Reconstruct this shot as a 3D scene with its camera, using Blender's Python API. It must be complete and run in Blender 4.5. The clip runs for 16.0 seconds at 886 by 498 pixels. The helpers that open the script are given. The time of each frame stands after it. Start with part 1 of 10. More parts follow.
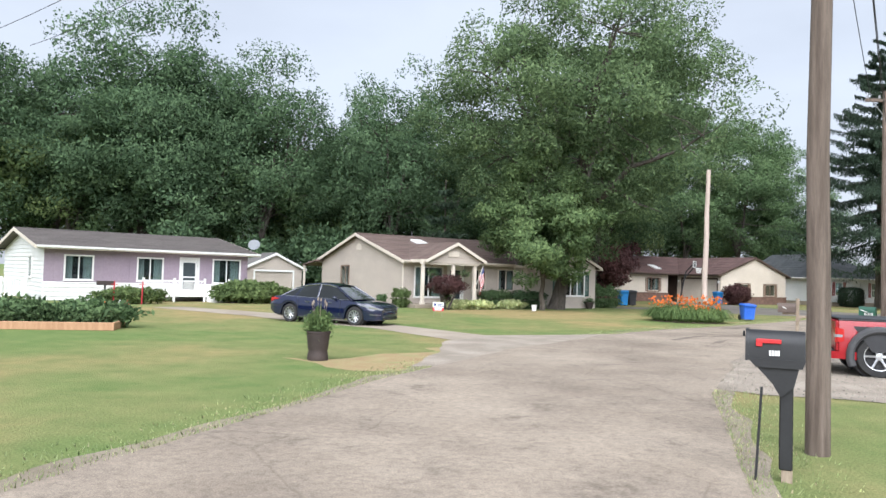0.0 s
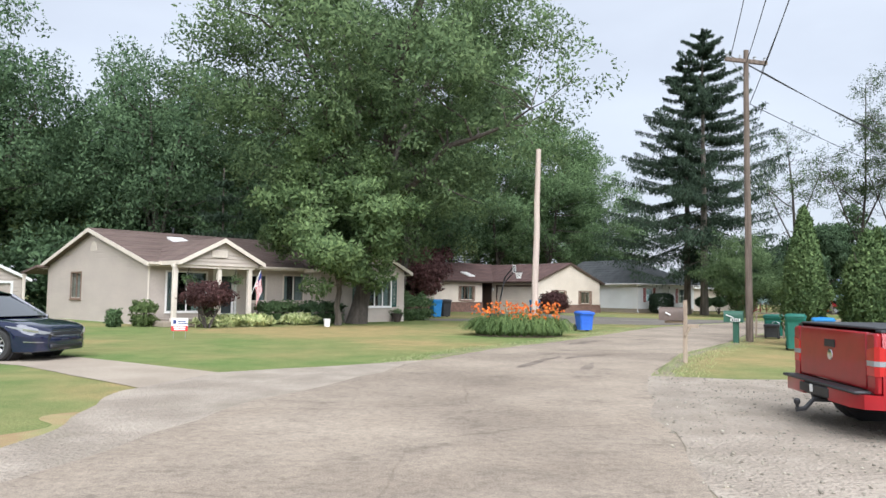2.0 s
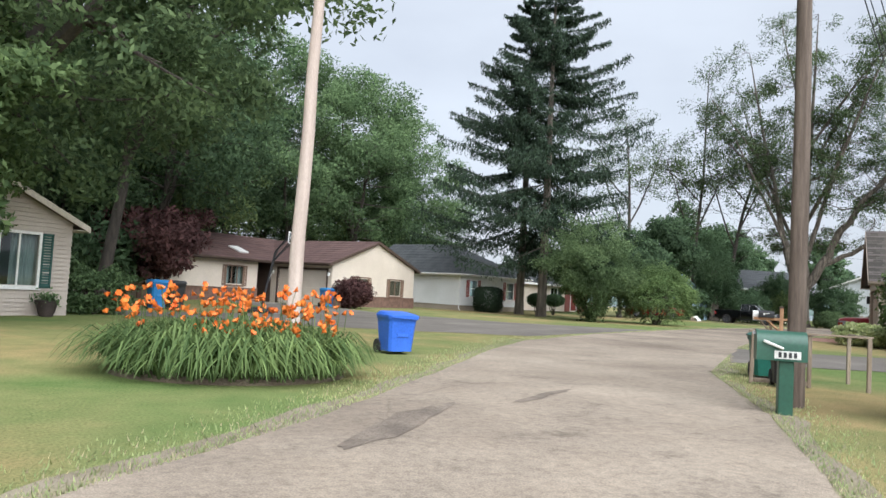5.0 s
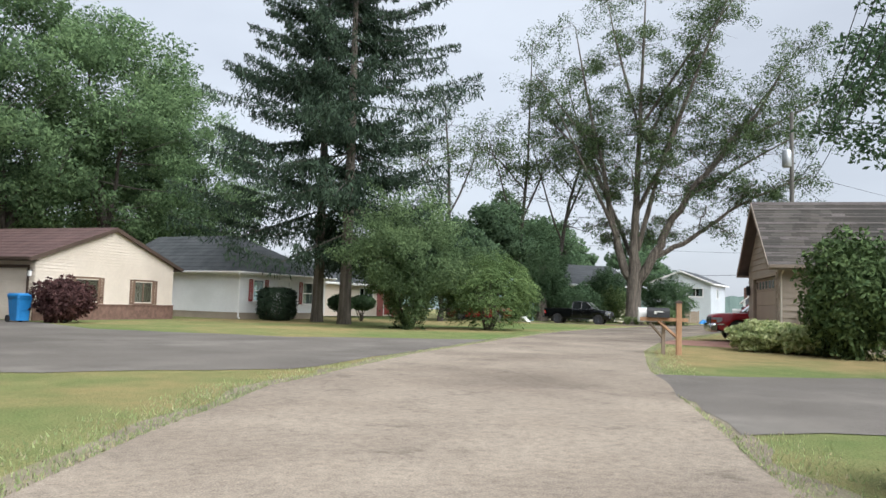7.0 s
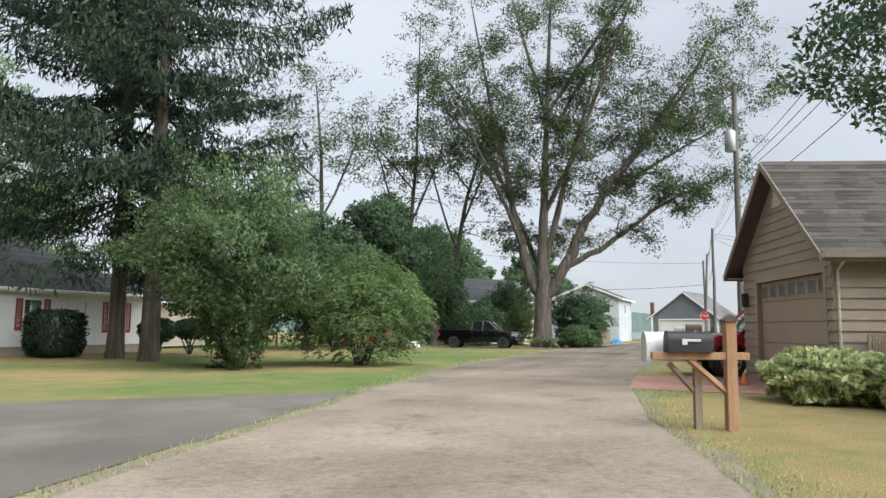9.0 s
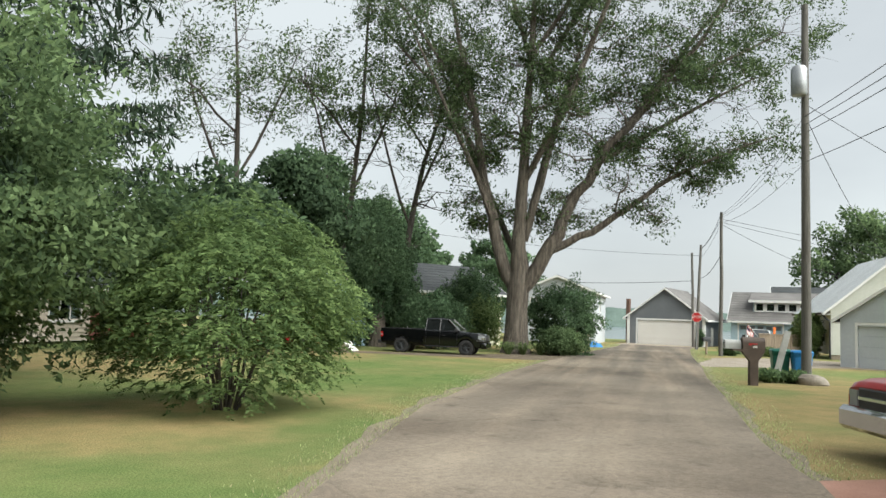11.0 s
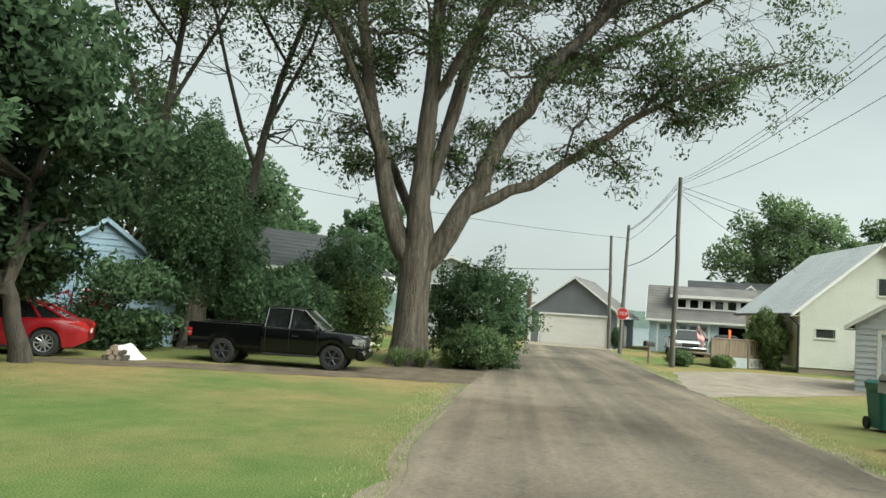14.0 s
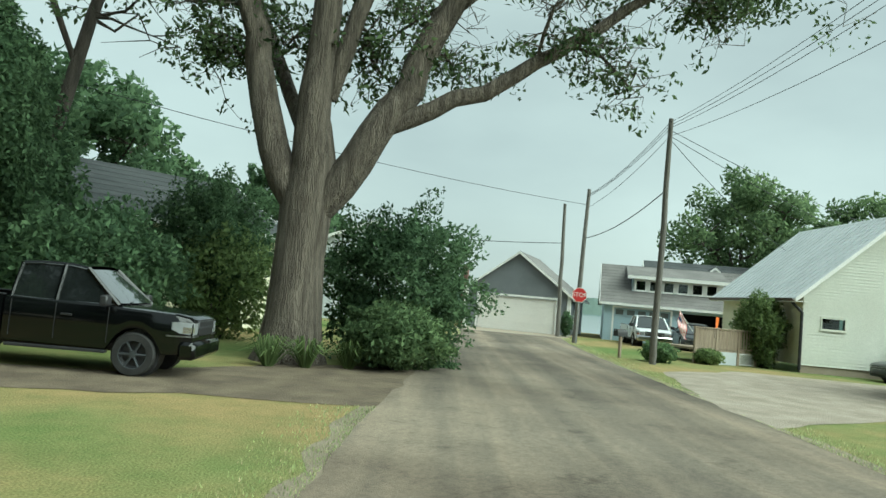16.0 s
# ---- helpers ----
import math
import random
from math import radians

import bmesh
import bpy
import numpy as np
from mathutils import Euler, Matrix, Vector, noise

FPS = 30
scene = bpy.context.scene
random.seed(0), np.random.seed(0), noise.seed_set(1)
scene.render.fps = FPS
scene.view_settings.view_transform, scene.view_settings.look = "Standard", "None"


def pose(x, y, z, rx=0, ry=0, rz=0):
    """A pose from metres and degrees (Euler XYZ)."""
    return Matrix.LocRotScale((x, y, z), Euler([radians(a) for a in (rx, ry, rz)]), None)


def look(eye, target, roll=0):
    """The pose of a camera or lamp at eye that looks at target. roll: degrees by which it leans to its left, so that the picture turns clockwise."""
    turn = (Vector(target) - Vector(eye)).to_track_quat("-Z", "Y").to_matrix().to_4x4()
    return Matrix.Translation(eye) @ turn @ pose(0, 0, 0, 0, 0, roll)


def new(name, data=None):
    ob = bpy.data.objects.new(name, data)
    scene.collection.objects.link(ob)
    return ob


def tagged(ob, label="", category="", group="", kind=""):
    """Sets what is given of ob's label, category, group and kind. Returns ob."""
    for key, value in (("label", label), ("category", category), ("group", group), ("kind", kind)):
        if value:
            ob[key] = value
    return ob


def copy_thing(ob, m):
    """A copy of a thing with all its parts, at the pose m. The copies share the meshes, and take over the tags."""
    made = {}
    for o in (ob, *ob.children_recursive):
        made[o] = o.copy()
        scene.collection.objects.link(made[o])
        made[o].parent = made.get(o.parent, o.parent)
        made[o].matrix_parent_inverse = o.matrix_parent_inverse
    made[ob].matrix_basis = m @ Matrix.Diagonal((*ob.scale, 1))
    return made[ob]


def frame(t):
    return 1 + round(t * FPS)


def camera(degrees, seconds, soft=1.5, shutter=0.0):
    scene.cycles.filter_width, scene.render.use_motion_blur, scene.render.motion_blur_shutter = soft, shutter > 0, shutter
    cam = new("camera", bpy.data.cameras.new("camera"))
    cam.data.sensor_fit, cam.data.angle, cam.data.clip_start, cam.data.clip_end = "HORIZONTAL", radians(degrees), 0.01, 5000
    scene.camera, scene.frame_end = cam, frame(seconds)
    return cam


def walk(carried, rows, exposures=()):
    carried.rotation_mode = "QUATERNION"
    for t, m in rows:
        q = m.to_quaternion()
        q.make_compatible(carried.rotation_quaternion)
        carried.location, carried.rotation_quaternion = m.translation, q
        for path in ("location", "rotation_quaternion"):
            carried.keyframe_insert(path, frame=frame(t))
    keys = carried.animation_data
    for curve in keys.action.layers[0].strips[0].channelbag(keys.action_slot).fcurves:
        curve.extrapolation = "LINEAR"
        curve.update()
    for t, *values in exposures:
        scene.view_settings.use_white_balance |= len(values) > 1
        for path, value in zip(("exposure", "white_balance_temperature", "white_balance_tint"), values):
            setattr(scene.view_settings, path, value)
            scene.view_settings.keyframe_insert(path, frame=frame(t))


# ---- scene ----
cam = camera(61.5, 16.0)
PATH = [
    (0, (1.806, -2.705, 1.605), (1.471, -0.735, 1.679), 1.7),
    (0.3, (1.718, -1.701, 1.576), (1.453, 0.279, 1.667), 2.2),
    (0.5, (1.732, -0.947, 1.552), (1.509, 1.038, 1.657), 1.9),
    (1, (1.688, 1.246, 1.448), (1.588, 3.241, 1.546), 2.1),
    (1.5, (1.909, 3.281, 1.393), (1.942, 5.278, 1.496), 1.7),
    (2, (2.139, 5.559, 1.313), (2.307, 7.548, 1.436), 0.8),
    (2.5, (2.569, 7.936, 1.291), (2.785, 9.923, 1.376), 0.8),
    (3, (2.921, 10.147, 1.331), (3.188, 12.125, 1.454), 0.7),
    (3.2, (3.053, 11.088, 1.346), (3.333, 13.064, 1.466), 0.7),
    (5.3, (6.807, 21.641, 1.141), (7.55, 23.494, 1.262), 2.6),
    (5.5, (7.299, 22.553, 1.122), (8.093, 24.383, 1.264), 1.8),
    (6, (8.612, 24.865, 1.141), (9.513, 26.646, 1.269), 1.7),
    (6.5, (10.018, 27.132, 1.099), (11.032, 28.851, 1.234), 1.1),
    (7, (11.563, 29.382, 1.103), (12.66, 31.048, 1.251), 1.7),
    (7.5, (13.077, 31.553, 1.08), (14.243, 33.17, 1.231), 2.1),
    (8, (14.851, 33.683, 1.052), (16.087, 35.254, 1.13), 1.5),
    (8.5, (16.625, 35.486, 1.177), (17.918, 36.991, 1.43), 0.3),
    (9, (18.276, 37.366, 1.203), (19.602, 38.848, 1.412), 0.5),
    (9.5, (20.115, 39.3, 1.289), (21.479, 40.753, 1.452), 0.3),
    (12, (28.986, 48.702, 1.785), (30.436, 50.064, 1.987), 3.1),
    (12.5, (30.558, 49.989, 1.755), (32.022, 51.337, 1.955), 3.2),
    (13, (32.061, 51.61, 1.822), (33.588, 52.887, 2.021), 3.1),
    (13.5, (33.681, 53.042, 1.751), (35.269, 54.242, 1.944), 3.9),
    (14, (35.256, 54.237, 1.793), (36.903, 55.36, 1.959), 3.9),
    (14.5, (37.056, 55.389, 1.8), (38.752, 56.436, 1.967), 3.7),
    (15, (38.865, 56.473, 1.729), (40.595, 57.462, 1.906), 3.0),
    (15.5, (40.729, 57.494, 1.648), (42.477, 58.45, 1.828), 3.5),
    (16, (42.635, 58.468, 1.593), (44.381, 59.435, 1.725), 5.2),
]
walk(cam, [(t, look(eye, target, roll)) for t, eye, target, roll in PATH], [(0, 0.60, 5690, 11), (6, 0.56, 5800, 10), (9, 0.56, 5930, 9), (12, 0.52, 6250, 2), (14, 0.46, 6250, -4), (16, 0.42, 5800, -17)])

# ---- world and light: bright overcast ----
world = bpy.data.worlds.new("overcast_sky")
scene.world = world
world.use_nodes = True
wn, wl = world.node_tree.nodes, world.node_tree.links
wn.clear()
w_out = wn.new("ShaderNodeOutputWorld")
w_bg = wn.new("ShaderNodeBackground")
w_sky = wn.new("ShaderNodeTexSky")
w_sky.sky_type, w_sky.sun_disc = "NISHITA", False
w_sky.sun_elevation, w_sky.sun_rotation = radians(43), radians(174)
w_sky.air_density, w_sky.dust_density, w_sky.ozone_density = 1.0, 3.0, 1.0
w_dim = wn.new("ShaderNodeMix")
w_dim.data_type, w_dim.blend_type = "RGBA", "MULTIPLY"
w_dim.inputs["Factor"].default_value = 1.0
w_dim.inputs["B"].default_value = (0.10, 0.10, 0.10, 1)
w_tc = wn.new("ShaderNodeTexCoord")
w_map = wn.new("ShaderNodeMapping")
w_map.inputs["Scale"].default_value = (1.0, 1.0, 2.6)
w_noise = wn.new("ShaderNodeTexNoise")
w_noise.inputs["Scale"].default_value = 1.7
w_noise.inputs["Detail"].default_value = 6.0
w_ramp = wn.new("ShaderNodeValToRGB")
w_ramp.color_ramp.elements[0].position, w_ramp.color_ramp.elements[0].color = 0.30, (0.60, 0.60, 0.60, 1)
w_ramp.color_ramp.elements[1].position, w_ramp.color_ramp.elements[1].color = 0.66, (0.80, 0.80, 0.785, 1)
w_mix = wn.new("ShaderNodeMix")
w_mix.data_type = "RGBA"
w_mix.inputs["Factor"].default_value = 0.80
wl.new(w_tc.outputs["Generated"], w_map.inputs["Vector"])
wl.new(w_map.outputs["Vector"], w_noise.inputs["Vector"])
wl.new(w_noise.outputs["Fac"], w_ramp.inputs["Fac"])
wl.new(w_sky.outputs["Color"], w_dim.inputs["A"])
wl.new(w_dim.outputs["Result"], w_mix.inputs["A"])
wl.new(w_ramp.outputs["Color"], w_mix.inputs["B"])
wl.new(w_mix.outputs["Result"], w_bg.inputs["Color"])
wl.new(w_bg.outputs["Background"], w_out.inputs["Surface"])
w_bg.inputs["Strength"].default_value = 0.84

sun = new("sun", bpy.data.lights.new("sun", "SUN"))
sun.data.energy, sun.data.angle, sun.data.color = 4.7, radians(70), (1.0, 0.96, 0.90)
sun.matrix_world = look((0, 0, 60), (-2.4, 23.9, 60 - 22.5))

# ---- mesh building ----


class G:
    """Collects vertices and faces of one mesh."""

    def __init__(self):
        self.v, self.f = [], []

    def add(self, verts, faces, m=None):
        n = len(self.v)
        self.v.extend([tuple(m @ Vector(p)) for p in verts] if m is not None else [tuple(p) for p in verts])
        self.f.extend([tuple(n + i for i in q) for q in faces])
        return self

    def box(self, x0, y0, z0, x1, y1, z1, m=None, b=0.0):
        if b <= 0:
            vs = [(x0, y0, z0), (x1, y0, z0), (x1, y1, z0), (x0, y1, z0), (x0, y0, z1), (x1, y0, z1), (x1, y1, z1), (x0, y1, z1)]
            return self.add(vs, [(0, 3, 2, 1), (4, 5, 6, 7), (0, 1, 5, 4), (1, 2, 6, 5), (2, 3, 7, 6), (3, 0, 4, 7)], m)
        ring = [(x0 + b, y0), (x1 - b, y0), (x1, y0 + b), (x1, y1 - b), (x1 - b, y1), (x0 + b, y1), (x0, y1 - b), (x0, y0 + b)]
        inner = [(min(max(x, x0 + b), x1 - b), min(max(y, y0 + b), y1 - b)) for x, y in ring]
        vs = [(x, y, z0) for x, y in inner] + [(x, y, z0 + b) for x, y in ring] + [(x, y, z1 - b) for x, y in ring] + [(x, y, z1) for x, y in inner]
        fs = [tuple(range(7, -1, -1)), tuple(range(24, 32))]
        for k in range(3):
            for i in range(8):
                j = (i + 1) % 8
                fs.append((8 * k + i, 8 * k + j, 8 * k + 8 + j, 8 * k + 8 + i))
        return self.add(vs, fs, m)

    def prism(self, poly, a, c, axis="y", m=None):
        """A polygon drawn in two axes and pushed along the third from a to c."""
        def p(u, w, d):
            return {"y": (u, d, w), "x": (d, u, w), "z": (u, w, d)}[axis]
        n = len(poly)
        vs = [p(u, w, a) for u, w in poly] + [p(u, w, c) for u, w in poly]
        fs = [tuple(range(n)), tuple(range(2 * n - 1, n - 1, -1))] + [(i, n + i, n + (i + 1) % n, (i + 1) % n) for i in range(n)]
        return self.add(vs, fs, m)

    def tube(self, pts, radii, n=8, m=None, caps=True):
        pts = [Vector(p) for p in pts]
        if not hasattr(radii, "__len__"):
            radii = [radii] * len(pts)
        vs, fs = [], []
        side = None
        for i, p in enumerate(pts):
            d = (pts[min(i + 1, len(pts) - 1)] - pts[max(i - 1, 0)]).normalized()
            if side is None:
                side = d.cross(Vector((0.3, 0.9, 0.1)))
                if side.length < 0.1:
                    side = d.cross(Vector((1, 0, 0)))
            side = (side - d * side.dot(d)).normalized()
            up = d.cross(side)
            for k in range(n):
                a = 2 * math.pi * k / n
                vs.append(p + (side * math.cos(a) + up * math.sin(a)) * radii[i])
        for i in range(len(pts) - 1):
            for k in range(n):
                j = (k + 1) % n
                fs.append((i * n + k, i * n + j, (i + 1) * n + j, (i + 1) * n + k))
        if caps:
            fs.append(tuple(range(n - 1, -1, -1)))
            fs.append(tuple(range((len(pts) - 1) * n, len(pts) * n)))
        return self.add(vs, fs, m)

    def lathe(self, prof, n=16, m=None):
        """Profile (radius, z) turned round z."""
        vs, fs = [], []
        for r, z in prof:
            for k in range(n):
                a = 2 * math.pi * k / n
                vs.append((r * math.cos(a), r * math.sin(a), z))
        for i in range(len(prof) - 1):
            for k in range(n):
                j = (k + 1) % n
                fs.append((i * n + k, i * n + j, (i + 1) * n + j, (i + 1) * n + k))
        fs.append(tuple(range(n - 1, -1, -1)))
        fs.append(tuple(range((len(prof) - 1) * n, len(prof) * n)))
        return self.add(vs, fs, m)

    def mesh(self, name, mat, smooth=True):
        me = bpy.data.meshes.new(name)
        me.from_pydata(self.v, [], self.f)
        me.materials.append(mat)
        if smooth:
            me.shade_smooth()
            me.set_sharp_from_angle(angle=radians(38))
        me.update()
        return me


def part(name, g, mat, parent, label="", smooth=True, m=None):
    ob = new(name, g.mesh(name, mat, smooth))
    ob.parent = parent
    if m is not None:
        ob.matrix_basis = m
    return tagged(ob, label)


def thing(name, m, label, category, group="", kind=""):
    ob = new(name)
    ob.empty_display_size = 0.3
    ob.matrix_basis = m
    return tagged(ob, label, category, group, kind)


def solid(name, g, mat, label, category="", group="", kind="", m=None, smooth=True):
    ob = new(name, g.mesh(name, mat, smooth))
    if m is not None:
        ob.matrix_basis = m
    return tagged(ob, label, category, group, kind)


# ---- materials ----


def mat_base(name, rough=0.6, metal=0.0):
    m = bpy.data.materials.new(name)
    m.use_nodes = True
    nt = m.node_tree
    bs = nt.nodes["Principled BSDF"]
    bs.inputs["Roughness"].default_value, bs.inputs["Metallic"].default_value = rough, metal
    return m, nt, bs


def ramp_node(nt, stops):
    r = nt.nodes.new("ShaderNodeValToRGB")
    els = r.color_ramp.elements
    while len(els) < len(stops):
        els.new(0.5)
    for e, (p, c) in zip(els, stops):
        e.position, e.color = p, (*c, 1)
    return r


def noise_node(nt, scale, detail=4.0, coord="Object", stretch=(1, 1, 1), rough=0.5):
    tc = nt.nodes.new("ShaderNodeTexCoord")
    mp = nt.nodes.new("ShaderNodeMapping")
    mp.inputs["Scale"].default_value = stretch
    n = nt.nodes.new("ShaderNodeTexNoise")
    n.inputs["Scale"].default_value, n.inputs["Detail"].default_value, n.inputs["Roughness"].default_value = scale, detail, rough
    nt.links.new(tc.outputs[coord], mp.inputs["Vector"])
    nt.links.new(mp.outputs["Vector"], n.inputs["Vector"])
    return n


def mix_node(nt, a, b, fac, blend="MIX"):
    x = nt.nodes.new("ShaderNodeMix")
    x.data_type, x.blend_type = "RGBA", blend
    for key, val in (("A", a), ("B", b)):
        if isinstance(val, tuple):
            x.inputs[key].default_value = (*val, 1)
        else:
            nt.links.new(val, x.inputs[key])
    if isinstance(fac, (int, float)):
        x.inputs["Factor"].default_value = fac
    else:
        nt.links.new(fac, x.inputs["Factor"])
    return x.outputs["Result"]


def bump_to(nt, bs, height, strength, dist=0.02):
    b = nt.nodes.new("ShaderNodeBump")
    b.inputs["Strength"].default_value, b.inputs["Distance"].default_value = strength, dist
    nt.links.new(height, b.inputs["Height"])
    nt.links.new(b.outputs["Normal"], bs.inputs["Normal"])


def surface(name, col, col2, rough=0.6, scale=3.0, fine=40.0, bump=0.2, metal=0.0, dist=0.01, stretch=(1, 1, 1), dirt=None):
    """Two-scale variation between two colours, with a fine bump."""
    m, nt, bs = mat_base(name, rough, metal)
    big = noise_node(nt, scale, 5.0, stretch=stretch)
    small = noise_node(nt, fine, 3.0, stretch=stretch)
    rb = ramp_node(nt, [(0.35, col), (0.68, col2)])
    nt.links.new(big.outputs["Fac"], rb.inputs["Fac"])
    rs = ramp_node(nt, [(0.3, (0.82, 0.82, 0.82)), (0.7, (1.08, 1.08, 1.08))])
    nt.links.new(small.outputs["Fac"], rs.inputs["Fac"])
    c = mix_node(nt, rb.outputs["Color"], rs.outputs["Color"], 1.0, "MULTIPLY")
    if dirt:
        dn = noise_node(nt, scale * 0.45, 6.0, stretch=stretch, rough=0.65)
        dr = ramp_node(nt, [(0.52, (0, 0, 0)), (0.72, (1, 1, 1))])
        nt.links.new(dn.outputs["Fac"], dr.inputs["Fac"])
        c = mix_node(nt, c, dirt, dr.outputs["Color"])
    nt.links.new(c, bs.inputs["Base Color"])
    if bump:
        bump_to(nt, bs, small.outputs["Fac"], bump, dist)
    return m


def leaf_material(name, dark, light, back=0.48):
    m, nt, bs = mat_base(name, 0.7)
    geo = nt.nodes.new("ShaderNodeNewGeometry")
    r = ramp_node(nt, [(0.0, dark), (0.75, light), (1.0, tuple(min(1, c * 1.35) for c in light))])
    nt.links.new(geo.outputs["Random Per Island"], r.inputs["Fac"])
    big = noise_node(nt, 0.45, 3.0)
    rb = ramp_node(nt, [(0.3, (0.72, 0.78, 0.72)), (0.7, (1.18, 1.12, 0.95))])
    nt.links.new(big.outputs["Fac"], rb.inputs["Fac"])
    c = mix_node(nt, r.outputs["Color"], rb.outputs["Color"], 1.0, "MULTIPLY")
    grey = nt.nodes.new("ShaderNodeHueSaturation")
    grey.inputs["Saturation"].default_value = 0.74
    nt.links.new(c, grey.inputs["Color"])
    c = grey.outputs["Color"]
    nt.links.new(c, bs.inputs["Base Color"])
    bs.inputs["Specular IOR Level"].default_value = 0.14
    tr = nt.nodes.new("ShaderNodeBsdfTranslucent")
    nt.links.new(c, tr.inputs["Color"])
    mx = nt.nodes.new("ShaderNodeMixShader")
    mx.inputs["Fac"].default_value = back
    nt.links.new(bs.outputs["BSDF"], mx.inputs[1])
    nt.links.new(tr.outputs["BSDF"], mx.inputs[2])
    nt.links.new(mx.outputs["Shader"], nt.nodes["Material Output"].inputs["Surface"])
    return m


def glass_material(name, tint=(0.75, 0.8, 0.8), gloss=0.02, base=0.06):
    m = bpy.data.materials.new(name)
    m.use_nodes = True
    nt = m.node_tree
    nt.nodes.clear()
    out = nt.nodes.new("ShaderNodeOutputMaterial")
    tr = nt.nodes.new("ShaderNodeBsdfTransparent")
    tr.inputs["Color"].default_value = (*tint, 1)
    gl = nt.nodes.new("ShaderNodeBsdfGlossy")
    gl.inputs["Roughness"].default_value = gloss
    lw = nt.nodes.new("ShaderNodeLayerWeight")
    lw.inputs["Blend"].default_value = 0.5
    pw = nt.nodes.new("ShaderNodeMath")
    pw.operation = "POWER"
    pw.inputs[1].default_value = 4.0
    nt.links.new(lw.outputs["Facing"], pw.inputs[0])
    fr = nt.nodes.new("ShaderNodeMath")
    fr.operation, fr.use_clamp = "MULTIPLY_ADD", True
    fr.inputs[1].default_value, fr.inputs[2].default_value = 1.0 - base, base
    nt.links.new(pw.outputs["Value"], fr.inputs[0])
    mx = nt.nodes.new("ShaderNodeMixShader")
    nt.links.new(fr.outputs["Value"], mx.inputs["Fac"])
    nt.links.new(tr.outputs["BSDF"], mx.inputs[1])
    nt.links.new(gl.outputs["BSDF"], mx.inputs[2])
    nt.links.new(mx.outputs["Shader"], out.inputs["Surface"])
    return m


def paint_material(name, col, rough=0.25, coat=0.6, metal=0.0, spec=0.3):
    m, nt, bs = mat_base(name, rough, metal)
    n = noise_node(nt, 6.0, 5.0)
    r = ramp_node(nt, [(0.3, tuple(c * 0.86 for c in col)), (0.7, tuple(min(1, c * 1.08) for c in col))])
    nt.links.new(n.outputs["Fac"], r.inputs["Fac"])
    nt.links.new(r.outputs["Color"], bs.inputs["Base Color"])
    bs.inputs["Coat Weight"].default_value, bs.inputs["Coat Roughness"].default_value = coat * 0.5, 0.04
    bs.inputs["Specular IOR Level"].default_value = spec
    return m


M_LAWN, nt, bs = mat_base("lawn_grass", 0.9)
n1 = noise_node(nt, 0.11, 6.0, rough=0.6)
n2 = noise_node(nt, 1.3, 6.0, rough=0.7)
n3 = noise_node(nt, 38.0, 4.0)
r1 = ramp_node(nt, [(0.40, (0.158, 0.212, 0.082)), (0.49, (0.215, 0.228, 0.104)), (0.59, (0.325, 0.256, 0.138))])
tcl = nt.nodes.new("ShaderNodeTexCoord")
far = nt.nodes.new("ShaderNodeVectorMath")
far.operation = "DOT_PRODUCT"
far.inputs[1].default_value = (0.0004, 0.0, 0)
nt.links.new(tcl.outputs["Object"], far.inputs[0])
dry = nt.nodes.new("ShaderNodeMath")
dry.operation, dry.use_clamp = "ADD", True
nt.links.new(n1.outputs["Fac"], dry.inputs[0])
nt.links.new(far.outputs["Value"], dry.inputs[1])
low = nt.nodes.new("ShaderNodeMath")
low.operation = "SUBTRACT"
low.inputs[1].default_value = 0.008
dm = nt.nodes.new("ShaderNodeMapping")
dm.vector_type = "TEXTURE"
dm.inputs["Location"].default_value = (2.0, 32.6, 0)
dm.inputs["Rotation"].default_value = (0, 0, radians(38))
dm.inputs["Scale"].default_value = (10.0, 4.0, 1)
nt.links.new(tcl.outputs["Object"], dm.inputs["Vector"])
dl = nt.nodes.new("ShaderNodeVectorMath")
dl.operation = "LENGTH"
nt.links.new(dm.outputs["Vector"], dl.inputs[0])
dp = nt.nodes.new("ShaderNodeMapRange")
dp.inputs["From Min"].default_value, dp.inputs["From Max"].default_value = 0.35, 1.15
dp.inputs["To Min"].default_value, dp.inputs["To Max"].default_value = 0.115, 0.0
nt.links.new(dl.outputs["Value"], dp.inputs["Value"])
dry2 = nt.nodes.new("ShaderNodeMath")
dry2.operation = "ADD"
nt.links.new(dry.outputs["Value"], dry2.inputs[0])
nt.links.new(dp.outputs["Result"], dry2.inputs[1])
nt.links.new(dry2.outputs["Value"], low.inputs[0])
nt.links.new(low.outputs["Value"], r1.inputs["Fac"])
r2 = ramp_node(nt, [(0.35, (0.78, 0.86, 0.75)), (0.65, (1.15, 1.08, 1.05))])
nt.links.new(n2.outputs["Fac"], r2.inputs["Fac"])
r3 = ramp_node(nt, [(0.25, (0.55, 0.6, 0.5)), (0.75, (1.25, 1.22, 1.15))])
nt.links.new(n3.outputs["Fac"], r3.inputs["Fac"])
c = mix_node(nt, r1.outputs["Color"], r2.outputs["Color"], 1.0, "MULTIPLY")
c = mix_node(nt, c, r3.outputs["Color"], 1.0, "MULTIPLY")
nt.links.new(c, bs.inputs["Base Color"])
bs.inputs["Specular IOR Level"].default_value = 0.1
bump_to(nt, bs, n3.outputs["Fac"], 0.7, 0.04)

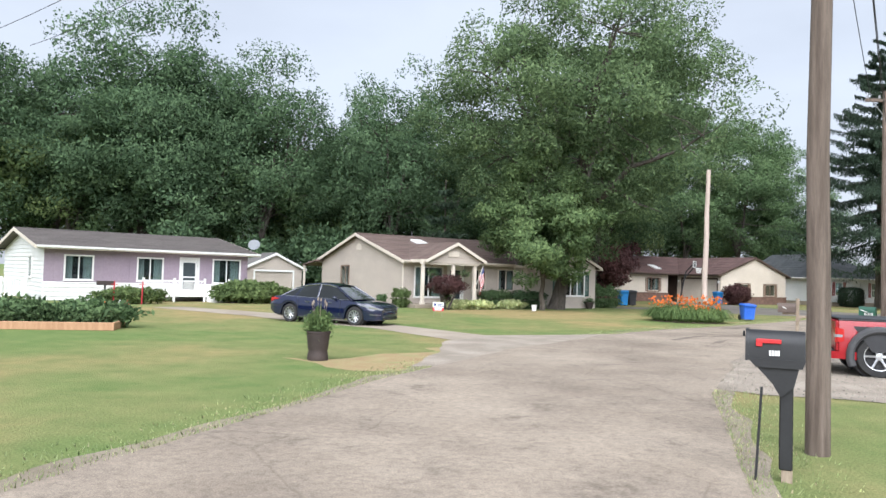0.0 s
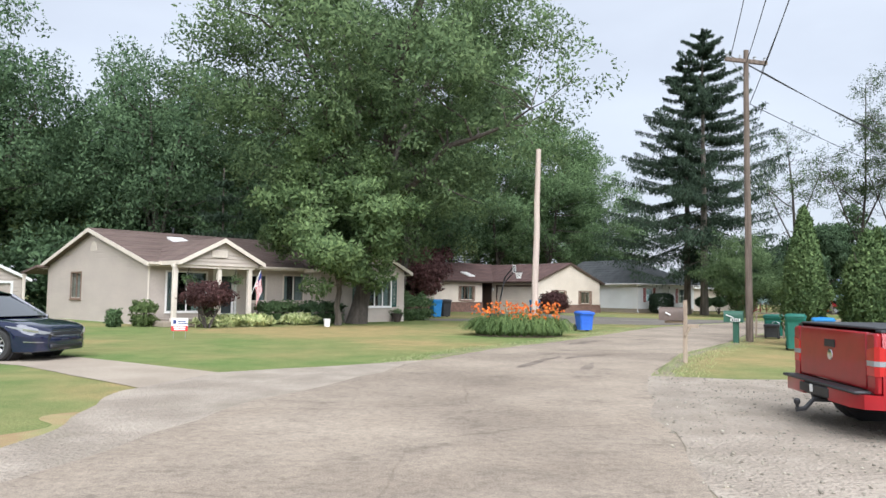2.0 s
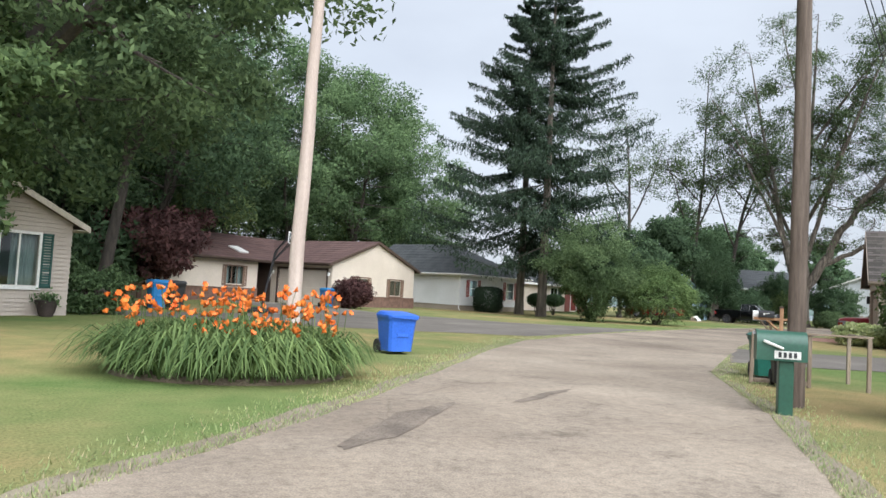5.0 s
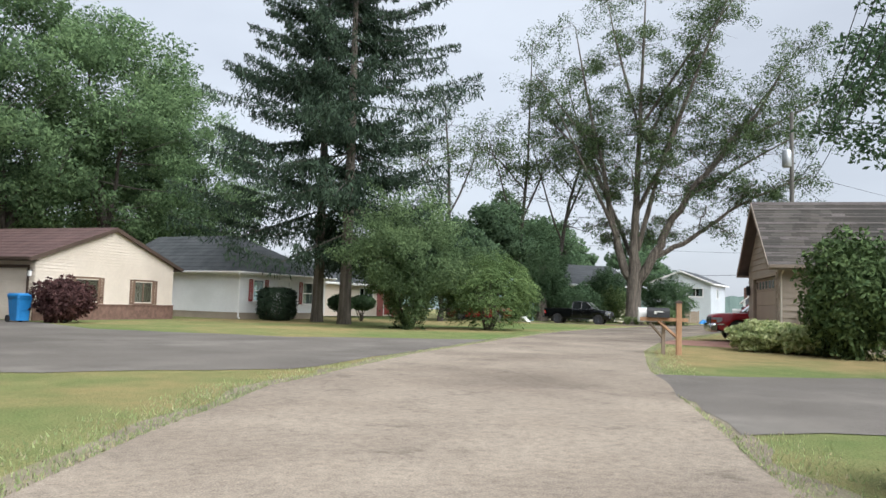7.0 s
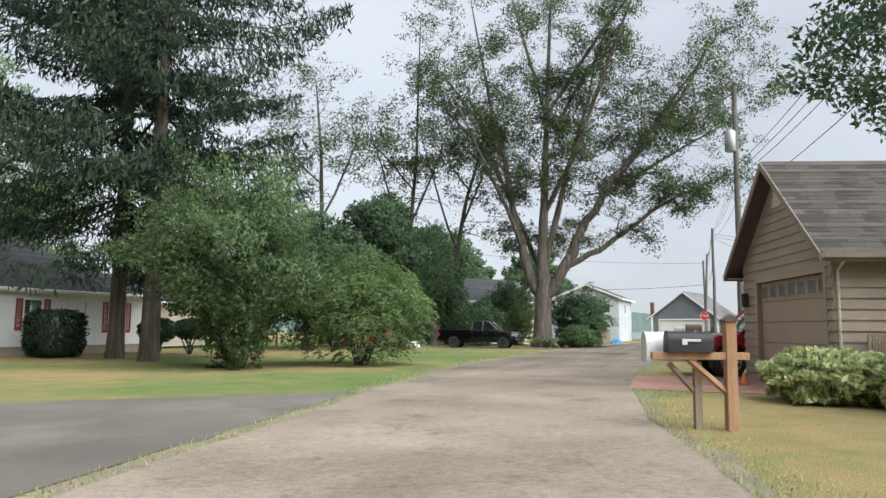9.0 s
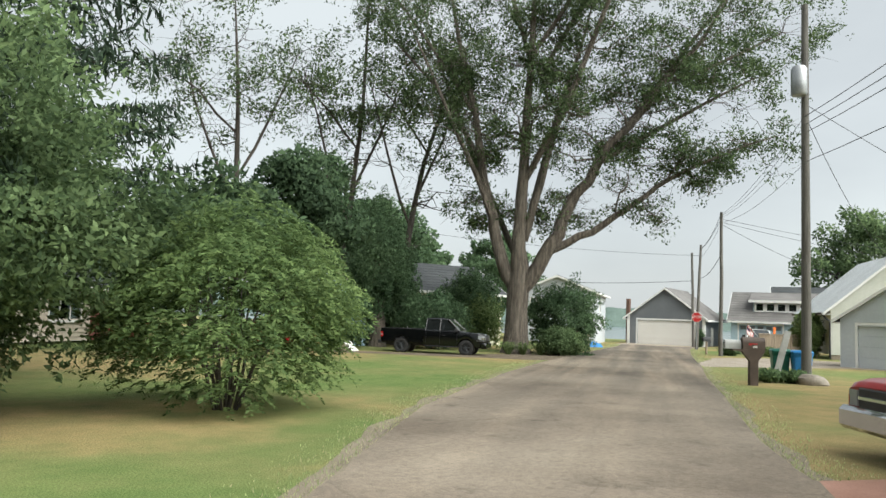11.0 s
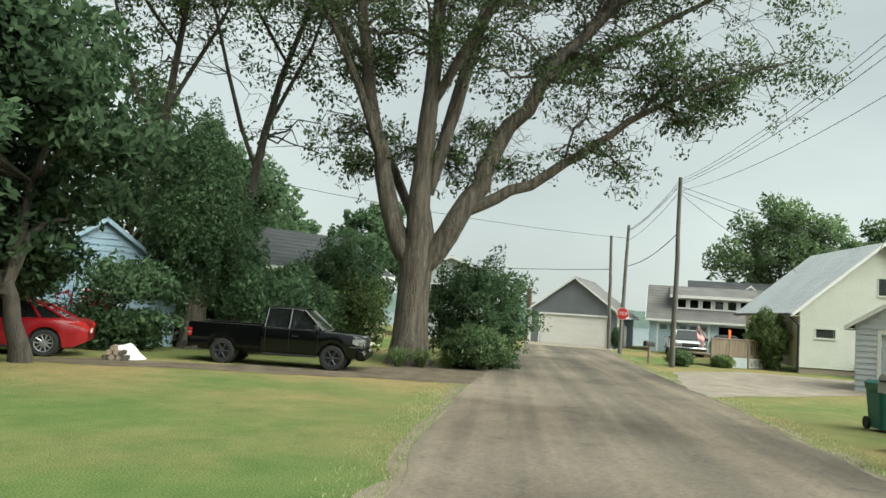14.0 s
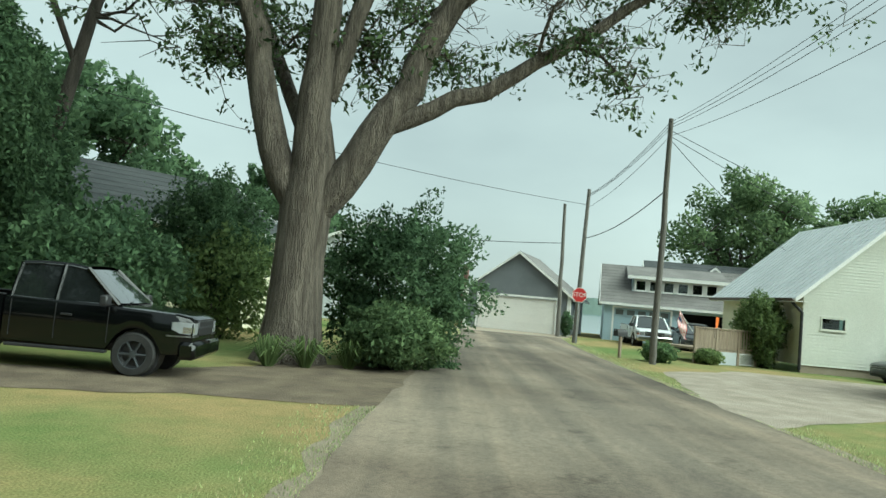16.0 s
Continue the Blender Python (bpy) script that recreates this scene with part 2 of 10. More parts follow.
M_ROAD, nt, bs = mat_base("worn_chip_seal_road", 0.9)
n1 = noise_node(nt, 0.22, 7.0, rough=0.62)
n2 = noise_node(nt, 1.1, 8.0, rough=0.75)
n3 = noise_node(nt, 70.0, 3.0)
r1 = ramp_node(nt, [(0.34, (0.206, 0.168, 0.132)), (0.54, (0.316, 0.264, 0.208)), (0.7, (0.386, 0.326, 0.258))])
nt.links.new(n1.outputs["Fac"], r1.inputs["Fac"])
r2 = ramp_node(nt, [(0.30, (0.50, 0.49, 0.48)), (0.43, (0.94, 0.94, 0.94)), (0.7, (1.10, 1.09, 1.07))])
nt.links.new(n2.outputs["Fac"], r2.inputs["Fac"])
r3 = ramp_node(nt, [(0.3, (0.72, 0.72, 0.72)), (0.7, (1.18, 1.18, 1.18))])
nt.links.new(n3.outputs["Fac"], r3.inputs["Fac"])
c = mix_node(nt, r1.outputs["Color"], r2.outputs["Color"], 1.0, "MULTIPLY")
c = mix_node(nt, c, r3.outputs["Color"], 1.0, "MULTIPLY")
n4 = noise_node(nt, 11.0, 5.0, rough=0.8)
r4 = ramp_node(nt, [(0.32, (0.74, 0.73, 0.72)), (0.5, (1.0, 1.0, 1.0)), (0.66, (1.16, 1.15, 1.13))])
nt.links.new(n4.outputs["Fac"], r4.inputs["Fac"])
c = mix_node(nt, c, r4.outputs["Color"], 1.0, "MULTIPLY")
vor = nt.nodes.new("ShaderNodeTexVoronoi")
vor.feature = "DISTANCE_TO_EDGE"
vor.inputs["Scale"].default_value = 0.42
warp = mix_node(nt, noise_node(nt, 1.7, 5.0).outputs["Color"], nt.nodes.new("ShaderNodeTexCoord").outputs["Object"], 0.86)
nt.links.new(warp, vor.inputs["Vector"])
crack = ramp_node(nt, [(0.0, (0.80, 0.79, 0.78)), (0.004, (0.90, 0.90, 0.90)), (0.008, (1, 1, 1))])
nt.links.new(vor.outputs["Distance"], crack.inputs["Fac"])
where = ramp_node(nt, [(0.45, (1, 1, 1)), (0.56, (0, 0, 0))])
nt.links.new(n1.outputs["Fac"], where.inputs["Fac"])
c = mix_node(nt, c, mix_node(nt, c, crack.outputs["Color"], 1.0, "MULTIPLY"), where.outputs["Color"])
along = nt.nodes.new("ShaderNodeVectorMath")
along.operation = "DOT_PRODUCT"
along.inputs[1].default_value = (0.0851, 0.0525, 0)
nt.links.new(nt.nodes.new("ShaderNodeTexCoord").outputs["Object"], along.inputs[0])
ragged = nt.nodes.new("ShaderNodeMath")
ragged.operation = "MULTIPLY_ADD"
ragged.inputs[1].default_value = 1.6
nt.links.new(n2.outputs["Fac"], ragged.inputs[0])
nt.links.new(along.outputs["Value"], ragged.inputs[2])
older = nt.nodes.new("ShaderNodeMapRange")
older.inputs["From Min"].default_value, older.inputs["From Max"].default_value = 5.7, 7.9
nt.links.new(ragged.outputs["Value"], older.inputs["Value"])
streak = nt.nodes.new("ShaderNodeTexNoise")
streak.inputs["Scale"].default_value, streak.inputs["Detail"].default_value = 1.0, 4.0
turn = nt.nodes.new("ShaderNodeMapping")
turn.vector_type = "TEXTURE"
turn.inputs["Scale"].default_value = (16, 0.9, 1)
turn.inputs["Rotation"].default_value = (0, 0, radians(29))
nt.links.new(nt.nodes.new("ShaderNodeTexCoord").outputs["Object"], turn.inputs["Vector"])
nt.links.new(turn.outputs["Vector"], streak.inputs["Vector"])
worn = ramp_node(nt, [(0.36, (0.46, 0.475, 0.49)), (0.50, (0.60, 0.61, 0.61)), (0.64, (0.86, 0.85, 0.82))])
nt.links.new(streak.outputs["Fac"], worn.inputs["Fac"])
c = mix_node(nt, c, mix_node(nt, c, worn.outputs["Color"], 1.0, "MULTIPLY"), older.outputs["Result"])
nt.links.new(c, bs.inputs["Base Color"])
bs.inputs["Specular IOR Level"].default_value = 0.2
bump_to(nt, bs, n3.outputs["Fac"], 0.5, 0.015)

M_ASPHALT = surface("dark_driveway_asphalt", (0.118, 0.103, 0.086), (0.170, 0.150, 0.127), 0.9, 0.5, 60, 0.5, dist=0.012, dirt=(0.235, 0.212, 0.180))
M_CONCRETE = surface("pale_concrete", (0.285, 0.235, 0.180), (0.365, 0.308, 0.240), 0.85, 0.7, 45, 0.3, dirt=(0.225, 0.184, 0.138))
M_GRAVEL = surface("gravel", (0.28, 0.235, 0.185), (0.40, 0.342, 0.275), 0.95, 1.2, 26, 1.0, dist=0.05, dirt=(0.24, 0.205, 0.155))
M_STONE = leaf_material("loose_gravel_stone", (0.15, 0.13, 0.105), (0.32, 0.285, 0.235), 0.0)
M_SHOULDER = surface("trodden_shoulder", (0.195, 0.162, 0.112), (0.285, 0.240, 0.175), 0.95, 1.6, 34, 0.8, dist=0.02, dirt=(0.22, 0.21, 0.10))
M_PAVER = surface("red_paver", (0.30, 0.155, 0.110), (0.42, 0.235, 0.175), 0.85, 1.0, 50, 0.4)
M_DIRT = surface("bare_soil", (0.10, 0.075, 0.05), (0.19, 0.15, 0.10), 0.95, 1.5, 30, 0.8, dist=0.04)
M_WATER, nt, bs = mat_base("lake_water", 0.12)
bs.inputs["Base Color"].default_value = (0.12, 0.17, 0.19, 1)
wn_ = noise_node(nt, 1.6, 4.0, stretch=(1, 1, 1))
bump_to(nt, bs, wn_.outputs["Fac"], 0.25, 0.05)

M_SIDING_TAN = surface("tan_vinyl_siding", (0.46, 0.40, 0.345), (0.52, 0.455, 0.39), 0.55, 0.6, 30, 0.05, stretch=(1, 1, 2))
M_SIDING_CREAM = surface("cream_siding", (0.60, 0.525, 0.43), (0.68, 0.60, 0.50), 0.6, 0.6, 30, 0.06, dirt=(0.54, 0.47, 0.39))
M_SIDING_WHITE = surface("white_vinyl_siding", (0.71, 0.71, 0.69), (0.78, 0.78, 0.76), 0.5, 0.5, 30, 0.05, dirt=(0.62, 0.62, 0.59))
M_SIDING_MAUVE = surface("mauve_siding", (0.26, 0.205, 0.25), (0.32, 0.25, 0.30), 0.6, 0.7, 30, 0.06)
M_SIDING_TAUPE = surface("taupe_wood_siding", (0.34, 0.275, 0.215), (0.43, 0.35, 0.28), 0.65, 0.8, 35, 0.12, stretch=(1, 1, 3))
M_SIDING_GREY = surface("slate_grey_siding", (0.155, 0.165, 0.175), (0.19, 0.20, 0.21), 0.55, 0.7, 30, 0.06)
M_SIDING_BLUEGREY = surface("blue_grey_siding", (0.36, 0.47, 0.53), (0.43, 0.54, 0.60), 0.55, 0.7, 30, 0.06)
M_SIDING_BLUE = surface("pale_blue_siding", (0.34, 0.48, 0.60), (0.42, 0.56, 0.68), 0.5, 0.7, 30, 0.05)
M_SIDING_YELLOW = surface("pale_yellow_siding", (0.66, 0.62, 0.44), (0.73, 0.69, 0.50), 0.55, 0.7, 30, 0.05)
M_SIDING_PALE = surface("pale_grey_siding", (0.50, 0.53, 0.55), (0.57, 0.60, 0.62), 0.55, 0.7, 30, 0.05)
M_WHITE = surface("white_paint", (0.76, 0.75, 0.72), (0.83, 0.82, 0.79), 0.45, 1.0, 30, 0.06)
M_WHITE_BLOCK = surface("white_painted_block", (0.68, 0.67, 0.64), (0.78, 0.77, 0.74), 0.7, 1.2, 30, 0.3, dirt=(0.55, 0.53, 0.48))
M_TRIM_TAN = surface("tan_trim_paint", (0.60, 0.53, 0.45), (0.67, 0.60, 0.51), 0.5, 1.0, 30, 0.05)
M_TRIM_TAUPE = surface("taupe_trim_paint", (0.27, 0.215, 0.17), (0.34, 0.275, 0.22), 0.6, 1.0, 30, 0.08)
M_BLIND = surface("tan_window_blind", (0.23, 0.165, 0.115), (0.32, 0.235, 0.17), 0.85, 2.0, 14, 0.2, stretch=(6, 6, 0.4))
M_PATCH = surface("dark_broken_asphalt", (0.135, 0.108, 0.084), (0.240, 0.196, 0.152), 0.95, 2.2, 24, 1.0, dist=0.03, dirt=(0.26, 0.21, 0.165))
M_TRIM_BROWN = surface("brown_trim_paint", (0.060, 0.040, 0.030), (0.090, 0.060, 0.045), 0.55, 1.0, 30, 0.05)
M_SHUTTER_BROWN = surface("brown_shutter", (0.155, 0.098, 0.066), (0.205, 0.132, 0.092), 0.6, 1.0, 40, 0.1)
M_SHUTTER_RED = surface("dark_red_shutter", (0.24, 0.045, 0.035), (0.30, 0.06, 0.045), 0.55, 1.0, 30, 0.05)
M_SHUTTER_GREEN = surface("dark_green_shutter", (0.02, 0.07, 0.06), (0.03, 0.09, 0.075), 0.55, 1.0, 30, 0.05)
M_ROOF_BROWN = surface("brown_asphalt_shingle", (0.105, 0.070, 0.058), (0.150, 0.105, 0.088), 0.9, 0.8, 14, 0.6, dist=0.02, stretch=(1, 2.4, 2.4))
M_SHINGLE = leaf_material("asphalt_shingle_tab", (0.056, 0.047, 0.041), (0.074, 0.063, 0.056), 0.0)
M_ROOF_GREYBROWN = surface("grey_brown_shingle", (0.085, 0.072, 0.066), (0.125, 0.108, 0.098), 0.9, 0.8, 14, 0.6, dist=0.02, stretch=(1, 2.4, 2.4))
M_ROOF_RED = surface("maroon_shingle", (0.085, 0.048, 0.043), (0.128, 0.075, 0.066), 0.9, 0.8, 14, 0.6, dist=0.02, stretch=(1, 2.4, 2.4))
M_ROOF_DARK = surface("charcoal_shingle", (0.050, 0.055, 0.058), (0.080, 0.085, 0.088), 0.9, 0.8, 14, 0.6, dist=0.02, stretch=(1, 2.4, 2.4))
M_ROOF_GREY = surface("grey_shingle", (0.125, 0.118, 0.112), (0.180, 0.170, 0.162), 0.9, 0.8, 14, 0.6, dist=0.02)
M_ROOF_METAL = surface("pale_ribbed_metal", (0.56, 0.58, 0.59), (0.64, 0.66, 0.67), 0.45, 0.7, 30, 0.03, metal=0.15)
M_BRICK = surface("brown_brick", (0.13, 0.075, 0.055), (0.20, 0.118, 0.088), 0.85, 6.0, 30, 0.4)
M_BRICK_RED = surface("dark_red_brick", (0.22, 0.075, 0.06), (0.28, 0.10, 0.08), 0.85, 6.0, 30, 0.4)
M_DOOR_TAUPE = surface("taupe_garage_door", (0.41, 0.325, 0.25), (0.47, 0.38, 0.30), 0.5, 0.6, 25, 0.05)
M_DOOR_WHITE = surface("white_garage_door", (0.74, 0.71, 0.66), (0.80, 0.77, 0.72), 0.45, 0.6, 25, 0.04)
# near-black colour that stands in for the shade indoors
M_INDOOR_SHADE = surface("interior_shade", (0.012, 0.012, 0.013), (0.02, 0.02, 0.022), 0.8, 2.0, 20, 0.0)
M_CURTAIN = surface("pale_curtain", (0.42, 0.44, 0.44), (0.58, 0.60, 0.60), 0.9, 2.0, 14, 0.3, stretch=(6, 6, 0.4))
M_GLASS = glass_material("window_glass", (0.62, 0.70, 0.68))
M_CARGLASS = paint_material("tinted_car_glass", (0.012, 0.014, 0.014), 0.03, 0.4, spec=0.5)
M_WINDSHIELD = paint_material("windshield_glass", (0.030, 0.034, 0.034), 0.03, 2.0, spec=1.0)
M_ROCK = surface("pale_field_stone", (0.24, 0.205, 0.17), (0.40, 0.355, 0.30), 0.9, 1.8, 18, 0.7, dist=0.02, dirt=(0.18, 0.16, 0.12))
M_PALE_BOX = surface("pale_grey_plastic", (0.42, 0.42, 0.40), (0.50, 0.50, 0.48), 0.5, 2.0, 30, 0.05, dirt=(0.34, 0.33, 0.30))
M_TRIM_DULL = surface("dull_bright_trim", (0.20, 0.205, 0.21), (0.28, 0.285, 0.29), 0.35, 3.0, 30, 0.0, metal=1.0)
M_LAMP_AMBER = paint_material("amber_lens", (0.28, 0.06, 0.02), 0.2, 0.8)
M_BARK = surface("grey_brown_bark", (0.092, 0.076, 0.059), (0.215, 0.182, 0.146), 0.95, 2.2, 11, 1.0, dist=0.12, stretch=(4, 4, 0.45))
M_BARK_DARK = surface("dark_bark", (0.055, 0.046, 0.038), (0.105, 0.088, 0.072), 0.95, 3.0, 18, 1.0, dist=0.04, stretch=(3, 3, 0.5))
M_POLE = surface("weathered_pole_wood", (0.105, 0.078, 0.060), (0.205, 0.160, 0.128), 0.9, 2.0, 22, 0.9, dist=0.015, stretch=(8, 8, 0.5))
M_POLE_GREY = surface("grey_pole_wood", (0.105, 0.098, 0.086), (0.175, 0.165, 0.148), 0.9, 2.0, 22, 0.7, dist=0.015, stretch=(8, 8, 0.5))
M_POLE_PALE = surface("bleached_pole_wood", (0.42, 0.34, 0.29), (0.52, 0.43, 0.37), 0.9, 1.5, 22, 0.6, dist=0.012, stretch=(8, 8, 0.5))
M_POST_WOOD = surface("weathered_post_wood", (0.26, 0.20, 0.145), (0.36, 0.29, 0.215), 0.85, 2.0, 24, 0.5, stretch=(6, 6, 0.6))
M_POST_ORANGE = surface("stained_cedar_post", (0.36, 0.20, 0.105), (0.46, 0.27, 0.15), 0.75, 2.0, 24, 0.4, stretch=(6, 6, 0.6))
M_STEEL = surface("galvanised_steel", (0.34, 0.35, 0.36), (0.45, 0.46, 0.47), 0.5, 2.0, 30, 0.05, metal=0.7)
M_CABLE = surface("black_cable", (0.02, 0.02, 0.022), (0.035, 0.035, 0.037), 0.7, 2.0, 30, 0.0)
M_BLACK = surface("black_plastic", (0.018, 0.018, 0.020), (0.030, 0.030, 0.033), 0.5, 3.0, 40, 0.08)
M_RUBBER = surface("tyre_rubber", (0.018, 0.018, 0.018), (0.032, 0.031, 0.030), 0.9, 5.0, 40, 0.2)
M_ALLOY = surface("silver_alloy", (0.55, 0.56, 0.57), (0.66, 0.67, 0.68), 0.32, 3.0, 30, 0.0, metal=0.85)
M_CHROME = surface("chrome", (0.62, 0.63, 0.64), (0.72, 0.73, 0.74), 0.15, 3.0, 30, 0.0, metal=1.0)
M_LAMP_RED = paint_material("red_tail_lens", (0.42, 0.02, 0.02), 0.2, 0.8)
M_LAMP_WHITE = paint_material("clear_headlight_lens", (0.25, 0.26, 0.27), 0.12, 0.9)
M_BIN_BLUE = surface("blue_plastic_bin", (0.030, 0.115, 0.52), (0.045, 0.145, 0.60), 0.45, 1.6, 30, 0.06)
M_BIN_CYAN = surface("faded_blue_bin", (0.02, 0.17, 0.42), (0.03, 0.21, 0.50), 0.5, 1.6, 30, 0.06)
M_BIN_GREEN = surface("green_plastic_bin", (0.010, 0.105, 0.075), (0.016, 0.135, 0.098), 0.5, 1.6, 30, 0.06)
M_GREEN_BOX = surface("dark_green_enamel", (0.020, 0.075, 0.048), (0.030, 0.098, 0.062), 0.4, 2.0, 30, 0.08)
M_BLACK_BOX = surface("black_plastic", (0.010, 0.010, 0.011), (0.018, 0.018, 0.019), 0.55, 3.0, 40, 0.06)
M_SIDING_IVORY = surface("ivory_siding", (0.53, 0.535, 0.46), (0.59, 0.595, 0.52), 0.55, 0.6, 30, 0.05, dirt=(0.47, 0.48, 0.41))
M_WHITE_BOX = surface("worn_white_enamel", (0.62, 0.62, 0.58), (0.72, 0.72, 0.68), 0.5, 2.0, 30, 0.08, dirt=(0.45, 0.43, 0.38))
M_BROWN_BOX = surface("brown_mailbox_paint", (0.075, 0.052, 0.040), (0.115, 0.082, 0.064), 0.6, 3.0, 30, 0.08)
M_RED = surface("signal_red", (0.46, 0.020, 0.022), (0.55, 0.028, 0.030), 0.4, 2.0, 30, 0.03)
M_ORANGE = surface("orange_marker", (0.75, 0.17, 0.03), (0.85, 0.22, 0.05), 0.5, 2.0, 30, 0.0)
M_FLAG_BLUE = surface("flag_blue", (0.02, 0.035, 0.14), (0.03, 0.05, 0.18), 0.8, 3.0, 40, 0.1)
M_FLAG_RED = surface("flag_red", (0.40, 0.03, 0.04), (0.50, 0.045, 0.055), 0.8, 3.0, 40, 0.1)
M_CLAY = surface("dark_clay_pot", (0.034, 0.024, 0.021), (0.058, 0.042, 0.037), 0.75, 3.0, 40, 0.2)

M_LEAF_DARK = leaf_material("dark_forest_leaves", (0.040, 0.094, 0.038), (0.112, 0.212, 0.078))
M_LEAF_MID = leaf_material("green_leaves", (0.054, 0.120, 0.038), (0.146, 0.258, 0.074))
M_LEAF_LIGHT = leaf_material("light_green_leaves", (0.077, 0.139, 0.025), (0.194, 0.285, 0.055))
M_LEAF_OAK = leaf_material("oak_leaves", (0.056, 0.116, 0.036), (0.158, 0.256, 0.076))
M_LEAF_MAPLE = leaf_material("silver_maple_leaves", (0.040, 0.078, 0.024), (0.112, 0.180, 0.052))
M_LEAF_RED = leaf_material("burgundy_leaves", (0.0510, 0.0195, 0.0210), (0.1575, 0.0540, 0.0540))
M_LEAF_YOUNG = leaf_material("young_maple_leaves", (0.066, 0.138, 0.034), (0.178, 0.288, 0.070))
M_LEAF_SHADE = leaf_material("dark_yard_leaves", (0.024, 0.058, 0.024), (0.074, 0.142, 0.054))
M_LEAF_NEEDLE = leaf_material("spruce_needles", (0.014, 0.034, 0.019), (0.045, 0.084, 0.045), 0.15)
M_LEAF_ARBOR = leaf_material("arborvitae_scales", (0.045, 0.102, 0.018), (0.124, 0.204, 0.036), 0.2)
M_LEAF_HOSTA = leaf_material("variegated_hosta_leaves", (0.30, 0.42, 0.08), (0.76, 0.80, 0.34))
M_LEAF_FROND = leaf_material("bright_frond_leaflets", (0.062, 0.134, 0.022), (0.175, 0.278, 0.048))
M_LEAF_GRASS = leaf_material("grass_blades", (0.33, 0.44, 0.125), (0.44, 0.51, 0.165), 0.5)
M_LEAF_DRY = leaf_material("dry_grass_blades", (0.50, 0.43, 0.22), (0.64, 0.54, 0.28), 0.5)
M_DRY_GRASS = surface("straw_dry_turf", (0.30, 0.205, 0.100), (0.33, 0.27, 0.125), 0.95, 3.2, 60, 0.7, dist=0.02, dirt=(0.22, 0.25, 0.09))
M_PETAL = surface("orange_petal", (0.66, 0.135, 0.018), (0.82, 0.235, 0.030), 0.6, 3.0, 30, 0.0)

# ---- ground, road, drives ----
from mathutils import geometry


SHEETS = []


def sheet(name, outline, z, mat, label, step=0.7, wobble=0.12, kind="structure", keep=True):
    """A flat patch with an uneven outline; keep: no grass grows on it."""
    pts = []
    if keep:
        SHEETS.append(outline)
    n = len(outline)
    for i in range(n):
        a, c = Vector(outline[i]).to_2d(), Vector(outline[(i + 1) % n]).to_2d()
        k = max(1, int((c - a).length / step))
        for j in range(k):
            p = a.lerp(c, j / k)
            w = Vector((noise.noise((p.x * 0.9, p.y * 0.9, 3)), noise.noise((p.x * 0.9, p.y * 0.9, 9))))
            pts.append((p.x + w.x * wobble * 2, p.y + w.y * wobble * 2))
    tris = geometry.tessellate_polygon([[Vector((x, y, 0)) for x, y in pts]])
    fs = []
    for a, b, c_ in tris:
        k = (pts[b][0] - pts[a][0]) * (pts[c_][1] - pts[a][1]) - (pts[b][1] - pts[a][1]) * (pts[c_][0] - pts[a][0])
        if abs(k) > 1e-7:
            fs.append((a, b, c_) if k > 0 else (a, c_, b))
    n = len(pts)
    me = bpy.data.meshes.new(name)
    me.from_pydata([(x, y, z * 0.4) for x, y in pts], [], fs)
    me.materials.append(mat)
    return tagged(new(name, me), label, kind=kind)


g = G()
GX = [-3000, -800, -250, -120, -80, -60] + list(range(-50, 97, 6)) + [97]
GY = [-3000, -800, -250, -100, -60, -40] + list(range(-30, 111, 6)) + [140, 200, 320, 800, 3000]
g.add([(x, y, 0) for y in GY for x in GX], [(j * len(GX) + i, j * len(GX) + i + 1, (j + 1) * len(GX) + i + 1, (j + 1) * len(GX) + i) for j in range(len(GY) - 1) for i in range(len(GX) - 1)])
solid("ground", g, M_LAWN, "lawn and verge with green and straw-dry grass", kind="structure", smooth=False)
g = G()
g.add([(97, -3000, -0.6), (3000, -3000, -0.6), (3000, 3000, -0.6), (97, 3000, -0.6), (97, -3000, 0), (97, 3000, 0)], [(0, 1, 2, 3), (4, 0, 3, 5)])
solid("water", g, M_WATER, "pale grey lake water beyond the houses", kind="structure", smooth=False)

ROAD_LEFT = [(-4.5, -14), (-2.4, 0), (-0.9, 9.0), (0.5, 14.1), (3.0, 20.2), (4.9, 23.7), (7.3, 26.8), (10.0, 31.0), (12.6, 35.2), (15.0, 38.5), (20, 43.3), (26, 48.2), (35.2, 55.2), (43.3, 60.0), (49.8, 63.4), (55.3, 66.0), (66.0, 70.9), (75.0, 75.0), (79.8, 77.6)]
ROAD_RIGHT = [(82.6, 72.6), (76.5, 70.0), (72.4, 68.0), (64.0, 63.8), (56.3, 59.7), (50.0, 56.6), (43.6, 53.2), (37.0, 49.8), (31.6, 46.4), (27.0, 43.0), (22.6, 39.0), (19.5, 35.8), (15.3, 31.4), (12.5, 27.0), (9.1, 22.4), (6.6, 17.6), (5.2, 13.6), (3.9, 8.7), (2.8, 0), (2.2, -14)]
sheet("road", ROAD_LEFT + ROAD_RIGHT, 0.030, M_ROAD, "worn pale chip-seal road with dark patches", wobble=0.10)
sheet("driveway_sedan", [(-1.03, 15.95), (-0.3, 17.9), (-3.5, 20.6), (-9.0, 24.4), (-14.2, 26.6), (-15.0, 25.4), (-9.2, 22.2), (-6.5, 20.3), (-4.0, 19.0)], 0.022, M_CONCRETE, "pale concrete driveway under the parked sedan", wobble=0.05)
